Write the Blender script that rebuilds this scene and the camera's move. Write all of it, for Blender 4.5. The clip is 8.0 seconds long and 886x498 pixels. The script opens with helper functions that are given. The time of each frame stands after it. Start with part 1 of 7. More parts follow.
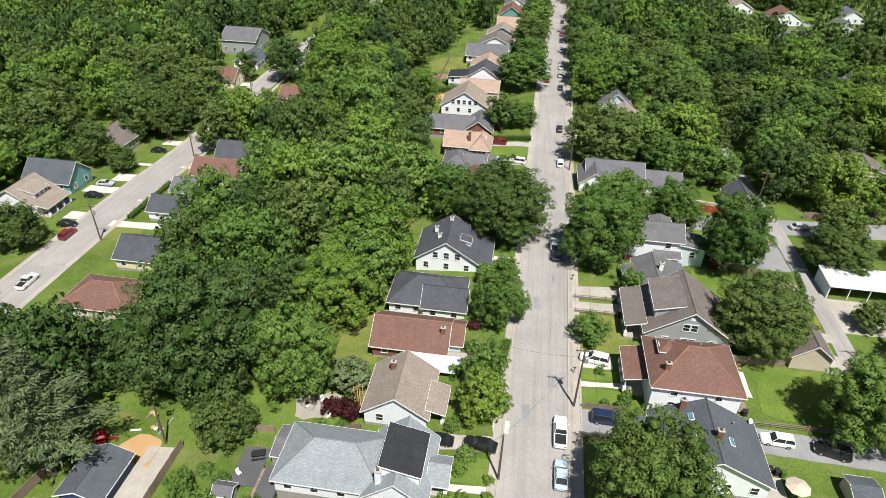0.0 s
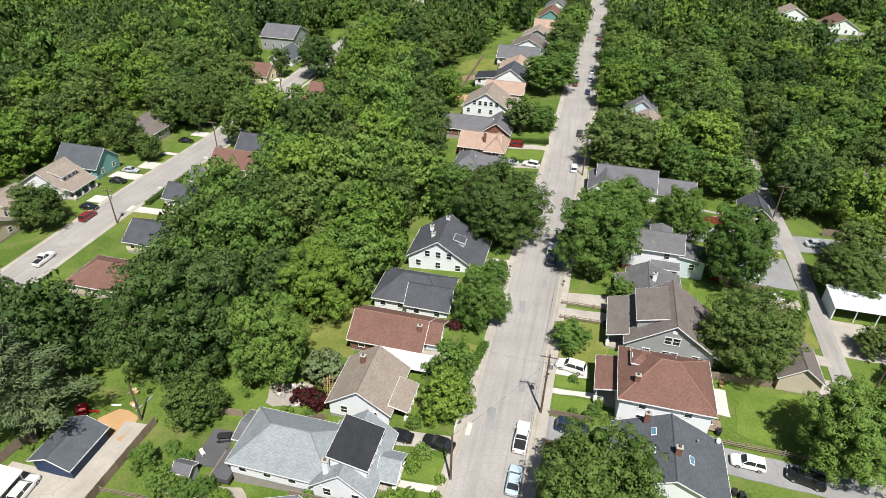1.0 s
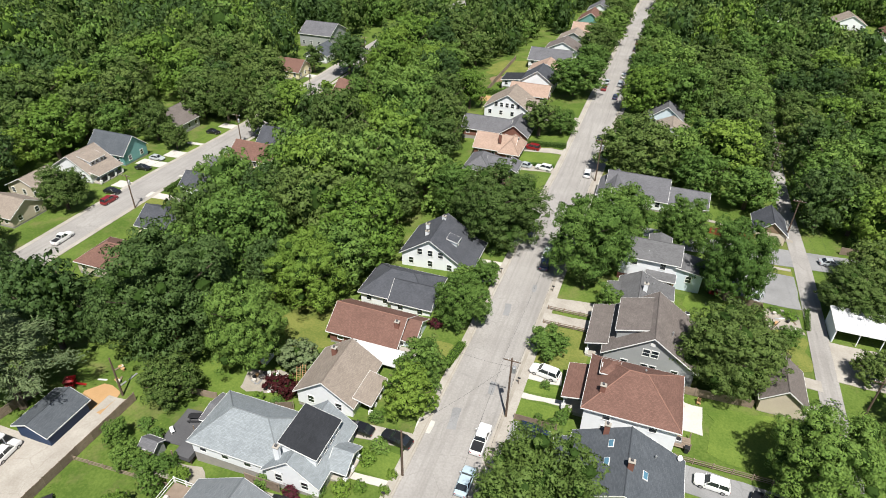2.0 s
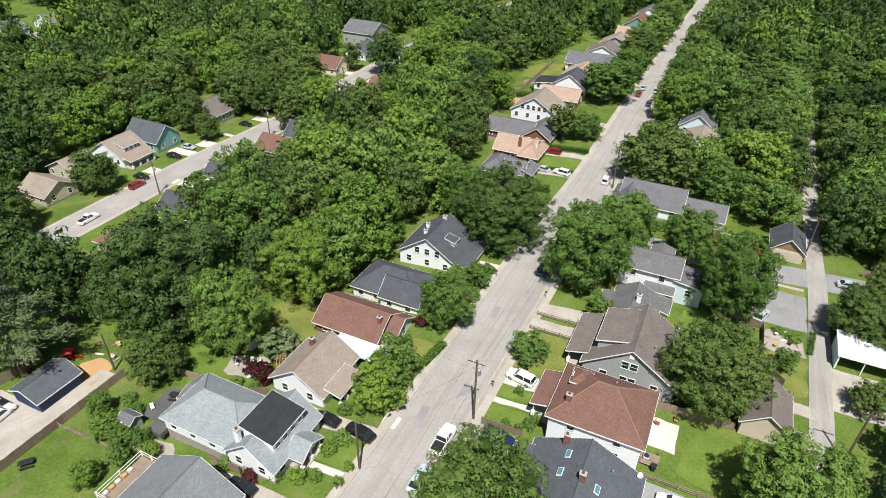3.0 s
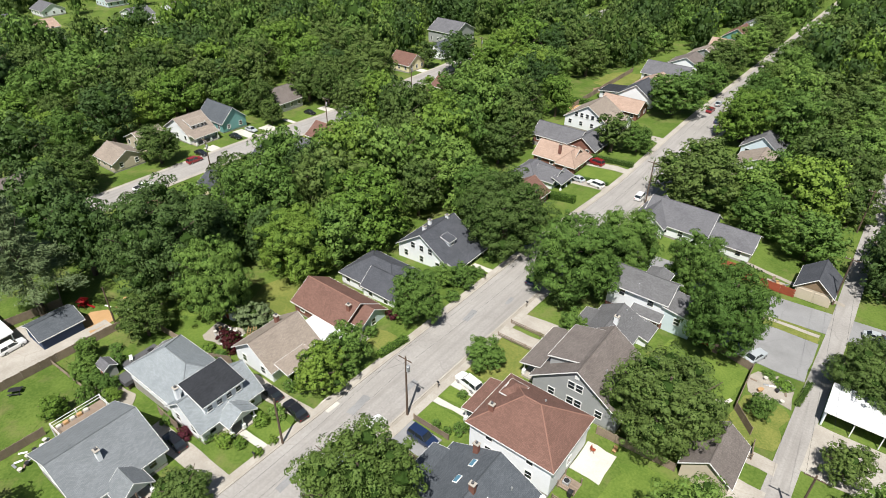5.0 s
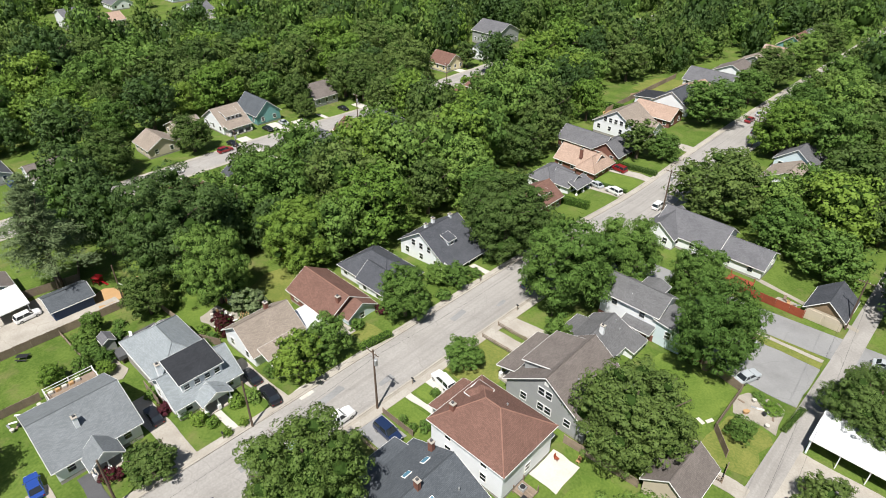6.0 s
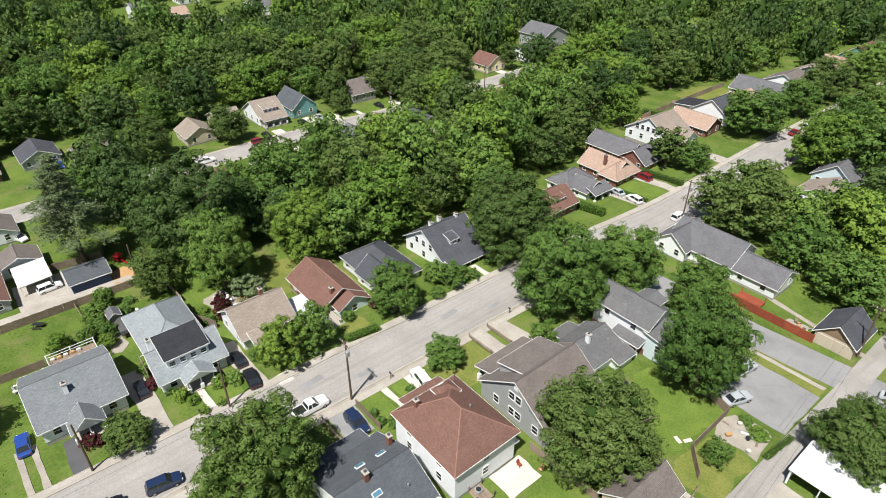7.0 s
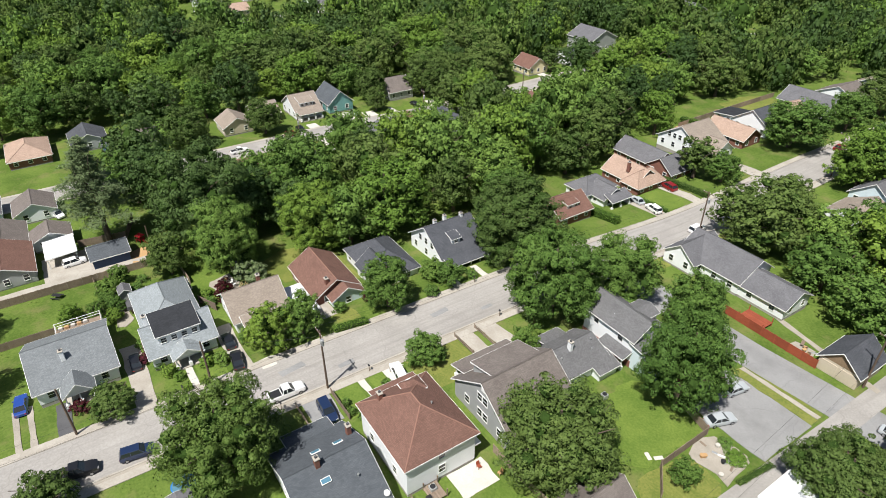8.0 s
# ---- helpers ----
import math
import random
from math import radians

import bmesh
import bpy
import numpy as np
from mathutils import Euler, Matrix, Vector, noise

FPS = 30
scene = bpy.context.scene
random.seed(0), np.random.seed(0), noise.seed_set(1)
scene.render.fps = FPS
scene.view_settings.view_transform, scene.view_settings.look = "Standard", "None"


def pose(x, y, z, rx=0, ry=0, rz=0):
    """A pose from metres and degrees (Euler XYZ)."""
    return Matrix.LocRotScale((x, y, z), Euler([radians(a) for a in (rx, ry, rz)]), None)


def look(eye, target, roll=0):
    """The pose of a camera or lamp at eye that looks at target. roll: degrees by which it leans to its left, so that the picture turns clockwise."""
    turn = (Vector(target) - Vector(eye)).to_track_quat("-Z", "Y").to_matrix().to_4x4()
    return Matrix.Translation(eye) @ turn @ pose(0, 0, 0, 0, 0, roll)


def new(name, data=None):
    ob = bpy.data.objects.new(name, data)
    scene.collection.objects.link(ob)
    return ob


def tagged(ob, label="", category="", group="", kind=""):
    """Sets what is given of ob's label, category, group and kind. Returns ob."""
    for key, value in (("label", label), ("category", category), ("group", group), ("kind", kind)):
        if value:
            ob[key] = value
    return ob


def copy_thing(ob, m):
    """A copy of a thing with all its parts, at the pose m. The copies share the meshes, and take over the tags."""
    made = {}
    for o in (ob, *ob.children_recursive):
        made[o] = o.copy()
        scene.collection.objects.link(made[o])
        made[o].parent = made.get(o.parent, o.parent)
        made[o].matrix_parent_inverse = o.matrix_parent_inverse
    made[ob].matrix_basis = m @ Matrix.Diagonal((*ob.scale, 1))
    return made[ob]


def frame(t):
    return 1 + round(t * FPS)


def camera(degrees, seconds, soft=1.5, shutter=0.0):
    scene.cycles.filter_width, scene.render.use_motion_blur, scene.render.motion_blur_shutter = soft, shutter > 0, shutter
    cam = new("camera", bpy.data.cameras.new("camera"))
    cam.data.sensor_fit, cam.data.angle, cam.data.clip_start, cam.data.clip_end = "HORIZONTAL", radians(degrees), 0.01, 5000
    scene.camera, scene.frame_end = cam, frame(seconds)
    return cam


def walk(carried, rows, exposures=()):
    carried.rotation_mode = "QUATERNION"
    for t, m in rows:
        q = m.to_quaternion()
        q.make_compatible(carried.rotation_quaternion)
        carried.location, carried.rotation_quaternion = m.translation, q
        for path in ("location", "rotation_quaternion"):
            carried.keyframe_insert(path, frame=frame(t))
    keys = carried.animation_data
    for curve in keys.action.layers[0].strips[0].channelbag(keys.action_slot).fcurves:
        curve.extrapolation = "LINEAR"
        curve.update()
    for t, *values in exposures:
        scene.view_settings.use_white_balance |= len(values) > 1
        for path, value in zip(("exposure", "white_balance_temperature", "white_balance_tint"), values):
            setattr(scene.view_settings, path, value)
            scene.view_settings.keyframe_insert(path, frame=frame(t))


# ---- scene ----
cam = camera(71.4, 8.0, 0.9)
METRES, EYE, TILT, LEAN, TURN = 87.36, 66.2, 0.0, 0.0, 7.4
ROWS = [
    (0.0, 0.0, 0.0, 0.0, 1.02, -33.47, -1.54),
    (0.5, 0.0622, 0.0, 0.0002, 3.78, -33.47, -1.44),
    (1.0, 0.1242, 0.003, 0.0005, 6.55, -33.46, -1.34),
    (1.5, 0.1859, 0.0089, 0.0008, 9.25, -33.47, -1.28),
    (3.0, 0.3686, 0.0481, -0.0003, 18.14, -33.45, -0.95),
    (3.5, 0.4274, 0.0674, 0.0001, 21.14, -33.47, -0.87),
    (4.0, 0.487, 0.0903, -0.0002, 24.23, -33.47, -0.75),
    (4.5, 0.544, 0.1155, -0.0005, 27.26, -33.44, -0.65),
    (6.0, 0.7069, 0.2083, -0.0027, 36.5, -33.37, -0.25),
    (6.5, 0.7573, 0.2452, -0.0043, 39.72, -33.32, -0.11),
    (7.0, 0.8055, 0.2845, -0.006, 42.98, -33.27, 0.0),
    (7.5, 0.852, 0.3261, -0.0081, 46.23, -33.19, 0.11),
    (8.0, 0.8975, 0.3711, -0.0098, 49.5, -33.11, 0.23),
]
walk(cam, [(t, pose(0, 0, EYE, TILT, LEAN, TURN) @ pose(METRES * x, METRES * y, METRES * z, 90 + pitch, roll, yaw)) for t, x, y, z, yaw, pitch, roll in ROWS])

SUN_WAY = Vector((0.209, -0.441, 0.873))
world = bpy.data.worlds.new("sky")
scene.world = world
world.use_nodes = True
sky = world.node_tree.nodes.new("ShaderNodeTexSky")
sky.sky_type, sky.sun_disc = "NISHITA", False
sky.sun_elevation, sky.sun_rotation = radians(60.8), radians(154.7)
world.node_tree.nodes["Background"].inputs["Strength"].default_value = 0.05
world.node_tree.links.new(sky.outputs[0], world.node_tree.nodes["Background"].inputs["Color"])
sun = new("sun", bpy.data.lights.new("sun", "SUN"))
sun.data.energy, sun.data.angle, sun.data.color = 5.0, radians(0.53), (1.0, 0.965, 0.91)
sun.matrix_world = look(SUN_WAY * 300, (0, 0, 0))
scene.view_settings.exposure = 0.42


# ---- materials ----
def material(name, base, dark=None, rough=0.85, scale=2.0, fine=40.0, bump=0.15, metal=0.0, spec=0.3, vary=0.0, island=0.0, span=(0.3, 0.7)):
    """A worn surface: a coarse and a fine noise between two colours, relief, and a shift from object to object or piece to piece."""
    m = bpy.data.materials.new(name)
    m.use_nodes = True
    nt, b = m.node_tree, m.node_tree.nodes["Principled BSDF"]
    dark = dark or tuple(c * 0.7 for c in base)
    geo = nt.nodes.new("ShaderNodeNewGeometry")
    n1, n2 = nt.nodes.new("ShaderNodeTexNoise"), nt.nodes.new("ShaderNodeTexNoise")
    for n, s, d in ((n1, scale, 4), (n2, fine, 3)):
        n.inputs["Scale"].default_value, n.inputs["Detail"].default_value = s, d
        nt.links.new(geo.outputs["Position"], n.inputs["Vector"])
    ramp = nt.nodes.new("ShaderNodeMapRange")
    ramp.inputs[1].default_value, ramp.inputs[2].default_value = span
    mixv = nt.nodes.new("ShaderNodeMath")
    mixv.operation = "MULTIPLY_ADD"
    mixv.inputs[1].default_value, mixv.inputs[2].default_value = 0.55, 0.0
    half = nt.nodes.new("ShaderNodeMath")
    half.operation = "MULTIPLY_ADD"
    half.inputs[1].default_value = 0.45
    nt.links.new(n1.outputs[0], mixv.inputs[0])
    nt.links.new(n2.outputs[0], half.inputs[0])
    nt.links.new(mixv.outputs[0], half.inputs[2])
    nt.links.new(half.outputs[0], ramp.inputs[0])
    mix = nt.nodes.new("ShaderNodeMix")
    mix.data_type = "RGBA"
    mix.inputs["A"].default_value, mix.inputs["B"].default_value = (*dark, 1), (*base, 1)
    nt.links.new(ramp.outputs[0], mix.inputs["Factor"])
    out = mix.outputs["Result"]
    if vary or island:
        hsv = nt.nodes.new("ShaderNodeHueSaturation")
        src = nt.nodes.new("ShaderNodeObjectInfo").outputs["Random"] if vary else geo.outputs["Random Per Island"]
        mr = nt.nodes.new("ShaderNodeMapRange")
        k = vary or island
        mr.inputs[3].default_value, mr.inputs[4].default_value = 1 - k, 1 + k
        nt.links.new(src, mr.inputs[0])
        nt.links.new(mr.outputs[0], hsv.inputs["Value"])
        nt.links.new(out, hsv.inputs["Color"])
        out = hsv.outputs[0]
    nt.links.new(out, b.inputs["Base Color"])
    b.inputs["Roughness"].default_value, b.inputs["Metallic"].default_value = rough, metal
    b.inputs["Specular IOR Level"].default_value = spec
    if bump:
        bn = nt.nodes.new("ShaderNodeBump")
        bn.inputs["Strength"].default_value, bn.inputs["Distance"].default_value = bump, 0.05
        nt.links.new(n2.outputs[0], bn.inputs["Height"])
        nt.links.new(bn.outputs[0], b.inputs["Normal"])
    return m


def leaf_material(name, base, alt, vary=0.3):
    """Leaves: hue and value shift from leaf to leaf and from tree to tree, with light through the blades."""
    m = bpy.data.materials.new(name)
    m.use_nodes = True
    nt, b = m.node_tree, m.node_tree.nodes["Principled BSDF"]
    geo, info = nt.nodes.new("ShaderNodeNewGeometry"), nt.nodes.new("ShaderNodeObjectInfo")
    mix = nt.nodes.new("ShaderNodeMix")
    mix.data_type = "RGBA"
    mix.inputs["A"].default_value, mix.inputs["B"].default_value = (*base, 1), (*alt, 1)
    nt.links.new(geo.outputs["Random Per Island"], mix.inputs["Factor"])
    big = nt.nodes.new("ShaderNodeTexNoise")
    big.inputs["Scale"].default_value = 0.09
    nt.links.new(geo.outputs["Position"], big.inputs["Vector"])
    add = nt.nodes.new("ShaderNodeMath")
    nt.links.new(info.outputs["Random"], add.inputs[0])
    nt.links.new(big.outputs[0], add.inputs[1])
    hsv = nt.nodes.new("ShaderNodeHueSaturation")
    for sock, lo, hi in (("Hue", 0.512, 0.49), ("Value", 1 - vary, 1 + vary)):
        mr = nt.nodes.new("ShaderNodeMapRange")
        mr.inputs[1].default_value, mr.inputs[2].default_value = 0.35, 1.6
        mr.inputs[3].default_value, mr.inputs[4].default_value = lo, hi
        nt.links.new(add.outputs[0], mr.inputs[0])
        nt.links.new(mr.outputs[0], hsv.inputs[sock])
    nt.links.new(mix.outputs["Result"], hsv.inputs["Color"])
    nt.links.new(hsv.outputs[0], b.inputs["Base Color"])
    b.inputs["Roughness"].default_value, b.inputs["Specular IOR Level"].default_value = 0.62, 0.14
    tr, ms = nt.nodes.new("ShaderNodeBsdfTranslucent"), nt.nodes.new("ShaderNodeMixShader")
    ms.inputs[0].default_value = 0.14
    nt.links.new(hsv.outputs[0], tr.inputs["Color"])
    nt.links.new(b.outputs[0], ms.inputs[1])
    nt.links.new(tr.outputs[0], ms.inputs[2])
    nt.links.new(ms.outputs[0], nt.nodes["Material Output"].inputs["Surface"])
    return m


def shingles(name, base, dark, course=0.16):
    """Asphalt shingles: short tabs in courses, each a little lighter or darker, with streaks."""
    m = material(name, base, dark, 0.92, 0.5, 14.0, 0.2, spec=0.15)
    nt, b = m.node_tree, m.node_tree.nodes["Principled BSDF"]
    uv = nt.nodes.new("ShaderNodeUVMap")
    br = nt.nodes.new("ShaderNodeTexBrick")
    br.inputs["Scale"].default_value = 1.0
    br.inputs["Brick Width"].default_value, br.inputs["Row Height"].default_value = 0.33, course
    br.inputs["Mortar Size"].default_value = 0.012
    br.inputs["Color1"].default_value, br.inputs["Color2"].default_value = (1.12, 1.12, 1.12, 1), (0.86, 0.86, 0.86, 1)
    br.inputs["Mortar"].default_value = (0.7, 0.7, 0.7, 1)
    nt.links.new(uv.outputs[0], br.inputs["Vector"])
    mul = nt.nodes.new("ShaderNodeMix")
    mul.data_type, mul.blend_type = "RGBA", "MULTIPLY"
    mul.inputs["Factor"].default_value = 1.0
    src = b.inputs["Base Color"].links[0].from_socket
    nt.links.new(src, mul.inputs["A"])
    nt.links.new(br.outputs[0], mul.inputs["B"])
    nt.links.new(mul.outputs["Result"], b.inputs["Base Color"])
    return m


def glass_pane(name, tint=(0.02, 0.025, 0.03)):
    m = bpy.data.materials.new(name)
    m.use_nodes = True
    b = m.node_tree.nodes["Principled BSDF"]
    b.inputs["Base Color"].default_value = (*tint, 1)
    b.inputs["Roughness"].default_value = 0.06
    b.inputs["Specular IOR Level"].default_value = 0.8
    return m


def paint(name, base):
    m = bpy.data.materials.new(name)
    m.use_nodes = True
    b = m.node_tree.nodes["Principled BSDF"]
    b.inputs["Base Color"].default_value = (*base, 1)
    b.inputs["Roughness"].default_value, b.inputs["Coat Weight"].default_value = 0.35, 0.8
    b.inputs["Coat Roughness"].default_value = 0.08
    return m


GRASS = material("lawn_grass", (0.128, 0.184, 0.038), (0.074, 0.124, 0.022), 0.95, 0.16, 2.6, 0.7, spec=0.1, span=(0.40, 0.60))
# the open ground: bare and straw-coloured patches in the grass
gnt = GRASS.node_tree
gb = gnt.nodes["Principled BSDF"]
gmix, gno, gmr, ggeo = gnt.nodes.new("ShaderNodeMix"), gnt.nodes.new("ShaderNodeTexNoise"), gnt.nodes.new("ShaderNodeMapRange"), gnt.nodes.new("ShaderNodeNewGeometry")
gmix.data_type = "RGBA"
gmix.inputs["B"].default_value = (0.21, 0.18, 0.085, 1)
gno.inputs["Scale"].default_value, gno.inputs["Detail"].default_value, gno.inputs["Roughness"].default_value = 0.22, 6, 0.62
gmr.inputs[1].default_value, gmr.inputs[2].default_value, gmr.inputs[4].default_value = 0.52, 0.76, 0.65
gnt.links.new(ggeo.outputs["Position"], gno.inputs["Vector"])
gnt.links.new(gno.outputs[0], gmr.inputs[0])
gnt.links.new(gmr.outputs[0], gmix.inputs["Factor"])
gnt.links.new(gb.inputs["Base Color"].links[0].from_socket, gmix.inputs["A"])
gnt.links.new(gmix.outputs["Result"], gb.inputs["Base Color"])
LUSH = material("lush_lawn", (0.152, 0.212, 0.042), (0.090, 0.148, 0.026), 0.95, 0.25, 3.2, 0.7, spec=0.1, span=(0.38, 0.62))
DRYGRASS = material("dry_lawn", (0.21, 0.22, 0.06), (0.12, 0.155, 0.035), 0.95, 0.3, 3.2, 0.7, spec=0.1, span=(0.38, 0.62))
ASPHALT = material("worn_asphalt", (0.395, 0.377, 0.355), (0.27, 0.256, 0.24), 0.95, 0.16, 3.5, 0.15, spec=0.15)
# long wheel streaks and a web of cracks in the street
def streaks(m, dark, along):
    nt = m.node_tree
    b = nt.nodes["Principled BSDF"]
    geo, mp, no, mr = nt.nodes.new("ShaderNodeNewGeometry"), nt.nodes.new("ShaderNodeMapping"), nt.nodes.new("ShaderNodeTexNoise"), nt.nodes.new("ShaderNodeMapRange")
    mp.inputs["Scale"].default_value = (1.5, 0.05, 1) if along else (0.3, 0.3, 1)
    no.inputs["Scale"].default_value, no.inputs["Detail"].default_value = 1.0, 5
    mr.inputs[1].default_value, mr.inputs[2].default_value, mr.inputs[4].default_value = 0.45, 0.75, 0.5
    vo, wob, add, cr = nt.nodes.new("ShaderNodeTexVoronoi"), nt.nodes.new("ShaderNodeTexNoise"), nt.nodes.new("ShaderNodeVectorMath"), nt.nodes.new("ShaderNodeMapRange")
    vo.feature = "DISTANCE_TO_EDGE"
    vo.inputs["Scale"].default_value = 0.16
    wob.inputs["Scale"].default_value = 0.5
    cr.inputs[1].default_value, cr.inputs[2].default_value, cr.inputs[3].default_value, cr.inputs[4].default_value = 0.0, 0.012, 0.42, 0.0
    nt.links.new(geo.outputs["Position"], mp.inputs["Vector"])
    nt.links.new(mp.outputs[0], no.inputs["Vector"])
    nt.links.new(no.outputs[0], mr.inputs[0])
    nt.links.new(geo.outputs["Position"], wob.inputs["Vector"])
    nt.links.new(geo.outputs["Position"], add.inputs[0])
    nt.links.new(wob.outputs["Color"], add.inputs[1])
    nt.links.new(add.outputs[0], vo.inputs["Vector"])
    nt.links.new(vo.outputs["Distance"], cr.inputs[0])
    top = nt.nodes.new("ShaderNodeMath")
    top.operation = "MAXIMUM"
    nt.links.new(mr.outputs[0], top.inputs[0])
    nt.links.new(cr.outputs[0], top.inputs[1])
    mix = nt.nodes.new("ShaderNodeMix")
    mix.data_type = "RGBA"
    mix.inputs["B"].default_value = (*dark, 1)
    nt.links.new(top.outputs[0], mix.inputs["Factor"])
    nt.links.new(b.inputs["Base Color"].links[0].from_socket, mix.inputs["A"])
    nt.links.new(mix.outputs["Result"], b.inputs["Base Color"])


streaks(ASPHALT, (0.22, 0.205, 0.19), True)
TAR = material("fresh_asphalt", (0.12, 0.12, 0.125), (0.08, 0.08, 0.085), 0.95, 0.4, 9.0, 0.15, spec=0.15)
LOT = material("grey_asphalt", (0.31, 0.31, 0.31), (0.23, 0.23, 0.23), 0.95, 0.2, 5.0, 0.15, spec=0.15)
streaks(LOT, (0.17, 0.17, 0.17), False)
CONCRETE = material("concrete", (0.47, 0.44, 0.39), (0.33, 0.30, 0.26), 0.95, 0.35, 4.0, 0.15, spec=0.15)
streaks(CONCRETE, (0.27, 0.24, 0.20), False)
PALE = material("pale_concrete", (0.62, 0.59, 0.54), (0.48, 0.455, 0.41), 0.9, 0.6, 6.0, 0.1)
GRAVEL = material("gravel", (0.42, 0.38, 0.33), (0.26, 0.24, 0.20), 1.0, 0.5, 9.0, 0.6, spec=0.1)
SAND = material("sand", (0.52, 0.33, 0.17), (0.40, 0.25, 0.12), 1.0, 0.4, 8.0, 0.4, spec=0.1)
SOIL = material("bare_soil", (0.30, 0.21, 0.14), (0.17, 0.13, 0.08), 1.0, 0.5, 4.0, 0.5, spec=0.1)
R_BROWN = shingles("brown_shingles", (0.205, 0.116, 0.092), (0.155, 0.088, 0.070))
RIDGE = material("terracotta_ridge", (0.30, 0.165, 0.125), (0.23, 0.125, 0.095), 0.9, 1.0, 9.0, 0.2)
R_TAN = shingles("tan_shingles", (0.33, 0.28, 0.235), (0.25, 0.21, 0.175))
R_GREY = shingles("grey_shingles", (0.30, 0.33, 0.345), (0.235, 0.26, 0.275))
R_MID = shingles("mid_grey_shingles", (0.215, 0.232, 0.245), (0.165, 0.18, 0.19))
R_ASH = shingles("ash_grey_shingles", (0.165, 0.165, 0.170), (0.120, 0.120, 0.124))
R_DARK = shingles("charcoal_shingles", (0.10, 0.105, 0.12), (0.065, 0.07, 0.08))
R_TAUPE = shingles("taupe_shingles", (0.20, 0.175, 0.16), (0.145, 0.125, 0.115))
R_BLUE = shingles("slate_blue_shingles", (0.112, 0.124, 0.138), (0.080, 0.090, 0.102))
R_SLATE = shingles("slate_grey_shingles", (0.17, 0.17, 0.18), (0.12, 0.12, 0.13))
R_ORANGE = shingles("terracotta_shingles", (0.44, 0.32, 0.255), (0.35, 0.25, 0.195))
R_BLACK = shingles("black_membrane", (0.045, 0.048, 0.055), (0.03, 0.032, 0.036))
WHITE = material("white_siding", (0.82, 0.84, 0.86), (0.75, 0.77, 0.79), 0.6, 0.6, 5.0, 0.1)
GREYSIDING = material("grey_siding", (0.36, 0.37, 0.37), (0.30, 0.31, 0.31), 0.6, 0.6, 5.0, 0.1)
PALEBLUE = material("pale_blue_siding", (0.62, 0.72, 0.76), (0.55, 0.64, 0.68), 0.6, 0.6, 5.0, 0.1)
TEAL = material("teal_siding", (0.17, 0.36, 0.34), (0.13, 0.29, 0.28), 0.6, 0.6, 5.0, 0.1)
CREAM = material("cream_siding", (0.76, 0.68, 0.45), (0.68, 0.60, 0.39), 0.6, 0.6, 5.0, 0.1)
BEIGE = material("beige_siding", (0.56, 0.49, 0.39), (0.47, 0.41, 0.32), 0.7, 0.6, 5.0, 0.1)
NAVY = material("navy_siding", (0.03, 0.055, 0.12), (0.02, 0.04, 0.09), 0.6, 0.6, 5.0, 0.1)
BRICK = material("red_brick", (0.25, 0.115, 0.085), (0.17, 0.08, 0.06), 0.9, 1.0, 18.0, 0.4)
TRIM = material("white_trim", (0.84, 0.84, 0.82), (0.76, 0.76, 0.74), 0.5, 1.0, 8.0, 0.0)
FOUND = material("block_foundation", (0.36, 0.34, 0.32), (0.27, 0.25, 0.23), 0.9, 1.0, 9.0, 0.2)
PANE = glass_pane("window_glass")
SKYPANE = glass_pane("skylight_glass", (0.10, 0.22, 0.30))
METALROOF = material("white_metal_roof", (0.74, 0.75, 0.77), (0.58, 0.59, 0.61), 0.4, 0.4, 4.0, 0.05)
WOOD = material("weathered_wood", (0.30, 0.235, 0.18), (0.19, 0.145, 0.11), 0.9, 1.2, 14.0, 0.4, vary=0.18)
REDWOOD = material("red_stained_wood", (0.34, 0.085, 0.045), (0.24, 0.06, 0.03), 0.85, 1.2, 14.0, 0.4, vary=0.15)
POLEWOOD = material("creosoted_wood", (0.15, 0.105, 0.075), (0.09, 0.065, 0.05), 0.9, 1.2, 10.0, 0.4)
STEEL = material("galvanised_steel", (0.55, 0.56, 0.57), (0.42, 0.43, 0.44), 0.45, 2.0, 12.0, 0.0, metal=0.6)
BARK = material("bark", (0.14, 0.105, 0.08), (0.075, 0.058, 0.045), 0.95, 1.5, 9.0, 0.8)
LEAF = leaf_material("maple_leaves", (0.088, 0.164, 0.033), (0.142, 0.232, 0.049))
LEAFDEEP = leaf_material("dark_oak_leaves", (0.072, 0.117, 0.029), (0.116, 0.172, 0.043), 0.22)
LEAFLIME = leaf_material("lime_green_leaves", (0.118, 0.205, 0.030), (0.164, 0.255, 0.044), 0.18)
LEAFMID = leaf_material("elm_leaves", (0.098, 0.156, 0.034), (0.148, 0.214, 0.050))
LEAFDARK = leaf_material("hackberry_leaves", (0.044, 0.086, 0.024), (0.074, 0.124, 0.036), 0.22)
LEAFPINE = leaf_material("pine_needles", (0.100, 0.146, 0.064), (0.160, 0.208, 0.096), 0.18)
LEAFRED = leaf_material("purple_plum_leaves", (0.045, 0.010, 0.014), (0.085, 0.018, 0.024), 0.2)
# shade between leaves put into colour: a darker green for crown and hedge cores
INNERSHADE = material("inner_leaf_shade", (0.040, 0.074, 0.017), (0.026, 0.050, 0.012), 1.0, 1.5, 6.0, 0.6, spec=0.0)
RUBBER = material("tyre_rubber", (0.03, 0.03, 0.03), (0.02, 0.02, 0.02), 0.9)
RIM = material("alloy_rim", (0.55, 0.55, 0.56), (0.4, 0.4, 0.41), 0.35, metal=0.8)
LAMPGLASS = glass_pane("lamp_lens", (0.7, 0.7, 0.68))
TAILGLASS = glass_pane("tail_lens", (0.35, 0.01, 0.01))
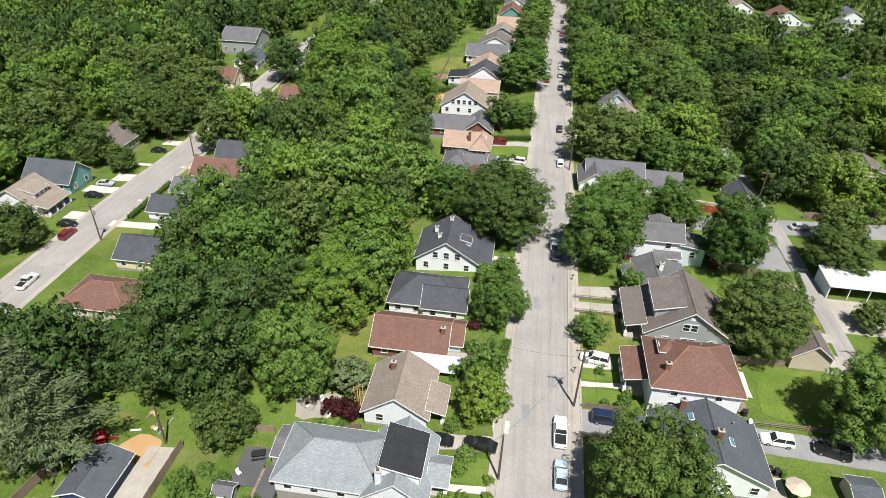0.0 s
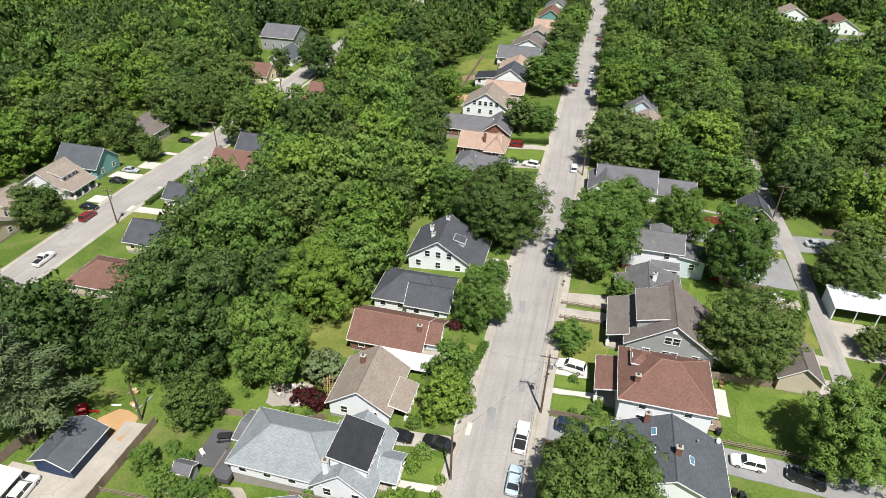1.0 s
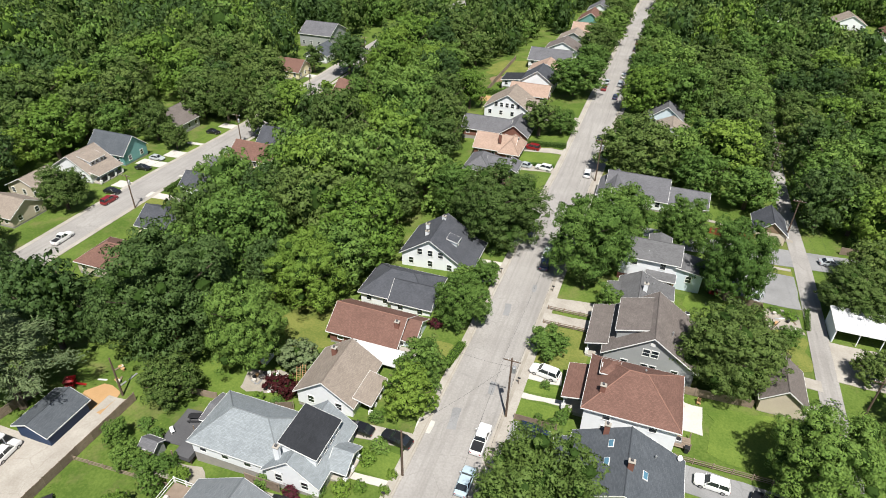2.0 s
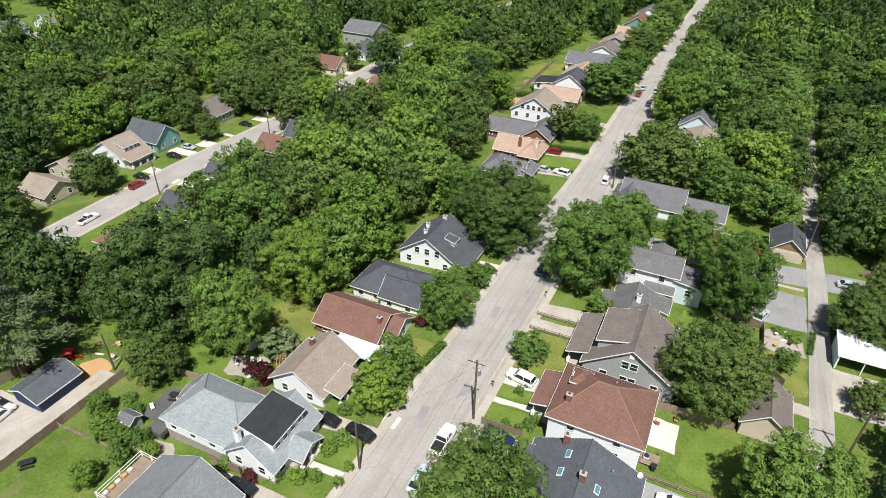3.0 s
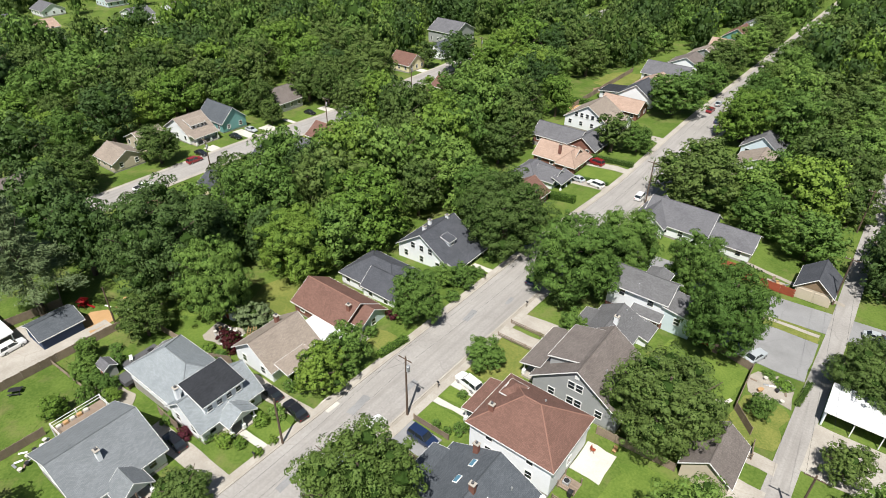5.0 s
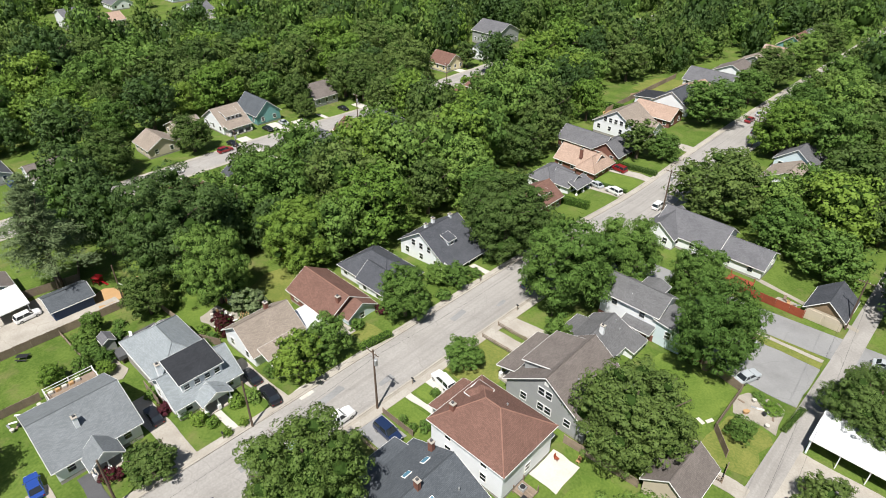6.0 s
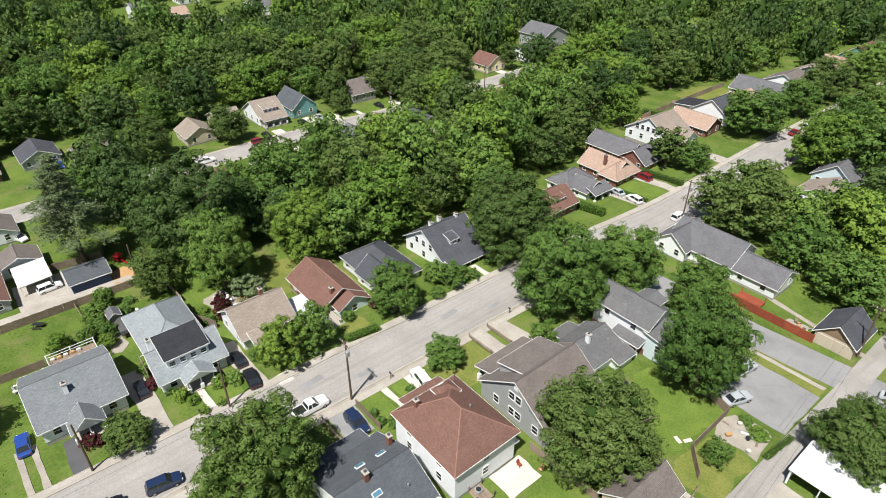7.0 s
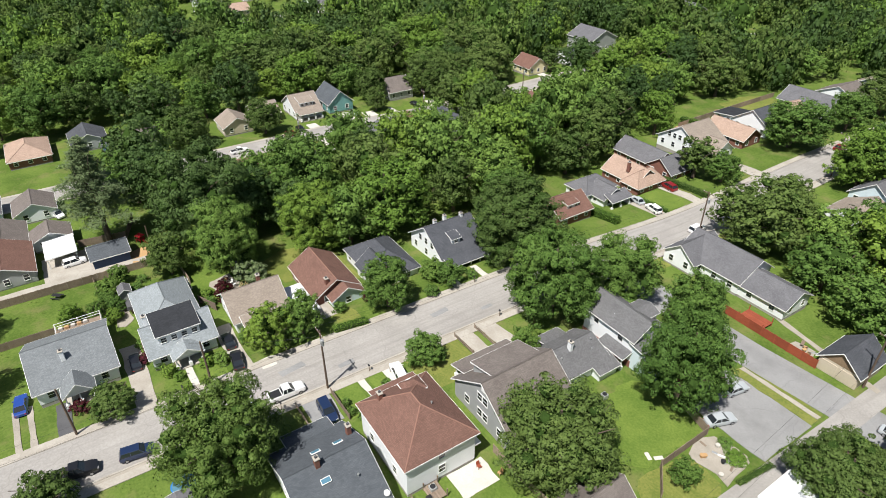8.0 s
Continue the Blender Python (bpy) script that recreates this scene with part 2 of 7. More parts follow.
BLACKMETAL = material("black_metal", (0.03, 0.03, 0.033), (0.02, 0.02, 0.022), 0.5)
BLUETARP = material("blue_tarp", (0.02, 0.19, 0.55), (0.015, 0.14, 0.42), 0.5)
REDPLASTIC = material("red_plastic", (0.34, 0.014, 0.018), (0.25, 0.010, 0.012), 0.4)


# ---- mesh helpers ----
def part(name, bm, mat, parent=None, label=""):
    """One bmesh as one mesh object, under its thing where there is one."""
    me = bpy.data.meshes.new(name)
    bm.to_mesh(me)
    bm.free()
    me.materials.append(mat)
    ob = new(name, me)
    if parent:
        ob.parent = parent
    return tagged(ob, label)


def raw(name, verts, faces, mat, parent=None, label="", uvs=None):
    me = bpy.data.meshes.new(name)
    me.from_pydata([tuple(v) for v in verts], [], faces)
    me.materials.append(mat)
    if uvs:
        layer = me.uv_layers.new(name="UVMap")
        for poly in me.polygons:
            for li, vi in zip(poly.loop_indices, poly.vertices):
                layer.data[li].uv = uvs(me.vertices[vi].co, poly.normal)
    ob = new(name, me)
    if parent:
        ob.parent = parent
    return tagged(ob, label)


def add_box(bm, x0, x1, y0, y1, z0, z1, bevel=0.0, m=None):
    r = bmesh.ops.create_cube(bm, size=1.0)
    vs = r["verts"]
    for v in vs:
        v.co = Vector((x0 + (v.co.x + 0.5) * (x1 - x0), y0 + (v.co.y + 0.5) * (y1 - y0), z0 + (v.co.z + 0.5) * (z1 - z0)))
    if m:
        bmesh.ops.transform(bm, matrix=m, verts=vs)
    if bevel:
        es = list({e for v in vs for e in v.link_edges})
        bmesh.ops.bevel(bm, geom=es, offset=bevel, segments=1, affect="EDGES", profile=0.5)
    return vs


def add_rod(bm, a, b, r0, r1=None, n=8):
    a, b = Vector(a), Vector(b)
    m = Matrix.Translation((a + b) / 2) @ (b - a).to_track_quat("Z", "Y").to_matrix().to_4x4()
    return bmesh.ops.create_cone(bm, cap_ends=True, segments=n, radius1=r0, radius2=r0 if r1 is None else r1, depth=(b - a).length, matrix=m)["verts"]


def box_part(name, b, mat, parent=None, label="", bevel=0.02):
    bm = bmesh.new()
    add_box(bm, *b, bevel)
    return part(name, bm, mat, parent, label)


def thing(name, m, label, category, group="", kind=""):
    e = new(name)
    e.matrix_world = m
    e.empty_display_size = 0.3
    return tagged(e, label, category, group, kind)


# ---- the lie of the land ----
def gz(x, y):
    """The height of the ground: the lots fall away from the main street to the west, and the street dips further on."""
    s = max(0.0, -x - 1)
    w = -7.4 * (1 - math.exp(-s / 75))
    return w - 2.0 * math.exp(-((y - 150) / 28) ** 2) * min(1.0, max(0.0, 1.25 - abs(x) / 160))


def street_x(y):
    """The middle of the main street."""
    return 5.9 + 0.018 * (y - 50)


def steps(a, b, d):
    n = max(1, math.ceil(abs(b - a) / d))
    return [a + (b - a) * i / n for i in range(n + 1)]


def ribbon(name, line, half, lift, mat, label, category, kind="structure", thick=0.1, d=3.0):
    """A strip of paving of even width that follows the ground along a line of points."""
    pts = []
    for (ax, ay), (bx, by) in zip(line, line[1:]):
        n = max(1, math.ceil(math.hypot(bx - ax, by - ay) / d))
        pts += [(ax + (bx - ax) * i / n, ay + (by - ay) * i / n) for i in range(n)]
    pts.append(line[-1])
    vs, fs = [], []
    for i, (x, y) in enumerate(pts):
        ax, ay = pts[max(0, i - 1)]
        bx, by = pts[min(len(pts) - 1, i + 1)]
        l = math.hypot(bx - ax, by - ay)
        nx, ny = -(by - ay) / l, (bx - ax) / l
        cross = [-half + 2 * half * k / 4 for k in range(5)]
        row = [(x + nx * c, y + ny * c) for c in cross]
        vs += [(px, py, gz(px, py) + lift) for px, py in row]
        vs += [(row[0][0], row[0][1], gz(*row[0]) + lift - thick), (row[-1][0], row[-1][1], gz(*row[-1]) + lift - thick)]
        if i:
            a, b = 7 * (i - 1), 7 * i
            fs += [(a + k, a + k + 1, b + k + 1, b + k)[::-1] for k in range(4)]
            fs += [(a + 5, a, b, b + 5)[::-1], (a + 4, a + 6, b + 6, b + 4)[::-1]]
    return tagged(raw(name, vs, fs, mat), label, category, "", kind)


def patch(name, x0, x1, y0, y1, lift, mat, label, category, turn=0.0, kind="structure", ragged=0.0):
    """A flat piece of yard, drive or paving that lies on the ground; ragged: an uneven rim."""
    cx, cy, c, s = (x0 + x1) / 2, (y0 + y1) / 2, math.cos(radians(turn)), math.sin(radians(turn))
    ragged = min(ragged, 0.12 * min(x1 - x0, y1 - y0))
    rng = random.Random(round(x0 * 7 + y0 * 13))
    nx, ny = max(2, math.ceil((x1 - x0) / 2)), max(2, math.ceil((y1 - y0) / 2))
    vs, fs = [], []
    for j in range(ny + 1):
        for i in range(nx + 1):
            u, v = (i / nx - 0.5) * (x1 - x0), (j / ny - 0.5) * (y1 - y0)
            if ragged and (i in (0, nx) or j in (0, ny)):
                u += rng.uniform(-ragged, ragged)
                v += rng.uniform(-ragged, ragged)
                if i in (0, nx) and j in (0, ny):
                    k = 0.85 if ragged > 0.3 else 1.0
                    u, v = u * k, v * k
            x, y = cx + c * u - s * v, cy + s * u + c * v
            vs.append((x, y, gz(x, y) + lift))
    for j in range(ny):
        for i in range(nx):
            a = j * (nx + 1) + i
            fs.append((a, a + 1, a + nx + 2, a + nx + 1))
    ob = raw(name, vs, fs, mat)
    so = ob.modifiers.new("thick", "SOLIDIFY")
    so.thickness, so.offset = 0.12, -1
    return tagged(ob, label, category, "", kind)


# ---- ground and streets ----
xs = [-4000, -2000, -1200, -800, -600] + steps(-480, 170, 3.5) + [260, 500, 1000, 2000, 4000]
ys = [-4000, -1500, -600, -250, -100] + steps(-20, 460, 3.5) + [600, 900, 1600, 4000]
gv = [(x, y, gz(x, y)) for y in ys for x in xs]
gf = [(j * len(xs) + i, j * len(xs) + i + 1, (j + 1) * len(xs) + i + 1, (j + 1) * len(xs) + i) for j in range(len(ys) - 1) for i in range(len(xs) - 1)]
tagged(raw("ground", gv, gf, GRASS), "mown green lawns and rough grass over gently falling land", "ground", "", "structure")

main_line = [(street_x(y), y) for y in (-60, 0, 60, 120, 180, 240, 300, 380, 460)]
ribbon("road_main", main_line, 4.3, 0.07, ASPHALT, "straight pale worn asphalt street with patched cracks", "road")
ribbon("road_west", [(-90, -60), (-89.8, 120), (-90.0, 200), (-90.5, 250), (-87, 290), (-81, 350), (-71, 430)], 4.2, 0.07, ASPHALT, "pale asphalt street between wooded lots", "road")
ribbon("road_cross", [(street_x(119) + 4, 120.0), (40, 120.6), (62, 122.5), (90, 125)], 3.4, 0.075, LOT, "grey asphalt cross street beside a red fence", "road")
ribbon("alley", [(54.3, 20), (54.6, 80), (55.2, 118), (55.0, 160), (54.5, 250), (54.5, 430)], 1.6, 0.08, ASPHALT, "narrow cracked back alley behind the lots", "alley")
ribbon("road_far", [(-240, 60), (-250, 140), (-246, 200), (-224, 290)], 4.0, 0.07, ASPHALT, "distant pale street past the woods", "road")


# ---- houses ----
TAKEN = []  # plots (x0, x1, y0, y1) that stay free of scattered trees


def slope_uv(co, n):
    h = Vector((n.x, n.y, 0))
    if h.length < 0.05:
        return (co.x, co.y)
    h.normalize()
    return (co.x * -h.y + co.y * h.x, (co.x * h.x + co.y * h.y) / max(n.z, 0.25))


def roof_shape(x0, x1, y0, y1, e, r, axis, ridge=None):
    """The corners and faces of a roof's upper side."""
    cx, cy = (x0 + x1) / 2, (y0 + y1) / 2
    c = [(x0, y0, e), (x1, y0, e), (x1, y1, e), (x0, y1, e)]
    if axis == "x":
        m = cy if ridge is None else ridge
        return c + [(x0, m, r), (x1, m, r)], [(0, 1, 5, 4), (2, 3, 4, 5)]
    if axis == "y":
        m = cx if ridge is None else ridge
        return c + [(m, y0, r), (m, y1, r)], [(3, 0, 4, 5), (1, 2, 5, 4)]
    if axis == "hip":
        w, d = x1 - x0, y1 - y0
        k = min(w, d) / 2 * 0.96
        if w >= d:
            return c + [(x0 + k, cy, r), (x1 - k, cy, r)], [(0, 1, 5, 4), (1, 2, 5), (2, 3, 4, 5), (3, 0, 4)]
        return c + [(cx, y0 + k, r), (cx, y1 - k, r)], [(0, 1, 4), (1, 2, 5, 4), (2, 3, 5), (3, 0, 4, 5)]
    tall = {"shed_e": (0, 3), "shed_w": (1, 2), "shed_s": (2, 3), "shed_n": (0, 1), "flat": ()}[axis]
    return [(x, y, r if i in tall else e) for i, (x, y, _) in enumerate(c)], [(0, 1, 2, 3)]


def roof_part(parent, b, e, r, axis, mat, over=0.45, ridge=None, thick=0.16, name="roof", trim=True):
    x0, x1, y0, y1 = b
    if axis in ("x", "y", "hip"):
        half = (y1 - y0) / 2 if axis == "x" else (x1 - x0) / 2 if axis == "y" else min(x1 - x0, y1 - y0) / 2
        e = e - (r - e) / half * over
    vs, fs = roof_shape(x0 - over, x1 + over, y0 - over, y1 + over, e, r, axis, ridge)
    vs = [(x, y, z + 0.12) for x, y, z in vs]
    n = len(vs)
    low = [(x, y, z - thick) for x, y, z in vs]
    edges = {}
    for f in fs:
        for a, b2 in zip(f, f[1:] + f[:1]):
            edges[(a, b2)] = 1
    rim = [(a, b2) for a, b2 in edges if (b2, a) not in edges]
    faces = list(fs) + [tuple(i + n for i in f[::-1]) for f in fs] + [(b2, a, a + n, b2 + n) for a, b2 in rim]
    ob = raw(name, vs + low, faces, mat, parent, uvs=slope_uv)
    if trim:
        mid = Vector(((x0 + x1) / 2, (y0 + y1) / 2, 0))
        for a, b2 in rim:
            p, q = Vector(vs[a]), Vector(vs[b2])
            if (q - p).length < 0.1:
                continue
            d = (q - p).cross(Vector((0, 0, 1))).normalized()
            if d.dot((p + q) / 2 - Vector((mid.x, mid.y, (p.z + q.z) / 2))) < 0:
                d = -d
            bm = bmesh.new()
            k = [bm.verts.new(p + Vector((0, 0, -0.02)) + d * s + Vector((0, 0, -h))) for s, h in ((0.005, 0), (0.05, 0), (0.05, 0.17), (0.005, 0.17))]
            l = [bm.verts.new(q + Vector((0, 0, -0.02)) + d * s + Vector((0, 0, -h))) for s, h in ((0.005, 0), (0.05, 0), (0.05, 0.17), (0.005, 0.17))]
            for i in range(4):
                bm.faces.new((k[i], k[(i + 1) % 4], l[(i + 1) % 4], l[i]))
            bm.faces.new(k[::-1])
            bm.faces.new(l)
            part("fascia", bm, TRIM, parent)
    if axis in ("x", "y", "hip") and (x1 - x0) * (y1 - y0) > 30:
        bm = bmesh.new()
        for a, b2 in edges:
            if a < b2 and (b2, a) in edges:
                add_rod(bm, Vector(vs[a]) + Vector((0, 0, -0.02)), Vector(vs[b2]) + Vector((0, 0, -0.02)), 0.09, n=6)
        part("ridge_cap", bm, RIDGE if mat is R_BROWN else mat, ob)
    return ob


def wall_part(parent, b, z0, e, r, axis, mat, ridge=None, name="wall"):
    x0, x1, y0, y1 = b
    vs = [(x0, y0, z0), (x1, y0, z0), (x1, y1, z0), (x0, y1, z0), (x0, y0, e), (x1, y0, e), (x1, y1, e), (x0, y1, e)]
    fs = [(0, 1, 5, 4), (1, 2, 6, 5), (2, 3, 7, 6), (3, 0, 4, 7)]
    if axis in ("x", "y"):
        up = [(x0, (y0 + y1) / 2 if ridge is None else ridge, r), (x1, (y0 + y1) / 2 if ridge is None else ridge, r)] if axis == "x" else [((x0 + x1) / 2 if ridge is None else ridge, y0, r), ((x0 + x1) / 2 if ridge is None else ridge, y1, r)]
        vs += up
        fs = [(0, 1, 5, 4), (1, 2, 6, 9, 5), (2, 3, 7, 6), (3, 0, 4, 8, 7)] if axis == "x" else [(0, 1, 5, 8, 4), (1, 2, 6, 5), (2, 3, 7, 9, 6), (3, 0, 4, 7)]
    elif axis.startswith("shed"):
        tall = {"shed_e": (4, 7), "shed_w": (5, 6), "shed_s": (6, 7), "shed_n": (4, 5)}[axis]
        vs = [(x, y, r if i in tall else z) for i, (x, y, z) in enumerate(vs)]
    return raw(name, vs, fs, mat, parent)


WIN = {}


def window_part(parent, side, b, u, z, w=0.9, h=1.35):
    """A sash window that stands proud of its wall: frame with a meeting rail, and two panes."""
    key = (w, h)
    if key not in WIN:
        bm = bmesh.new()
        t = 0.09
        for q in ((-w / 2 - t, w / 2 + t, -0.05, 0.05, h / 2, h / 2 + t), (-w / 2 - t, w / 2 + t, -0.08, 0.05, -h / 2 - t, -h / 2), (-w / 2 - t, -w / 2, -0.05, 0.05, -h / 2, h / 2), (w / 2, w / 2 + t, -0.05, 0.05, -h / 2, h / 2), (-w / 2, w / 2, -0.04, 0.04, -0.03, 0.03)):
            add_box(bm, *q)
        fr = bpy.data.meshes.new("window")
        bm.to_mesh(fr)
        bm.free()
        fr.materials.append(TRIM)
        bm = bmesh.new()
        add_box(bm, -w / 2, w / 2, -0.02, 0.02, -h / 2, h / 2)
        pn = bpy.data.meshes.new("pane")
        bm.to_mesh(pn)
        bm.free()
        pn.materials.append(PANE)
        WIN[key] = fr, pn
    fr, pn = WIN[key]
    x0, x1, y0, y1 = b
    place = {"s": (x0 + u, y0 - 0.02, 0), "n": (x0 + u, y1 + 0.02, 180), "w": (x0 - 0.02, y0 + u, -90), "e": (x1 + 0.02, y0 + u, 90)}[side]
    f = new("window", fr)
    f.parent = parent
    f.matrix_basis = pose(place[0], place[1], z, 0, 0, place[2])
    p = new("pane", pn)
    p.parent = f


def windows_along(parent, b, z, sides="snew", gap=2.9, w=0.9, h=1.2):
    x0, x1, y0, y1 = b
    for s in sides:
        l = x1 - x0 if s in "sn" else y1 - y0
        n = max(1, int(l / gap))
        for i in range(n):
            window_part(parent, s, b, l * (i + 0.5) / n, z, w, h)


def chimney(parent, x, y, z0, z1, mat=BRICK, w=0.7, d=0.55):
    c = box_part("chimney", (x - w / 2, x + w / 2, y - d / 2, y + d / 2, z0, z1), mat, parent, "", 0.02)
    box_part("chimney_cap", (x - w / 2 - 0.07, x + w / 2 + 0.07, y - d / 2 - 0.07, y + d / 2 + 0.07, z1, z1 + 0.12), CONCRETE, c)
    box_part("flue", (x - 0.14, x + 0.14, y - 0.14, y + 0.14, z1 + 0.12, z1 + 0.4), TAR, c)


def vent(parent, x, y, z, h=0.5):
    bm = bmesh.new()
    add_rod(bm, (x, y, z - 0.3), (x, y, z + h), 0.08)
    add_rod(bm, (x, y, z + h - 0.12), (x, y, z + h + 0.05), 0.15, 0.06)
    part("roof_vent", bm, STEEL, parent)


def door_part(parent, side, b, u, z0, mat=TAR, w=0.95, h=2.05):
    x0, x1, y0, y1 = b
    place = {"s": (x0 + u, y0, 0), "n": (x0 + u, y1, 180), "w": (x0, y0 + u, -90), "e": (x1, y0 + u, 90)}[side]
    bm = bmesh.new()
    add_box(bm, -w / 2, w / 2, -0.05, 0.03, z0, z0 + h, 0.01)
    d = part("door", bm, mat, parent)
    d.matrix_basis = pose(place[0], place[1], 0, 0, 0, place[2])
    bm = bmesh.new()
    for q in ((-w / 2 - 0.1, -w / 2, z0, z0 + h), (w / 2, w / 2 + 0.1, z0, z0 + h), (-w / 2 - 0.1, w / 2 + 0.1, z0 + h, z0 + h + 0.1)):
        add_box(bm, q[0], q[1], -0.07, 0.02, q[2], q[3])
    part("door_frame", bm, TRIM, d)


def porch(parent, b, z0, e, r, axis, roof, post=(0.16, TRIM), n=3, side="e", over=0.3, floor=CONCRETE):
    """A covered porch: slab, posts along the open side, beam and its own roof."""
    x0, x1, y0, y1 = b
    box_part("porch_floor", (x0, x1, y0, y1, z0 - 0.9, z0), floor, parent)
    for i in range(n):
        f = 0.04 + 0.92 * i / (n - 1)
        px, py = {"e": (x1 - 0.15, y0 + f * (y1 - y0)), "w": (x0 + 0.15, y0 + f * (y1 - y0)), "s": (x0 + f * (x1 - x0), y0 + 0.15), "n": (x0 + f * (x1 - x0), y1 - 0.15)}[side]
        p = box_part("porch_post", (px - post[0] / 2, px + post[0] / 2, py - post[0] / 2, py + post[0] / 2, z0, e), post[1], parent)
        box_part("post_base", (px - 0.25, px + 0.25, py - 0.25, py + 0.25, z0, z0 + 0.8), BRICK if post[1] is not TRIM else TRIM, p)
    q = {"e": (x1 - 0.25, x1 - 0.05, y0, y1), "w": (x0 + 0.05, x0 + 0.25, y0, y1), "s": (x0, x1, y0 + 0.05, y0 + 0.25), "n": (x0, x1, y1 - 0.25, y1 - 0.05)}[side]
    box_part("porch_beam", (*q, e - 0.3, e), TRIM, parent)
    if axis in ("x", "y"):
        vs, _ = roof_shape(x0, x1, y0, y1, e, r, axis)
        for tri in (((1, 2, 5), (0, 3, 4)) if axis == "x" else ((0, 1, 4), (2, 3, 5))):
            raw("porch_gable", [vs[q] for q in tri], [(0, 1, 2)], TRIM, parent)
    roof_part(parent, b, e, r, axis, roof, over, name="porch_roof")


def house(name, b, base, e, r, axis, wall, roof, label, ridge=None, levels=(1.3,), found=0.5, gap=2.9, sides="snew", category="house", group="houses along the streets", over=0.45):
    """A house's Empty at its plot with the main block on it; heights are above the plot's ground."""
    x0, x1, y0, y1 = b
    cx, cy = (x0 + x1) / 2, (y0 + y1) / 2
    t = thing(name, pose(cx, cy, base), label, category, group)
    l = (x0 - cx, x1 - cx, y0 - cy, y1 - cy)
    rl = None if ridge is None else ridge - (cy if axis == "x" else cx)
    box_part("foundation", (l[0] + 0.04, l[1] - 0.04, l[2] + 0.04, l[3] - 0.04, -1.6, found), FOUND, t)
    wall_part(t, l, found, e, r, axis, wall, rl)
    roof_part(t, l, e, r, axis, roof, over, rl)
    for z in levels:
        upper = found + z + 0.7 > e
        gable = "".join(q for q in sides if q in ("sn" if axis == "y" else "ew" if axis == "x" else ""))
        windows_along(t, (l if not upper else (l[0] + 2.6, l[1] - 2.6, l[2], l[3]) if axis == "y" else (l[0], l[1], l[2] + 2.6, l[3] - 2.6)), found + z, gable if upper else sides, 1.6 if upper else gap)
    TAKEN.append((x0 - 2.0, x1 + 3.0, y0 - 4.0, y1 + 1.0))
    return t, cx, cy


def wing(t, c, b, e, r, axis, wall, roof, levels=(1.3,), found=0.5, sides="snew", over=0.4, ridge=None, gap=2.9):
    """A further block of a house; b in world metres, c the house's middle."""
    l = (b[0] - c[0], b[1] - c[0], b[2] - c[1], b[3] - c[1])
    rl = None if ridge is None else ridge - (c[1] if axis == "x" else c[0])
    box_part("foundation", (l[0] + 0.04, l[1] - 0.04, l[2] + 0.04, l[3] - 0.04, -1.6, found), FOUND, t)
    wall_part(t, l, found, e, r, axis, wall, rl)
    roof_part(t, l, e, r, axis, roof, over, rl)
    for z in levels:
        upper = found + z + 0.7 > e
        gable = "".join(q for q in sides if q in ("sn" if axis == "y" else "ew" if axis == "x" else ""))
        windows_along(t, (l if not upper else (l[0] + 2.6, l[1] - 2.6, l[2], l[3]) if axis == "y" else (l[0], l[1], l[2] + 2.6, l[3] - 2.6)), found + z, gable if upper else sides, 1.6 if upper else gap)
    TAKEN.append((b[0] - 2, b[1] + 2, b[2] - 2, b[3] + 2))


def dormer(t, c, b, z0, e, r, axis, wall, roof, side, over=0.2, win=2):
    l = (b[0] - c[0], b[1] - c[0], b[2] - c[1], b[3] - c[1])
    wall_part(t, l, z0, e, r, axis, wall, name="dormer_wall")
    roof_part(t, l, e, r, axis, roof, over, name="dormer_roof", thick=0.12)
    n = l[3] - l[2] if side in "ew" else l[1] - l[0]
    for i in range(win):
        window_part(t, side, l, n * (i + 0.5) / win, (z0 + e) / 2 + 0.25, 0.75, 0.8)


def rel(c, b):
    return (b[0] - c[0], b[1] - c[0], b[2] - c[1], b[3] - c[1])


# hip-roofed white two-storey house
t, *c = house("house", (21.2, 32.9, 63.4, 73.2), 0.0, 5.6, 8.8, "hip", WHITE, R_BROWN, "white two-storey house under a brown hip roof with brick chimney", levels=(1.6, 4.1), gap=5.2)
dormer(t, c, (22.4, 24.6, 68.6, 71.2), 6.0, 7.2, 8.0, "hip", WHITE, R_BROWN, "w", win=1)
porch(t, rel(c, (18.2, 21.2, 66.4, 72.8)), 0.6, 3.2, 3.9, "shed_w", R_BROWN, n=4, side="w")
chimney(t, 23.0 - c[0], 65.4 - c[1], 5.6, 7.9)
for v in ((28.0, 70.0, 7.6), (28.4, 69.0, 7.5), (29.6, 66.6, 6.9), (31, 66, 6.3)):
    vent(t, v[0] - c[0], v[1] - c[1], v[2], 0.6)
box_part("storm_door_canopy", (4.0, 5.8, 4.9, 5.9, 2.6, 2.8), TRIM, t)
# grey gabled house
t, *c = house("house", (22.3, 35.2, 77.4, 88.4), -0.2, 3.6, 8.1, "y", GREYSIDING, R_TAUPE, "grey sided gable house with a taupe shingle roof and white trim", levels=(1.6,), sides="n", gap=3.4)
for u, z in ((5.8, 5.0), (7.0, 5.0), (3.0, 2.2), (5.9, 2.2), (7.1, 2.2), (10.2, 2.2)):
    window_part(t, "s", rel(c, (22.3, 35.2, 77.4, 88.4)), u, z, 0.95, 1.2)
box_part("gable_vent", (-0.35, 0.35, -5.56, -5.46, 6.4, 7.0), TRIM, t)
dormer(t, c, (23.6, 28.0, 79.6, 87.2), 3.8, 6.3, 7.7, "shed_w", GREYSIDING, R_TAUPE, "w", 0.35, 3)
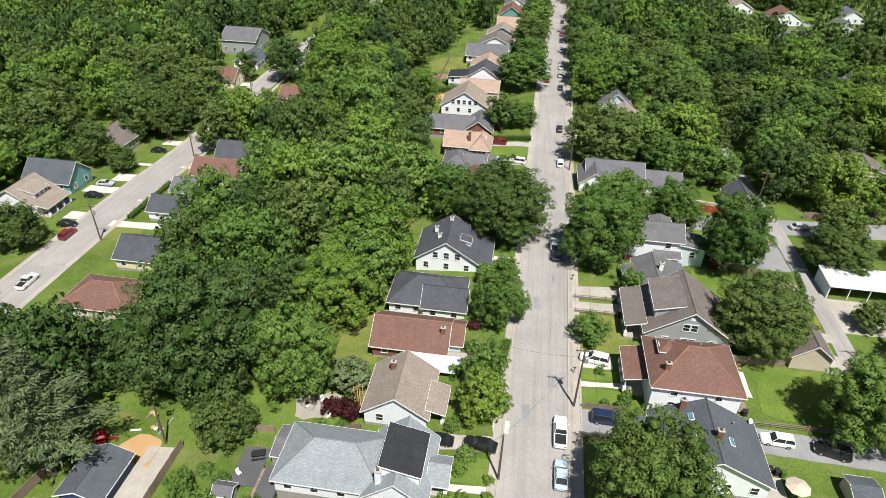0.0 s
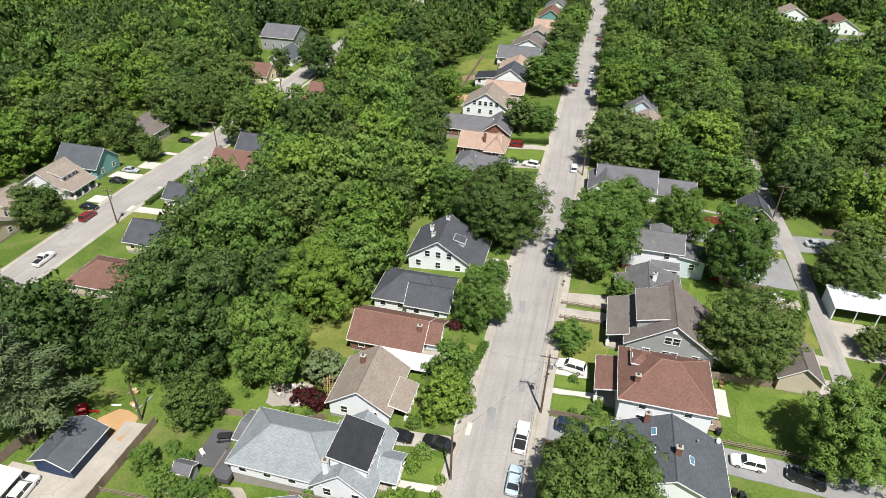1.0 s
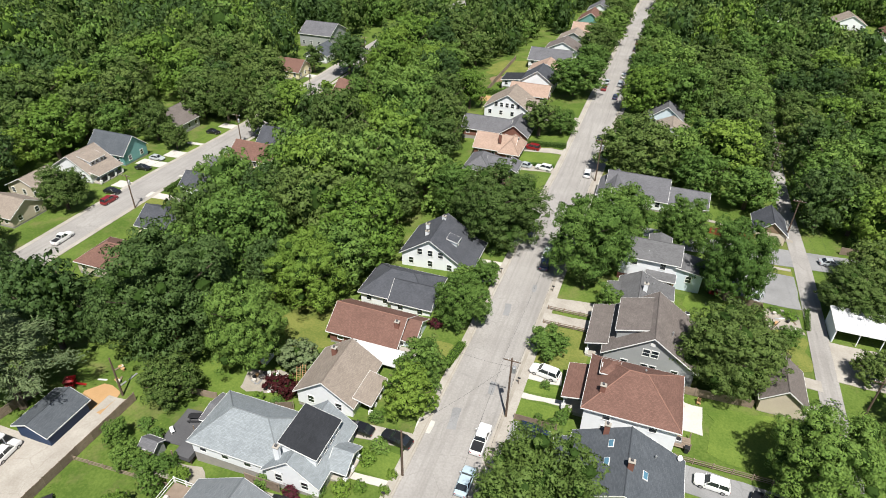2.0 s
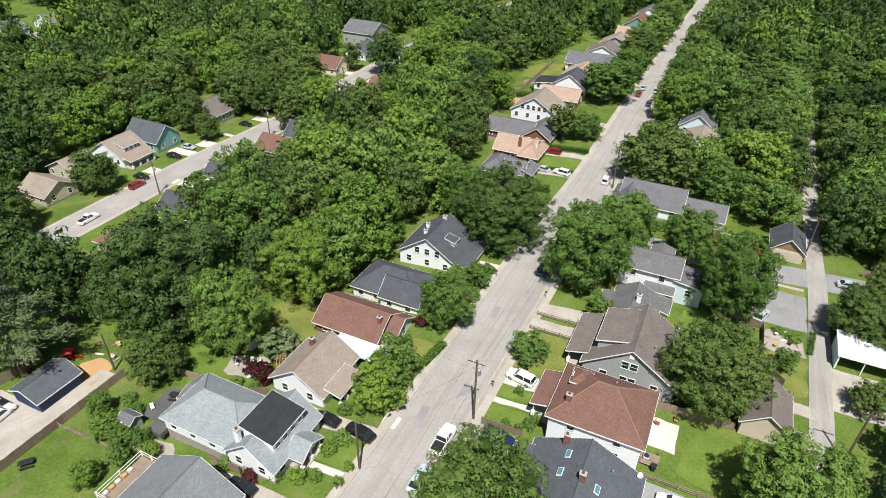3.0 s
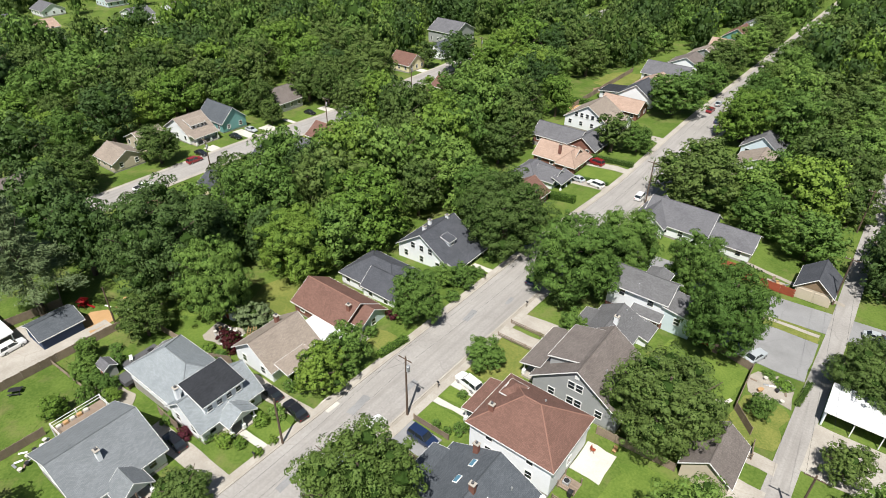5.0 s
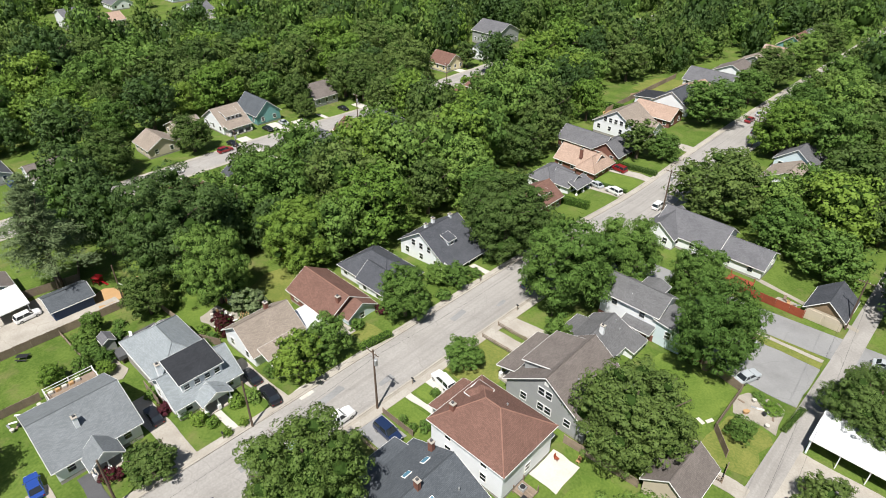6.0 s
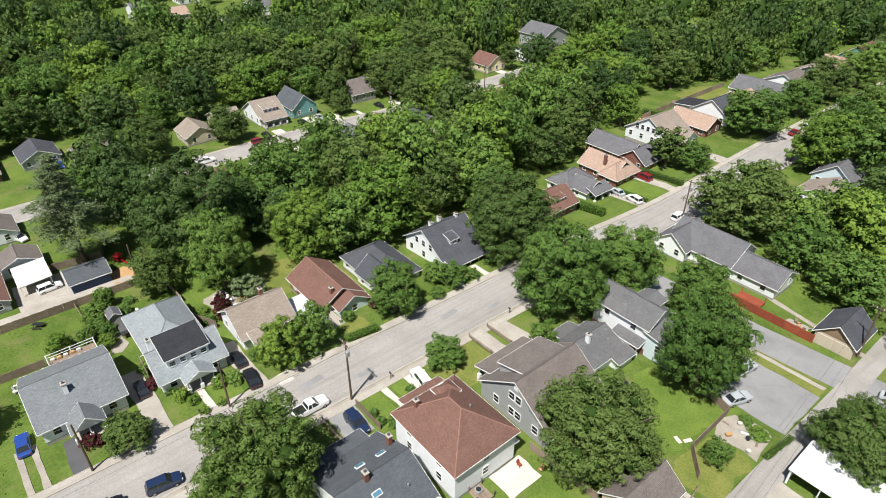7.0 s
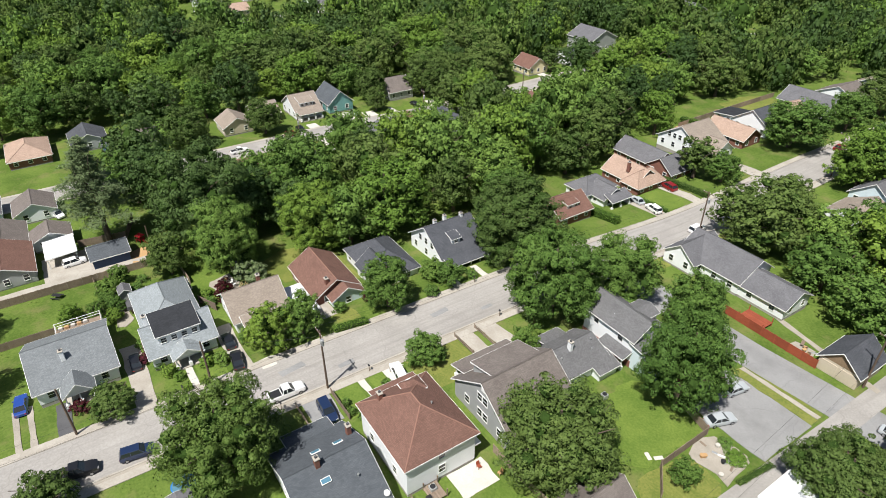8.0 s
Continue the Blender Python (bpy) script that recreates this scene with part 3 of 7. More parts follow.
porch(t, rel(c, (19.6, 22.3, 79.0, 88.4)), 0.6, 3.0, 3.9, "shed_w", R_TAUPE, n=4, side="w")
vent(t, 2.6, -2.0, 6.6)
# white gable with ash grey roof
t, *c = house("house", (22.9, 30.0, 91.0, 99.4), -0.6, 2.7, 4.45, "y", WHITE, R_ASH, "white one-storey house with an ash grey gable roof", ridge=26.0, sides="sw")
wing(t, c, (29.4, 31.6, 96.4, 99.9), 2.1, 2.9, "shed_e", WHITE, R_ASH, sides="se")
porch(t, rel(c, (20.9, 22.9, 93.6, 97.6)), 0.4, 2.3, 2.8, "shed_w", R_ASH, n=3, side="w")
chimney(t, 26.9 - c[0], 94.6 - c[1], 3.9, 5.6, WHITE)
for v in ((27.6, 92.4, 3.9), (27.0, 91.8, 4.2), (28.2, 97.8, 3.6), (27.0, 98.6, 4.2)):
    vent(t, v[0] - c[0], v[1] - c[1], v[2], 0.3)
# long white two-storey house
t, *c = house("house", (22.0, 31.8, 102.4, 108.6), -0.7, 5.85, 7.8, "x", WHITE, R_ASH, "long white two-storey house with a grey gable roof and brick base", levels=(4.2,), sides="sn", gap=4.6)
wing(t, c, (31.8, 36.2, 102.4, 107.4), 4.4, 5.2, "shed_e", PALEBLUE, R_ASH, levels=(2.6,), sides="s", gap=2.4)
box_part("brick_base", (-4.96, 4.96, -3.26, -3.1, -0.5, 1.7), BRICK, t)
porch(t, rel(c, (27.0, 31.6, 100.8, 102.2)), 0.4, 2.9, 3.5, "shed_s", R_ASH, n=3, side="s")
dormer(t, c, (26.5, 30.0, 105.6, 109.2), 4.6, 6.8, 7.4, "y", WHITE, R_ASH, "n", 0.3, 1)
vent(t, 26.6 - c[0], 103.6 - c[1], 6.4, 0.3)
# slate blue roofed house
t, *c = house("house", (20.8, 33.8, 51.2, 60.6), 0.0, 3.2, 6.4, "y", WHITE, R_BLUE, "white cottage under a slate blue shingle roof with skylights", ridge=27.3, sides="sne")
porch(t, rel(c, (18.6, 20.8, 53.6, 59.4)), 0.5, 2.7, 3.3, "shed_w", R_BLUE, n=4, side="w")
chimney(t, 27.6 - c[0], 54.8 - c[1], 5.6, 7.6)
chimney(t, 24.4 - c[0], 60.2 - c[1], 4.0, 6.6)
for x, y, z in ((29.4, 55.0, 5.55), (25.2, 58.4, 5.50), (25.0, 55.6, 5.40)):
    k = box_part("skylight", (-0.35, 0.35, -0.6, 0.6, 0, 0.12), TRIM, t)
    k.matrix_basis = pose(x - c[0], y - c[1], z, 0, 26 if x > 27 else -26, 0)
    g = box_part("pane", (-0.28, 0.28, -0.52, 0.52, 0.12, 0.14), SKYPANE, k)
vent(t, 30.5 - c[0], 58.5 - c[1], 5.0)
bm = bmesh.new()
add_rod(bm, (6.2, 4.6, 3.3), (6.2, 4.6, 3.9), 0.04)
add_rod(bm, (6.2, 4.6, 3.9), (6.3, 4.5, 3.98), 0.4, 0.3, 14)
part("satellite_dish", bm, TRIM, t)
box_part("rear_porch", (33.0 - c[0], 36.8 - c[0], 51.4 - c[1], 55.0 - c[1], 0.0, 0.25), CONCRETE, t)
# grey roofed house with the black dormer
t, *c = house("house", (-14.0, -6.8, 42.8, 52.2), -0.6, 2.9, 5.8, "y", WHITE, R_GREY, "white bungalow with light grey shingles and a wide black dormer")
wing(t, c, (-25.2, -12.0, 43.2, 51.6), 2.9, 5.8, "hip", WHITE, R_GREY)
dormer(t, c, (-12.2, -7.7, 44.4, 50.4), 3.0, 5.35, 6.5, "shed_e", WHITE, R_BLACK, "e", 0.3, 4)
porch(t, rel(c, (-6.8, -4.6, 45.6, 49.6)), 0.5, 2.7, 3.9, "x", R_GREY, n=3, side="e")
chimney(t, -12.4 - c[0], 43.6 - c[1], 4.0, 6.4, WHITE)
box_part("rear_deck", (-27.6 - c[0], -25.2 - c[0], 42.0 - c[1], 46.5 - c[1], -0.4, 0.35), TAR, t)
# large grey roofed house
t, *c = house("house", (-20.0, -7.9, 27.8, 38.2), -0.5, 2.9, 6.2, "y", WHITE, R_MID, "white bungalow under a broad mid grey shingle roof", ridge=-13.5)
porch(t, rel(c, (-7.9, -5.0, 31.0, 34.8)), 0.5, 2.7, 4.4, "x", R_MID, n=3, side="e")
chimney(t, -10.9 - c[0], 32.2 - c[1], 4.4, 6.2, WHITE)
# tan roofed pale blue house
t, *c = house("house", (-17.4, -8.8, 55.9, 64.6), -1.3, 3.0, 6.0, "y", WHITE, R_TAN, "pale blue and white cottage with a tan shingle roof")
porch(t, rel(c, (-8.8, -6.6, 57.0, 62.0)), 0.5, 2.7, 3.4, "shed_e", R_TAN, n=4, side="e")
chimney(t, -14.5 - c[0], 62.0 - c[1], 5.0, 6.4)
# brown roofed brick house
t, *c = house("house", (-19.6, -8.2, 69.4, 77.4), -1.6, 2.7, 5.2, "x", BRICK, R_BROWN, "brick bungalow under a brown gable roof with red chimney")
wing(t, c, (-10.5, -6.0, 71.6, 77.2), 2.7, 4.4, "x", PALEBLUE, R_BROWN)
chimney(t, -8.9 - c[0], 71.9 - c[1], 3.4, 5.4)
box_part("carport_roof", (-14.5 - c[0], -5.6 - c[0], 65.6 - c[1], 69.2 - c[1], 2.1, 2.3), METALROOF, t, "white metal carport roof")
for px, py in ((-14.2, 65.9), (-10, 65.9), (-5.9, 65.9)):
    box_part("carport_post", (px - c[0] - 0.06, px - c[0] + 0.06, py - c[1] - 0.06, py - c[1] + 0.06, -0.6, 2.1), TRIM, t)
# charcoal roofed white house
t, *c = house("house", (-19.4, -7.0, 80.4, 89.0), -1.7, 2.9, 5.6, "hip", WHITE, R_DARK, "white sided house with a charcoal hip and gable roof")
wing(t, c, (-13.5, -6.4, 79.8, 85.5), 2.9, 5.2, "x", WHITE, R_DARK)
# charcoal two-storey white house
t, *c = house("house", (-17.2, -5.8, 93.6, 103.4), -2.0, 3.6, 7.4, "y", WHITE, R_DARK, "white storey-and-half house with charcoal roof and small dormers", levels=(1.6, 3.9), ridge=-11.6)
dormer(t, c, (-9.2, -7.4, 96.8, 98.6), 4.3, 5.7, 6.3, "shed_e", WHITE, R_DARK, "e", 0.2, 1)
porch(t, rel(c, (-5.8, -3.4, 94.0, 103.0)), 0.5, 2.8, 3.6, "shed_e", R_DARK, n=5, side="e")
for v in ((-14.2, 99.5, 6.3), (-13.2, 96.6, 6.6), (-11.6, 101.6, 7.4)):
    chimney(t, v[0] - c[0], v[1] - c[1], v[2] - 0.5, v[2] + 0.6, WHITE)


# ---- trees ----
def crown_mesh(name, seed, rx, h, lobes, clumps, per, clump, size, leafmat, core=2):
    """A crown about a base at z = 0: boughs as inner lobes coloured as gap shade, tufts of foliage over them, and many
    small blades on the upper side of each tuft.
    """
    rng = np.random.default_rng(seed)
    cs, rs = [], []
    for i in range(lobes):
        f = (i + 0.5) / lobes
        a = i * 2.4 + rng.uniform(-0.6, 0.6)
        z = h * (0.10 + 0.76 * f + rng.uniform(-0.05, 0.05))
        prof = math.sqrt(max(0.03, 1 - ((z / h - 0.38) / 0.60) ** 2))
        rad = rx * prof * rng.uniform(0.56, 0.80)
        cs.append((rad * math.cos(a), rad * math.sin(a), z))
        rs.append(rx * rng.uniform(0.17, 0.29) * (1.1 - 0.2 * f))
    cs += [(0, 0, h * 0.38), (0, 0, h * 0.60)]
    rs += [rx * 0.66, rx * 0.56]
    cs, rs = np.array(cs), np.array(rs)
    asp = np.array([1.0, 1.0, 0.86])
    verts, faces, off = [], [], 0
    ico = bmesh.new()
    bmesh.ops.create_icosphere(ico, subdivisions=core, radius=1.0)
    iv = np.array([v.co[:] for v in ico.verts])
    fi = np.array([[v.index for v in f.verts] for f in ico.faces])
    ico.free()
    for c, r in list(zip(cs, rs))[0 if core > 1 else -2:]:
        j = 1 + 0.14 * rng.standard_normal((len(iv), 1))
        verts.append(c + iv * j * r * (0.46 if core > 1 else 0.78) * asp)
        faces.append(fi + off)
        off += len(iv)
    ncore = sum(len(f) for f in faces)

    def ball(n, up):
        d = rng.standard_normal((n, 3))
        d[:, 2] = d[:, 2] * 0.9 + up
        return d / np.linalg.norm(d, axis=1)[:, None]

    # tufts on the outside of the boughs, some standing well proud and some set back
    pick = rng.choice(len(rs), clumps * 3, p=rs ** 2 / (rs ** 2).sum())
    d = ball(clumps * 3, 0.2)
    p = cs[pick] + d * rs[pick][:, None] * rng.uniform(0.80, 1.22, (clumps * 3, 1)) * asp
    q = (p[:, None, :] - cs[None]) / asp
    keep = ~(np.linalg.norm(q, axis=2) / rs[None] < 0.79).any(axis=1)
    p, d = p[keep][:clumps], d[keep][:clumps]
    k = rng.uniform(0.5, 1.25, (len(p), 1)) * clump
    # thinner foliage further in
    nf = int(clumps * 0.55)
    fill = rng.choice(len(rs), nf, p=rs ** 2 / (rs ** 2).sum())
    fd = ball(nf, 0.3)
    p = np.concatenate([p, cs[fill] + fd * rs[fill][:, None] * 0.66 * asp])
    d = np.concatenate([d, fd])
    k = np.concatenate([k, np.full((nf, 1), clump * 0.9)])
    n = len(p) * per
    e = ball(n, 0.25) + 0.40 * np.repeat(d, per, axis=0)
    e /= np.linalg.norm(e, axis=1)[:, None]
    p = np.repeat(p, per, axis=0) + e * np.repeat(k, per, axis=0) * rng.uniform(0.75, 1.08, (n, 1)) * np.array([1, 1, 0.66])
    out = p - np.array([0, 0, h * 0.40])
    out /= np.linalg.norm(out, axis=1)[:, None] + 1e-6
    nrm = 1.0 * e + 0.30 * out + 0.16 * rng.standard_normal((n, 3))
    nrm /= np.linalg.norm(nrm, axis=1)[:, None]
    u = np.cross(nrm, rng.standard_normal((n, 3)))
    u /= np.linalg.norm(u, axis=1)[:, None]
    w = np.cross(nrm, u)
    s = size * rng.uniform(0.55, 1.4, (n, 1))
    blade = np.stack([p - u * s * 0.5 - w * s * 0.3, p + u * s * 0.5 - w * s * 0.3, p + w * s * 0.6], axis=1).reshape(-1, 3)
    bf = np.arange(3 * n).reshape(-1, 3) + off
    me = bpy.data.meshes.new(name)
    me.from_pydata(np.concatenate(verts + [blade]).tolist(), [], np.concatenate(faces + [bf]).tolist())
    me.materials.append(leafmat)
    me.materials.append(INNERSHADE)
    # the core lobes take the painted gap shade, the blades the leaf colour
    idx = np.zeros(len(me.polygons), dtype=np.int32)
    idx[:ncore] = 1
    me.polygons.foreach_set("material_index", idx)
    return me


def pine_crown(name, seed, rx, h, leafmat, size=0.34):
    """Whorls of long boughs round a tall stem, each hung with sprays of needles, with air between the layers."""
    rng = np.random.default_rng(seed)
    pts, dirs = [], []
    for lv in range(15):
        f = lv / 14
        z0, reach = h * (0.06 + 0.90 * f), rx * (1 - 0.86 * f ** 1.25) * rng.uniform(0.8, 1.1)
        for b in range(7 if f < 0.75 else 5):
            a = b * 6.28 / 7 + lv * 0.9 + rng.uniform(-0.35, 0.35)
            l = reach * rng.uniform(0.65, 1.1)
            m = int(9 + l * 7)
            t = rng.uniform(0.18, 1.0, m)
            wide = 0.16 * l * (1.15 - t) + 0.25
            off = rng.normal(0, 1, m) * wide
            x = math.cos(a) * t * l - math.sin(a) * off
            y = math.sin(a) * t * l + math.cos(a) * off
            z = z0 + (0.16 - 0.05 * f) * t * l - 0.16 * l * t * t + rng.normal(0, 0.14, m)
            pts.append(np.stack([x, y, z], axis=1))
            dirs.append(np.tile([math.cos(a), math.sin(a), 0.1], (m, 1)))
    p, d = np.repeat(np.concatenate(pts), 7, axis=0), np.repeat(np.concatenate(dirs), 7, axis=0)
    n = len(p)
    p = p + rng.normal(0, 1, (n, 3)) * np.array([0.30, 0.30, 0.12])
    nrm = np.array([0, 0, 1.0]) + 0.55 * rng.standard_normal((n, 3))
    nrm /= np.linalg.norm(nrm, axis=1)[:, None]
    u = d + 0.7 * rng.standard_normal((n, 3))
    u -= nrm * (u * nrm).sum(axis=1)[:, None]
    u /= np.linalg.norm(u, axis=1)[:, None]
    w = np.cross(nrm, u)
    s = size * rng.uniform(0.6, 1.4, (n, 1))
    tri = np.stack([p - u * s * 0.6 - w * s * 0.2, p - u * s * 0.6 + w * s * 0.2, p + u * s * 0.9], axis=1).reshape(-1, 3)
    me = bpy.data.meshes.new(name)
    me.from_pydata(tri.tolist(), [], np.arange(3 * n).reshape(-1, 3).tolist())
    me.materials.append(leafmat)
    return me


def trunk_mesh(name, seed, h, r, reach, mat=BARK):
    """A tapered trunk, leaning a little, with limbs that rise into the crown."""
    rng = random.Random(seed)
    bm = bmesh.new()
    p = Vector((0, 0, -0.6))
    for i in range(4):
        q = Vector((rng.uniform(-0.2, 0.2), rng.uniform(-0.2, 0.2), h * (i + 1) / 4))
        add_rod(bm, p, q, r * (1.25 - 0.25 * i), r * (1.0 - 0.25 * i) + 0.04, 8)
        p = q
    for i in range(6):
        a, z = i * 1.05 + rng.uniform(-0.3, 0.3), h * rng.uniform(0.28, 0.6)
        b = Vector((math.cos(a) * reach * 0.55, math.sin(a) * reach * 0.55, z + h * rng.uniform(0.2, 0.34)))
        add_rod(bm, (0, 0, z), b, r * 0.5, r * 0.22, 6)
        add_rod(bm, b, b + Vector((math.cos(a + 0.4) * reach * 0.25, math.sin(a + 0.4) * reach * 0.25, h * 0.12)), r * 0.22, 0.04, 5)
    me = bpy.data.meshes.new(name)
    bm.to_mesh(me)
    bm.free()
    me.materials.append(mat)
    return me


def tree_kind(seed, rx, h, clear, lobes, clumps, per, clump, size, leafmat, bark=BARK, name="tree", label="", **k):
    """A tree built once at the world's far corner stays there as no thing; its meshes serve the copies."""
    return dict(rx=rx, h=h, clear=clear, crown=crown_mesh("crown", seed, rx, h - clear, lobes, clumps, per, clump, size, leafmat, **k), trunk=trunk_mesh("trunk", seed, h * 0.8, 0.028 * h, rx, bark), name=name, label=label)


def plant(kind, x, y, rx, h, turn=0.0, base=None, label="", group="street and garden trees", sink=0.0):
    """One tree of a kind, grown to a crown radius and a height."""
    t = thing(kind["name"], Matrix.LocRotScale((x, y, (gz(x, y) if base is None else base) - sink), Euler((0, 0, turn)), (rx / kind["rx"], rx / kind["rx"], h / kind["h"])), label or kind["label"], kind["name"], group)
    for nm, me, z in (("trunk", kind["trunk"], 0), ("crown", kind["crown"], kind["clear"])):
        o = new(nm, me)
        o.parent = t
        o.location = (0, 0, z)
    return t


TREE_SORTS = ((LEAF, "broad green maple tree in full leaf"), (LEAFDEEP, "dark green spreading oak tree in leaf"), (LEAFLIME, "lime green tree with a dense rounded crown"), (LEAF, "full green shade tree with clumped foliage"), (LEAFMID, "large olive green shade tree over the front yard"), (LEAFDARK, "tall dark green hackberry tree in full leaf"))
NEAR = [tree_kind(11 + i, 7, 14, 1.8, 34, 380, 25, 0.84, 0.35, m, label=l) for i, (m, l) in enumerate(TREE_SORTS)]
FINE = [tree_kind(21 + i, 7, 14, 1.8, 38, 460, 60, 0.80, 0.225, m, label=l) for i, (m, l) in enumerate(TREE_SORTS)]
MID = [tree_kind(31 + i, 7, 14, 2.0, 24, 210, 19, 1.00, 0.47, m, label=l, core=1) for i, (m, l) in enumerate(((LEAF, "green deciduous tree among the woods"), (LEAFDEEP, "dark green tree among the woods"), (LEAF, "leafy green tree between back yards"), (LEAFLIME, "yellowish green tree among the woods"), (LEAFDARK, "tall dark tree between back yards")))]
PINE = dict(rx=7, h=22, clear=6.0, crown=pine_crown("crown", 51, 7, 16.8, LEAFPINE), trunk=trunk_mesh("trunk", 51, 21.5, 0.42, 3), name="pine_tree", label="grey-green pine tree with drooping layered boughs")
CONE = tree_kind(52, 3, 9, 0.6, 14, 130, 18, 0.5, 0.32, LEAFDEEP, name="tree", label="dense dark conical evergreen")
SMALL = [tree_kind(61 + i, 3, 5.5, 0.7, 16, 220, 32, 0.38, 0.17, m, label=l) for i, (m, l) in enumerate(((LEAF, "small round green tree on a lawn"), (LEAFLIME, "bright green round ornamental tree"), (LEAFDEEP, "small dark green tree near the house")))]
MIMOSA = tree_kind(71, 3, 5, 0.8, 14, 160, 22, 0.42, 0.28, LEAFPINE, label="pale flowering crape myrtle in the garden")
PLUM = tree_kind(72, 2, 3.2, 0.3, 10, 90, 18, 0.36, 0.22, LEAFRED, name="shrub", label="dark purple plum shrub in the garden")
SHRUB = tree_kind(73, 1.2, 1.7, 0.0, 8, 60, 14, 0.26, 0.18, LEAF, name="shrub", label="rounded green garden shrub")
LIMESHRUB = tree_kind(74, 1.2, 1.7, 0.0, 8, 60, 14, 0.26, 0.18, LEAFLIME, name="shrub", label="clipped yellow-green garden shrub")

for k, x, y, rx, h in (
    (FINE[1], 39.6, 80.6, 7.7, 13.6), (FINE[0], 40.7, 102.3, 6.4, 16.6), (FINE[3], 32.2, 115.4, 5.4, 12.5), (FINE[0], 16.1, 100.8, 7.8, 16.6), (FINE[0], 20.4, 111.4, 6.6, 14.6),
    (FINE[4], 18.4, 46.6, 7.6, 15.2), (SMALL[1], -1.4, 58.8, 4.0, 8.2), (SMALL[0], -1.8, 64.4, 3.6, 8.0), (FINE[3], -0.8, 79.3, 4.6, 10.2), (FINE[1], -2.0, 107.5, 9.2, 15.8), (NEAR[2], -25.7, 92.9, 8.8, 16.5),
    (FINE[2], -27.6, 77.0, 7.0, 14.5), (FINE[0], -28.7, 61.1, 6.2, 16.5), (FINE[5], -41.9, 60.5, 10.4, 22.0), (NEAR[0], -43.5, 82.5, 8.8, 19.0), (FINE[0], 49.5, 64.0, 6.8, 13.5), (FINE[1], 61.0, 105.6, 6.2, 9.5),
    (NEAR[1], -35.2, 51.2, 4.3, 9.0), (NEAR[0], -2.0, 198.0, 9.2, 13.0), (CONE, -6.4, 166.0, 4.8, 11.5), (NEAR[3], -0.4, 168.6, 4.4, 7.5), (NEAR[1], 20.8, 151.8, 10.0, 15.0), (NEAR[2], 20.8, 189.4, 7.0, 15.5),
    (NEAR[1], -98.6, 91.7, 5.6, 11.0), (NEAR[1], -99.5, 69.7, 6.8, 12.5), (NEAR[1], -108.2, 132.0, 5.4, 12.0), (NEAR[1], -100.5, 174.4, 9.0, 16.0)):
    plant(k, x, y, rx, h, x * 1.7)
for k, x, y, rx, h in ((SMALL[0], 21.7, 90.4, 2.4, 5.8), (SMALL[0], 14.0, 77.4, 3.3, 4.6), (SMALL[0], -0.2, 91.4, 2.6, 4.8), (SMALL[2], 60.5, 88.6, 3.4, 5.5), (MIMOSA, -21.4, 62.5, 3.3, 5.0), (CONE, -96.6, 201.0, 4.0, 11.5)):
    plant(k, x, y, rx, h, x * 1.7)
plant(PINE, -55.8, 43.2, 8.4, 23.0)


# ---- cars ----
CARS = {}


def loft(bm, rows):
    """Rounded body from cross-sections (x, half width, bottom, top, shoulder)."""
    rings = []
    for x, w, zb, zt, k in rows:
        prof = [(-w * 0.92, zb), (-w, zb + 0.12 * (zt - zb)), (-w, zb + 0.6 * (zt - zb)), (-w * k, zt), (w * k, zt), (w, zb + 0.6 * (zt - zb)), (w, zb + 0.12 * (zt - zb)), (w * 0.92, zb)]
        rings.append([bm.verts.new((x, y, z)) for y, z in prof])
    for a, b in zip(rings, rings[1:]):
        for i in range(8):
            bm.faces.new((a[i], a[(i + 1) % 8], b[(i + 1) % 8], b[i]))
    bm.faces.new(rings[0][::-1])
    bm.faces.new(rings[-1])
    bmesh.ops.recalc_face_normals(bm, faces=bm.faces)


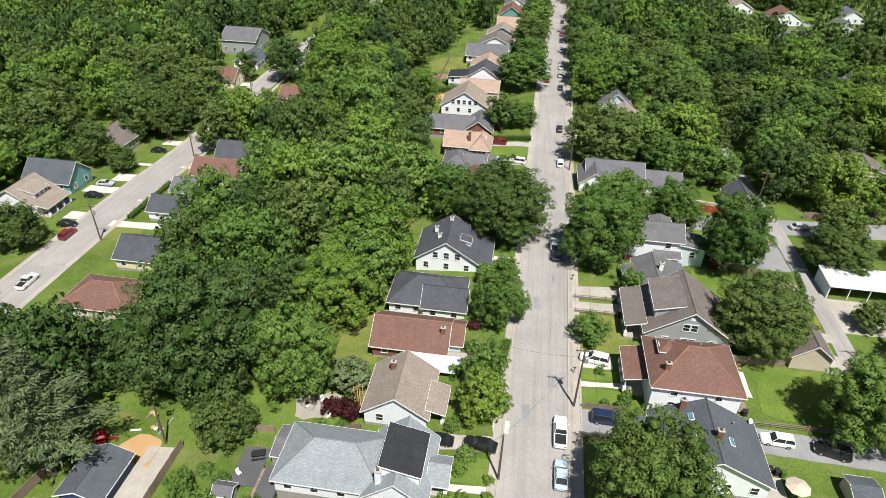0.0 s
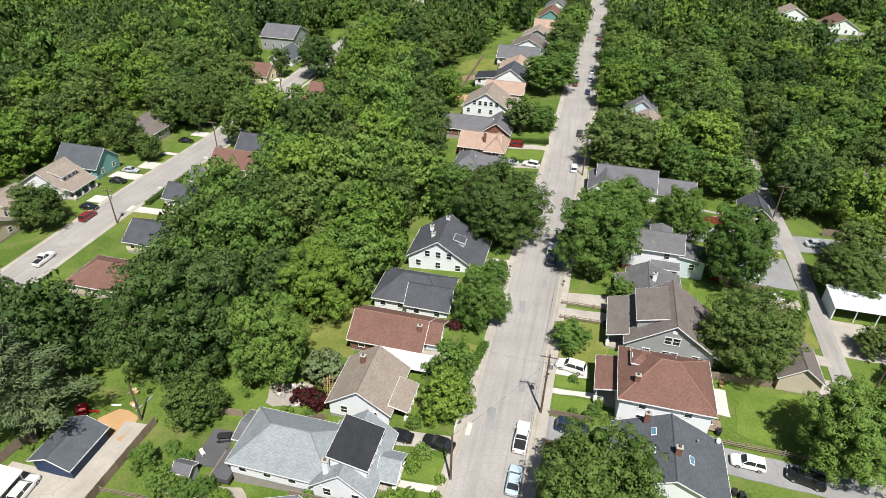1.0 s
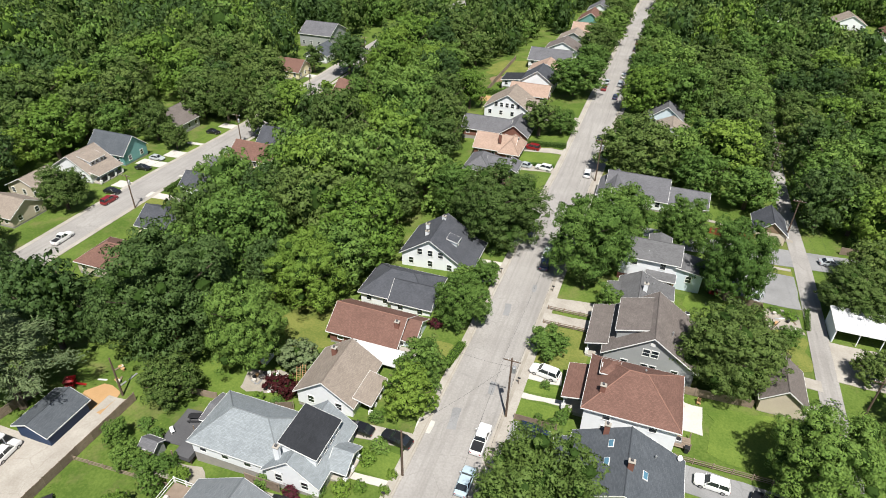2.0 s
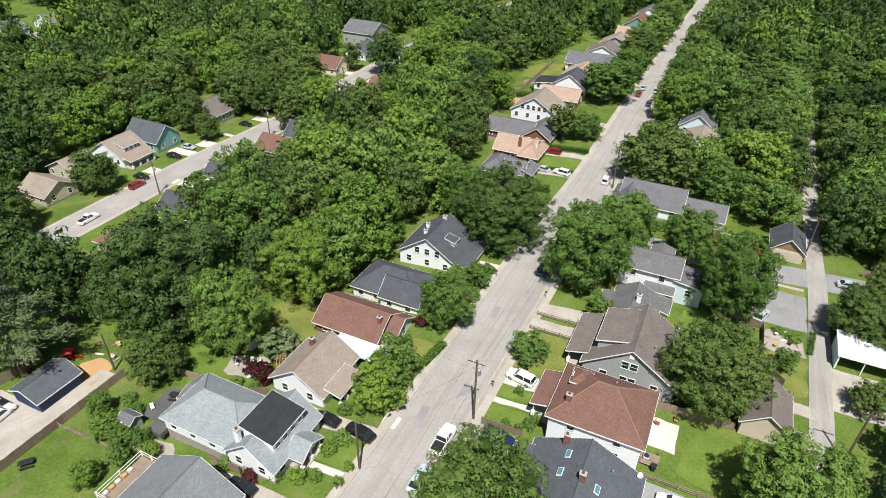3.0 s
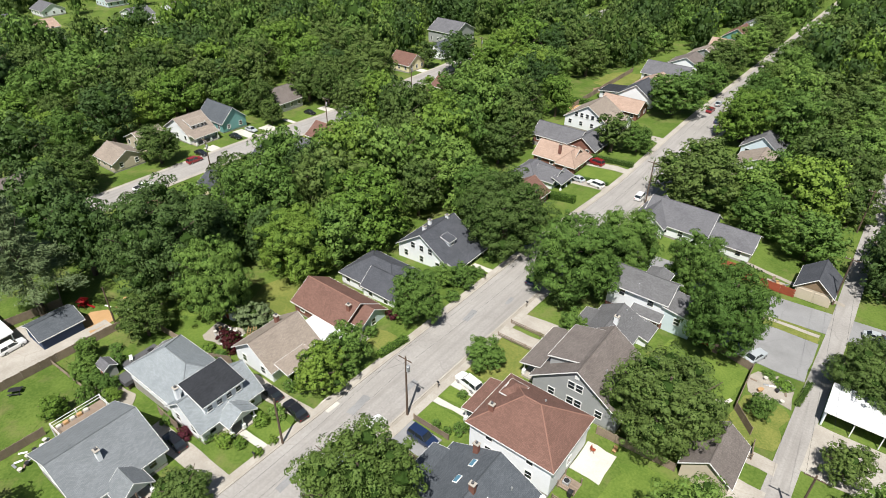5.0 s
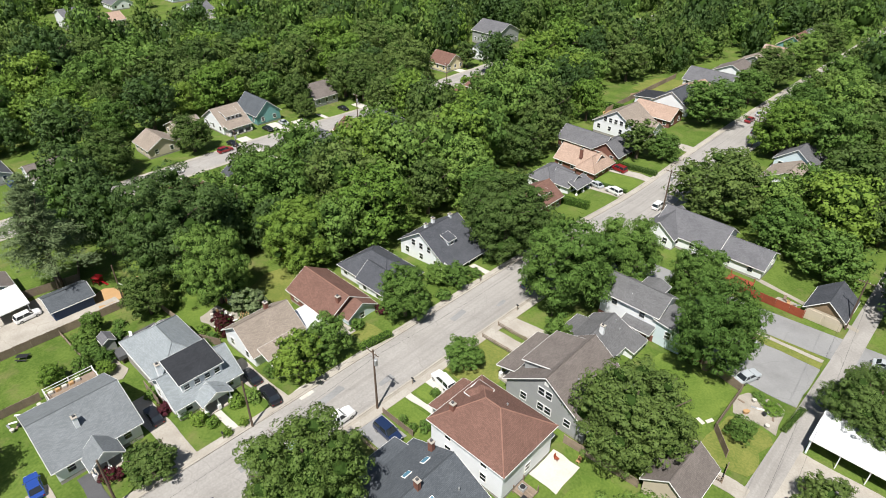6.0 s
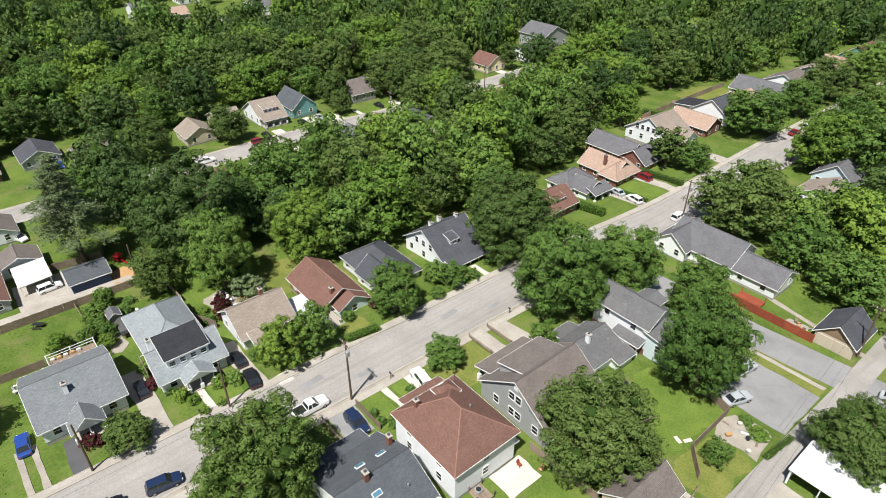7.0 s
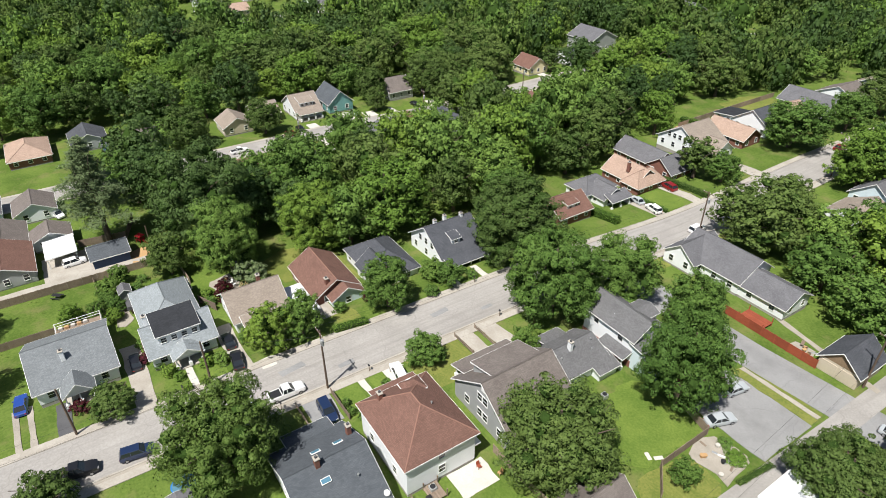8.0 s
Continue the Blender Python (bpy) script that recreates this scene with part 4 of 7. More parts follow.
def car(style, colour, m, label, group="parked cars"):
    if (style, colour) in CARS:
        ob = copy_thing(CARS[style, colour], m)
        return tagged(ob, label)
    t = thing("pickup_truck" if style == "pickup" else "car", m, label, "car", group)
    mat = paint(style + "_paint", colour)
    L, W, H, hood = {"sedan": (4.7, 0.91, 1.45, 0.92), "suv": (4.8, 0.95, 1.72, 1.05), "pickup": (5.6, 0.98, 1.82, 1.1)}[style]
    h = L / 2
    bm = bmesh.new()
    loft(bm, [(-h, W * 0.80, 0.38, hood * 0.82, 0.9), (-h + 0.12, W * 0.95, 0.28, hood * 0.95, 0.92), (-h + 0.8, W, 0.24, hood, 0.93), (0, W, 0.24, hood, 0.95), (h - 0.9, W, 0.24, hood * 0.97, 0.93), (h - 0.2, W * 0.93, 0.28, hood * 0.84, 0.9), (h, W * 0.74, 0.38, hood * 0.7, 0.9)])
    part("body", bm, mat, t)
    a, b2, c2, d2 = {"sedan": (-h + 0.55, -h + 1.25, h - 2.1, h - 1.35), "suv": (-h + 0.12, -h + 0.45, h - 2.0, h - 1.3), "pickup": (-h + 2.0, -h + 2.25, h - 2.3, h - 1.6)}[style]
    bm = bmesh.new()
    lo, hi = [], []
    for x, w in ((a, W * 0.9), (d2, W * 0.9)):
        lo += [bm.verts.new((x, -w, hood - 0.03)), bm.verts.new((x, w, hood - 0.03))]
    for x, w in ((b2, W * 0.74), (c2, W * 0.74)):
        hi += [bm.verts.new((x, -w, H - 0.05)), bm.verts.new((x, w, H - 0.05))]
    for f in ((lo[0], lo[1], hi[1], hi[0]), (lo[3], lo[2], hi[2], hi[3]), (lo[0], hi[0], hi[2], lo[2]), (lo[1], lo[3], hi[3], hi[1]), (hi[0], hi[1], hi[3], hi[2])):
        bm.faces.new(f)
    bmesh.ops.recalc_face_normals(bm, faces=bm.faces)
    g = part("greenhouse", bm, PANE, t, "dark tinted car glass")
    bm = bmesh.new()
    add_box(bm, b2 - 0.08, c2 + 0.08, -W * 0.75, W * 0.75, H - 0.07, H, 0.04)
    part("roof_panel", bm, mat, t)
    x = (b2 + c2) / 2
    for s in (-1, 1):
        for p, q in (((a + 0.06, s * W * 0.88, hood), (b2, s * W * 0.75, H - 0.05)), ((d2 - 0.06, s * W * 0.88, hood), (c2, s * W * 0.75, H - 0.05)), ((x, s * W * 0.905, hood - 0.03), (x, s * W * 0.755, H - 0.05))):
            bm = bmesh.new()
            add_rod(bm, p, q, 0.05, n=6)
            part("pillar", bm, mat, g)
    if style == "pickup":
        bm = bmesh.new()
        add_box(bm, -h + 0.2, a - 0.1, -W * 0.8, W * 0.8, hood - 0.02, hood + 0.02, 0.01)
        part("bed_liner", bm, BLACKMETAL, t, "black bed liner")
    for sx in (-h + 0.95, h - 0.95):
        for sy in (-1, 1):
            bm = bmesh.new()
            add_rod(bm, (sx, sy * (W - 0.2), 0.33), (sx, sy * (W + 0.02), 0.33), 0.33, n=18)
            w = part("wheel", bm, RUBBER, t)
            bm = bmesh.new()
            add_rod(bm, (sx, sy * W, 0.33), (sx, sy * (W + 0.035), 0.33), 0.2, n=14)
            part("rim", bm, RIM, w)
    for sy in (-1, 1):
        bm = bmesh.new()
        add_box(bm, h - 0.24, h - 0.02, sy * W * 0.62 - 0.18, sy * W * 0.62 + 0.18, hood * 0.62, hood * 0.76, 0.03)
        part("headlight", bm, LAMPGLASS, t)
        bm = bmesh.new()
        add_box(bm, -h - 0.01, -h + 0.12, sy * W * 0.68 - 0.13, sy * W * 0.68 + 0.13, hood * 0.6, hood * 0.8, 0.02)
        part("tail_light", bm, TAILGLASS, t)
        bm = bmesh.new()
        add_box(bm, d2 - 0.25, d2 - 0.1, sy * (W + 0.08) - 0.09, sy * (W + 0.08) + 0.09, hood - 0.02, hood + 0.12, 0.03)
        part("wing_mirror", bm, mat, t)
    CARS[style, colour] = t
    return t


C_WHITE, C_BLACK, C_SILVER, C_RED, C_BLUE, C_NAVY, C_LIGHT = (0.8, 0.8, 0.79), (0.012, 0.012, 0.014), (0.42, 0.45, 0.47), (0.22, 0.01, 0.015), (0.02, 0.06, 0.28), (0.012, 0.025, 0.07), (0.45, 0.56, 0.62)


def park(style, colour, x, y, turn, label):
    return car(style, colour, pose(x, y, gz(x, y) + 0.08, 0, 0, turn) @ Matrix.Scale(0.94, 4), label)


# ---- poles and wires ----
def utility_pole(x, y, h, turn, label, arms=1, transformer=True, lean=0.0):
    t = thing("utility_pole", pose(x, y, gz(x, y), lean, 0, turn), label, "utility pole", "utility poles")
    bm = bmesh.new()
    add_rod(bm, (0, 0, -0.5), (0, 0, h), 0.17, 0.11, 10)
    part("pole", bm, POLEWOOD, t)
    for i in range(arms):
        z = h - 0.35 - 0.8 * i
        a = box_part("crossarm", (-1.2, 1.2, -0.19, -0.07, z - 0.07, z + 0.07), POLEWOOD, t)
        for u in (-1.05, -0.45, 0.45, 1.05):
            bm = bmesh.new()
            add_rod(bm, (u, -0.13, z + 0.07), (u, -0.13, z + 0.26), 0.05, 0.035, 8)
            part("insulator", bm, LAMPGLASS, a)
    if transformer:
        bm = bmesh.new()
        add_rod(bm, (0.38, 0, h - 2.4), (0.38, 0, h - 1.5), 0.26, n=12)
        add_rod(bm, (0.38, 0, h - 1.5), (0.38, 0, h - 1.42), 0.28, 0.2, 12)
        add_rod(bm, (0.38, 0, h - 1.42), (0.38, 0, h - 1.2), 0.05, n=6)
        part("transformer", bm, STEEL, t, "grey can transformer")
    return t


def wire(a, b, sag=0.8, r=0.012):
    """One hanging cable as one bent tube."""
    a, b = Vector(a), Vector(b)
    side = (b - a).cross(Vector((0, 0, 1))).normalized() * r
    up = Vector((0, 0, r))
    vs, fs = [], []
    for i in range(11):
        p = a.lerp(b, i / 10) - Vector((0, 0, sag * 4 * (i / 10) * (1 - i / 10)))
        vs += [p + side, p + up, p - side, p - up]
        if i:
            fs += [(4 * i - 4 + k, 4 * i - 4 + (k + 1) % 4, 4 * i + (k + 1) % 4, 4 * i + k) for k in range(4)]
    return tagged(raw("overhead_wire", vs, fs, BLACKMETAL), "thin black overhead cable between poles", "cable", "overhead wires")


EAST_POLES = [(11.4, 20, 11), (11.2, 62.8, 11), (12.0, 104, 11), (12.6, 143.5, 11), (13.6, 190, 11), (14.4, 235, 11), (15.4, 285, 11)]
for x, y, h in EAST_POLES:
    utility_pole(x, y, h, 0, "brown wooden utility pole with a crossarm and transformer", transformer=y in (62.8, 143.5))
for (ax, ay, ah), (bx, by, bh) in zip(EAST_POLES, EAST_POLES[1:]):
    for u in (-1.05, 1.05):
        wire((ax + u, ay, gz(ax, ay) + ah - 0.1), (bx + u, by, gz(bx, by) + bh - 0.1))
for x, y, h in ((1.5, 49, 8.5), (0.6, 31.4, 8.5)):
    utility_pole(x, y, h, 0, "slender wooden service pole beside the kerb", 0, False)
for x, y, h in ((-84.6, 97.0, 8.5), (-84.8, 138, 9), (-85.2, 178, 9), (-85.4, 220, 9)):
    utility_pole(x, y, h, 0, "wooden utility pole beside the street")
for x, y, h, a in ((57.0, 77.4, 9.5, 0), (53.0, 128.5, 10, 0), (52.4, 160, 10, 0), (-43.6, 49.6, 7.5, 0)):
    utility_pole(x, y, h, 0, "wooden utility pole along the back alley", 1 if x > 0 else 0, False)
for (ax, ay, ah), (bx, by, bh) in (((57.0, 77.4, 9.4), (53.0, 128.5, 9.9)), ((53.0, 128.5, 9.9), (52.4, 160, 9.9))):
    for u in (-1.05, 1.05):
        wire((ax + u, ay, gz(ax, ay) + ah), (bx + u, by, gz(bx, by) + bh))
for (ax, ay, ah), (bx, by, bh) in (((-84.6, 97.0, 8.4), (-84.8, 138, 8.9)), ((-84.8, 138, 8.9), (-85.2, 178, 8.9))):
    for u in (-1.05, 1.05):
        wire((ax + u, ay, gz(ax, ay) + ah), (bx + u, by, gz(bx, by) + bh))
wire((11.2, 62.8, 10), (1.5, 49, 8.3), 0.5)
wire((1.5, 49, 8.3), (-6.8, 47, 3.6), 0.4)
wire((11.2, 62.8, 9.5), (1.0, 66, 7.0), 0.4)

for s, col, x, y, a, l in (
    ("suv", C_WHITE, 14.6, 72.6, 170, "white estate car on a concrete parking pad"), ("suv", C_WHITE, 38.0, 60.9, 177, "white sport utility car on the gravel drive"), ("sedan", C_LIGHT, 9.2, 50.6, 89, "pale blue sedan parked at the kerb"),
    ("sedan", C_BLACK, -1.2, 53.6, 172, "black sedan on the house drive"), ("sedan", C_BLACK, -6.8, 53.9, 178, "black sedan behind another on the drive"), ("sedan", C_BLACK, -10.2, 40.6, 178, "black car between two houses"), ("suv", C_NAVY, 15.6, 60.8, -2, "dark blue sedan on a front drive"),
    ("suv", C_NAVY, 8.6, 37.6, 82, "dark blue car parked at the kerb"), ("pickup", C_BLACK, 7.6, 30.6, 82, "dark pickup truck parked at the kerb"), ("pickup", C_WHITE, 9.2, 57.4, 89, "white pickup truck parked at the kerb"), ("sedan", C_BLUE, -9.8, 25.4, 176, "bright blue car on a strip drive"),
    ("sedan", C_SILVER, 46.0, 104.6, 70, "silver sedan in the grey parking lot"), ("sedan", C_SILVER, 43.6, 111.4, 80, "silver car under the tree's edge"), ("sedan", C_SILVER, 60.4, 122.0, 8, "tan sedan at the far side of the alley"), ("sedan", C_NAVY, 8.9, 101.0, 90, "car parked in the tree's shade"), ("suv", C_WHITE, 8.6, 104.5, 90, "white car parked at the shaded kerb"),
    ("suv", C_WHITE, 10.4, 146.2, 90, "white sport utility car parked at the kerb"), ("suv", C_RED, -6.1, 157.2, 172, "red car on a drive beside the hedge"), ("suv", C_WHITE, -0.4, 145.3, 170, "white car on the front drive"), ("sedan", C_SILVER, -5.6, 146.0, 170, "pale green car on the front drive"),
    ("sedan", C_BLACK, 10.4, 168, 90, "dark car parked at the kerb"), ("sedan", C_BLACK, -7, 178.5, 175, "dark car in front of the hedge"), ("sedan", C_NAVY, 10.8, 200, 90, "dark car parked at the kerb"), ("suv", C_SILVER, 11.0, 213, 90, "grey car parked at the kerb"), ("suv", C_WHITE, 11.2, 222, 90, "white car parked at the kerb"),
    ("sedan", C_SILVER, 6.6, 214, 90, "silver car parked at the kerb"), ("sedan", C_RED, 6.4, 207, 90, "red car parked at the kerb"), ("suv", C_WHITE, 11.6, 244, 90, "white car parked at the kerb"), ("sedan", C_BLACK, 11.9, 258, 90, "dark car parked at the kerb"), ("suv", C_RED, 12.1, 268, 90, "red car parked at the kerb"), ("sedan", C_BLACK, 12.6, 290, 90, "dark car parked at the kerb"),
    ("sedan", C_RED, 38.7, 104.6, 90, "red car in shade below the maple"), ("suv", C_BLACK, 44.7, 60.2, 166, "black van in deep tree shade"), ("suv", C_RED, -92.3, 97.4, 90, "dark red car parked at the kerb"), ("sedan", C_BLACK, -95.1, 101.2, 5, "black car on a front drive"), ("suv", C_BLACK, -88.2, 151.7, 90, "black car parked under the trees"), ("pickup", C_WHITE, -88.7, 80.8, 92, "white pickup truck on the street"),
    ("sedan", C_BLACK, -97.8, 114.4, 5, "black car on a concrete drive"), ("sedan", C_SILVER, -98.9, 120.7, 5, "silver car on a concrete drive"), ("sedan", C_BLACK, -97.3, 142.1, 5, "dark car on a shaded drive"), ("suv", C_WHITE, -50.5, 36.0, 95, "white car below a carport"), ("sedan", C_WHITE, -92.3, 168.6, 90, "white car parked at the kerb"), ("sedan", C_BLACK, -86.0, 165.3, 90, "dark car parked at the kerb"),
    ("suv", C_WHITE, -76.0, 35.1, 20, "pale car between the western houses"), ("sedan", C_BLUE, -112.2, 50.4, 0, "blue car on a western drive")):
    park(s, col, x, y, a, l)


# ---- further houses ----
def simple(b, e, r, axis, wall, roof, label, base=None, over=0.4, **k):
    x0, x1, y0, y1 = b
    return house("house", b, gz((x0 + x1) / 2, (y0 + y1) / 2) if base is None else base, e, r, axis, wall, roof, label, over=over, **k)


def east_porch(t, c, x0, x1, y0, y1, roof, axis="x", n=3, e=2.6, r=3.7, side="e"):
    porch(t, rel(c, (x0, x1, y0, y1)), 0.5, e, r, axis, roof, n=n, side=side)


# west side of the main street, going north
t, *c = simple((-13.5, -5.6, 122.6, 131.4), 2.7, 5.2, "y", BRICK, R_BROWN, "brick bungalow with a brown gable roof and low dormer")
dormer(t, c, (-9.0, -6.8, 125.5, 128.5), 3.0, 4.3, 4.7, "shed_e", WHITE, R_BROWN, "e", win=2)
t, *c = simple((-18.6, -12.0, 136.4, 145.4), 2.7, 4.9, "hip", WHITE, R_SLATE, "white bungalow under a slate grey hip roof")
wing(t, c, (-13.5, -8.2, 138.0, 144.6), 2.6, 4.5, "x", WHITE, R_SLATE)
east_porch(t, c, -8.2, -6.0, 138.4, 144.2, R_SLATE, "shed_e")
t, *c = simple((-20.0, -9.6, 149.6, 157.2), 2.7, 5.4, "x", BRICK, R_ORANGE, "brick bungalow with a terracotta coloured roof")
wing(t, c, (-13.0, -8.0, 148.8, 157.6), 2.7, 5.2, "hip", BRICK, R_ORANGE)
chimney(t, -13.5 - c[0], 151.0 - c[1], 4, 6.4)
t, *c = simple((-27.0, -14.0, 161.0, 168.6), 2.7, 5.2, "x", BRICK, R_SLATE, "long brick house under a slate grey roof")
wing(t, c, (-16.0, -8.4, 160.6, 170.0), 2.7, 5.4, "y", BRICK, R_SLATE)
t, *c = simple((-24.5, -11.0, 174.4, 184.6), 3.4, 7.6, "y", WHITE, R_TAN, "white gabled house with a tan grey roof", levels=(1.6, 4.0))
wing(t, c, (-13.0, -8.6, 177.0, 184.0), 2.8, 5.2, "x", WHITE, R_TAN)
t, *c = simple((-20.6, -8.8, 188.4, 196.0), 2.8, 5.2, "x", BRICK, R_ORANGE, "bungalow with an orange tan shingle roof")
t, *c = simple((-20.0, -9.0, 199.6, 208.6), 3.2, 6.8, "y", WHITE, R_DARK, "white house under a charcoal gable roof")
wing(t, c, (-26.0, -20.0, 200.0, 207.0), 2.6, 3.4, "shed_w", WHITE, R_BLACK)
t, *c = simple((-20.0, -8.4, 212.6, 220.4), 2.8, 5.6, "y", WHITE, R_ORANGE, "white house with a faded orange roof")
t, *c = simple((-23.0, -8.4, 226.0, 236.0), 2.8, 5.8, "x", WHITE, R_SLATE, "white house with a grey cross-gable roof")
t, *c = simple((-20.0, -7.4, 241.0, 250.6), 2.8, 5.8, "y", WHITE, R_TAUPE, "small house under a taupe gable roof")
t, *c = simple((-18.0, -6.4, 256.0, 265.0), 2.8, 5.8, "y", GREYSIDING, R_TAN, "grey house with a tan gable roof")
t, *c = simple((-15.0, -5.0, 270.0, 279.0), 2.8, 5.6, "x", BEIGE, R_ORANGE, "beige house with an orange tan roof")
t, *c = simple((-15.4, -5.0, 288.0, 300.0), 3.2, 6.8, "y", TEAL, R_BROWN, "teal gable-fronted house with a brown roof")
t, *c = simple((-14.4, -4.0, 310.0, 321.0), 3.0, 6.2, "y", WHITE, R_SLATE, "white house with a grey gable roof")
# east of the main street
t, *c = simple((16.0, 29.0, 132.6, 142.0), 2.9, 5.8, "x", WHITE, R_SLATE, "white ranch house under a broad slate grey roof", base=-1.4, ridge=137.8)
wing(t, c, (14.4, 21.0, 130.8, 139.6), 2.9, 5.4, "y", WHITE, R_SLATE)
wing(t, c, (29.0, 37.5, 132.8, 140.2), 2.7, 4.7, "x", WHITE, R_SLATE)
t, *c = simple((46.8, 52.6, 126.8, 134.0), 2.6, 5.0, "y", BEIGE, R_DARK, "alley garage with a charcoal gable roof and brown shingled gable", base=-1.0, levels=(), category="garage", found=0.1)
for u in (-1.45, 1.45):
    box_part("garage_door", (u - 1.25, u + 1.25, -3.68, -3.58, 0.1, 2.2), BEIGE, t, "dull beige panelled garage door")
raw("gable_shingles", [(-2.9, -3.62, 2.6), (2.9, -3.62, 2.6), (0, -3.62, 4.95), (-2.9, -3.56, 2.6), (2.9, -3.56, 2.6), (0, -3.56, 4.95)], [(0, 1, 2), (5, 4, 3), (0, 3, 4, 1), (1, 4, 5, 2), (2, 5, 3, 0)], SOIL, t, "brown wood shingles")
t, *c = simple((23.0, 33.5, 170.0, 178.5), 2.8, 5.4, "y", WHITE, R_TAN, "white bungalow under a tan gable roof among trees")
t, *c = simple((22.0, 31.0, 181.0, 190.0), 3.0, 6.4, "y", PALEBLUE, R_SLATE, "pale blue gable house among the trees")
t, *c = simple((73.5, 86.0, 142.0, 152.5), 5.4, 8.2, "y", CREAM, R_TAUPE, "cream two-storey house with a taupe gable roof", levels=(1.6, 4.2))
wing(t, c, (86.0, 94.0, 141.0, 149.0), 2.6, 4.0, "x", CREAM, R_TAUPE)
t, *c = simple((44.2, 49.9, 76.4, 83.6), 2.8, 5.0, "y", BEIGE, R_TAUPE, "grey alley garage with a taupe gable roof", levels=(), category="garage", found=0.1)
box_part("garage_door", (2.86, 2.96, -1.6, 1.4, 0.1, 2.2), TRIM, t)
t, *c = simple((-51.4, -45.8, 39.0, 45.6), 2.4, 3.6, "y", NAVY, R_BLUE, "navy blue garage with slate blue shingle roof", levels=(), category="garage", found=0.1)
window_part(t, "s", (-3.0, 3.0, -2.6, 2.6), 1.6, 1.6, 0.9, 1.0)
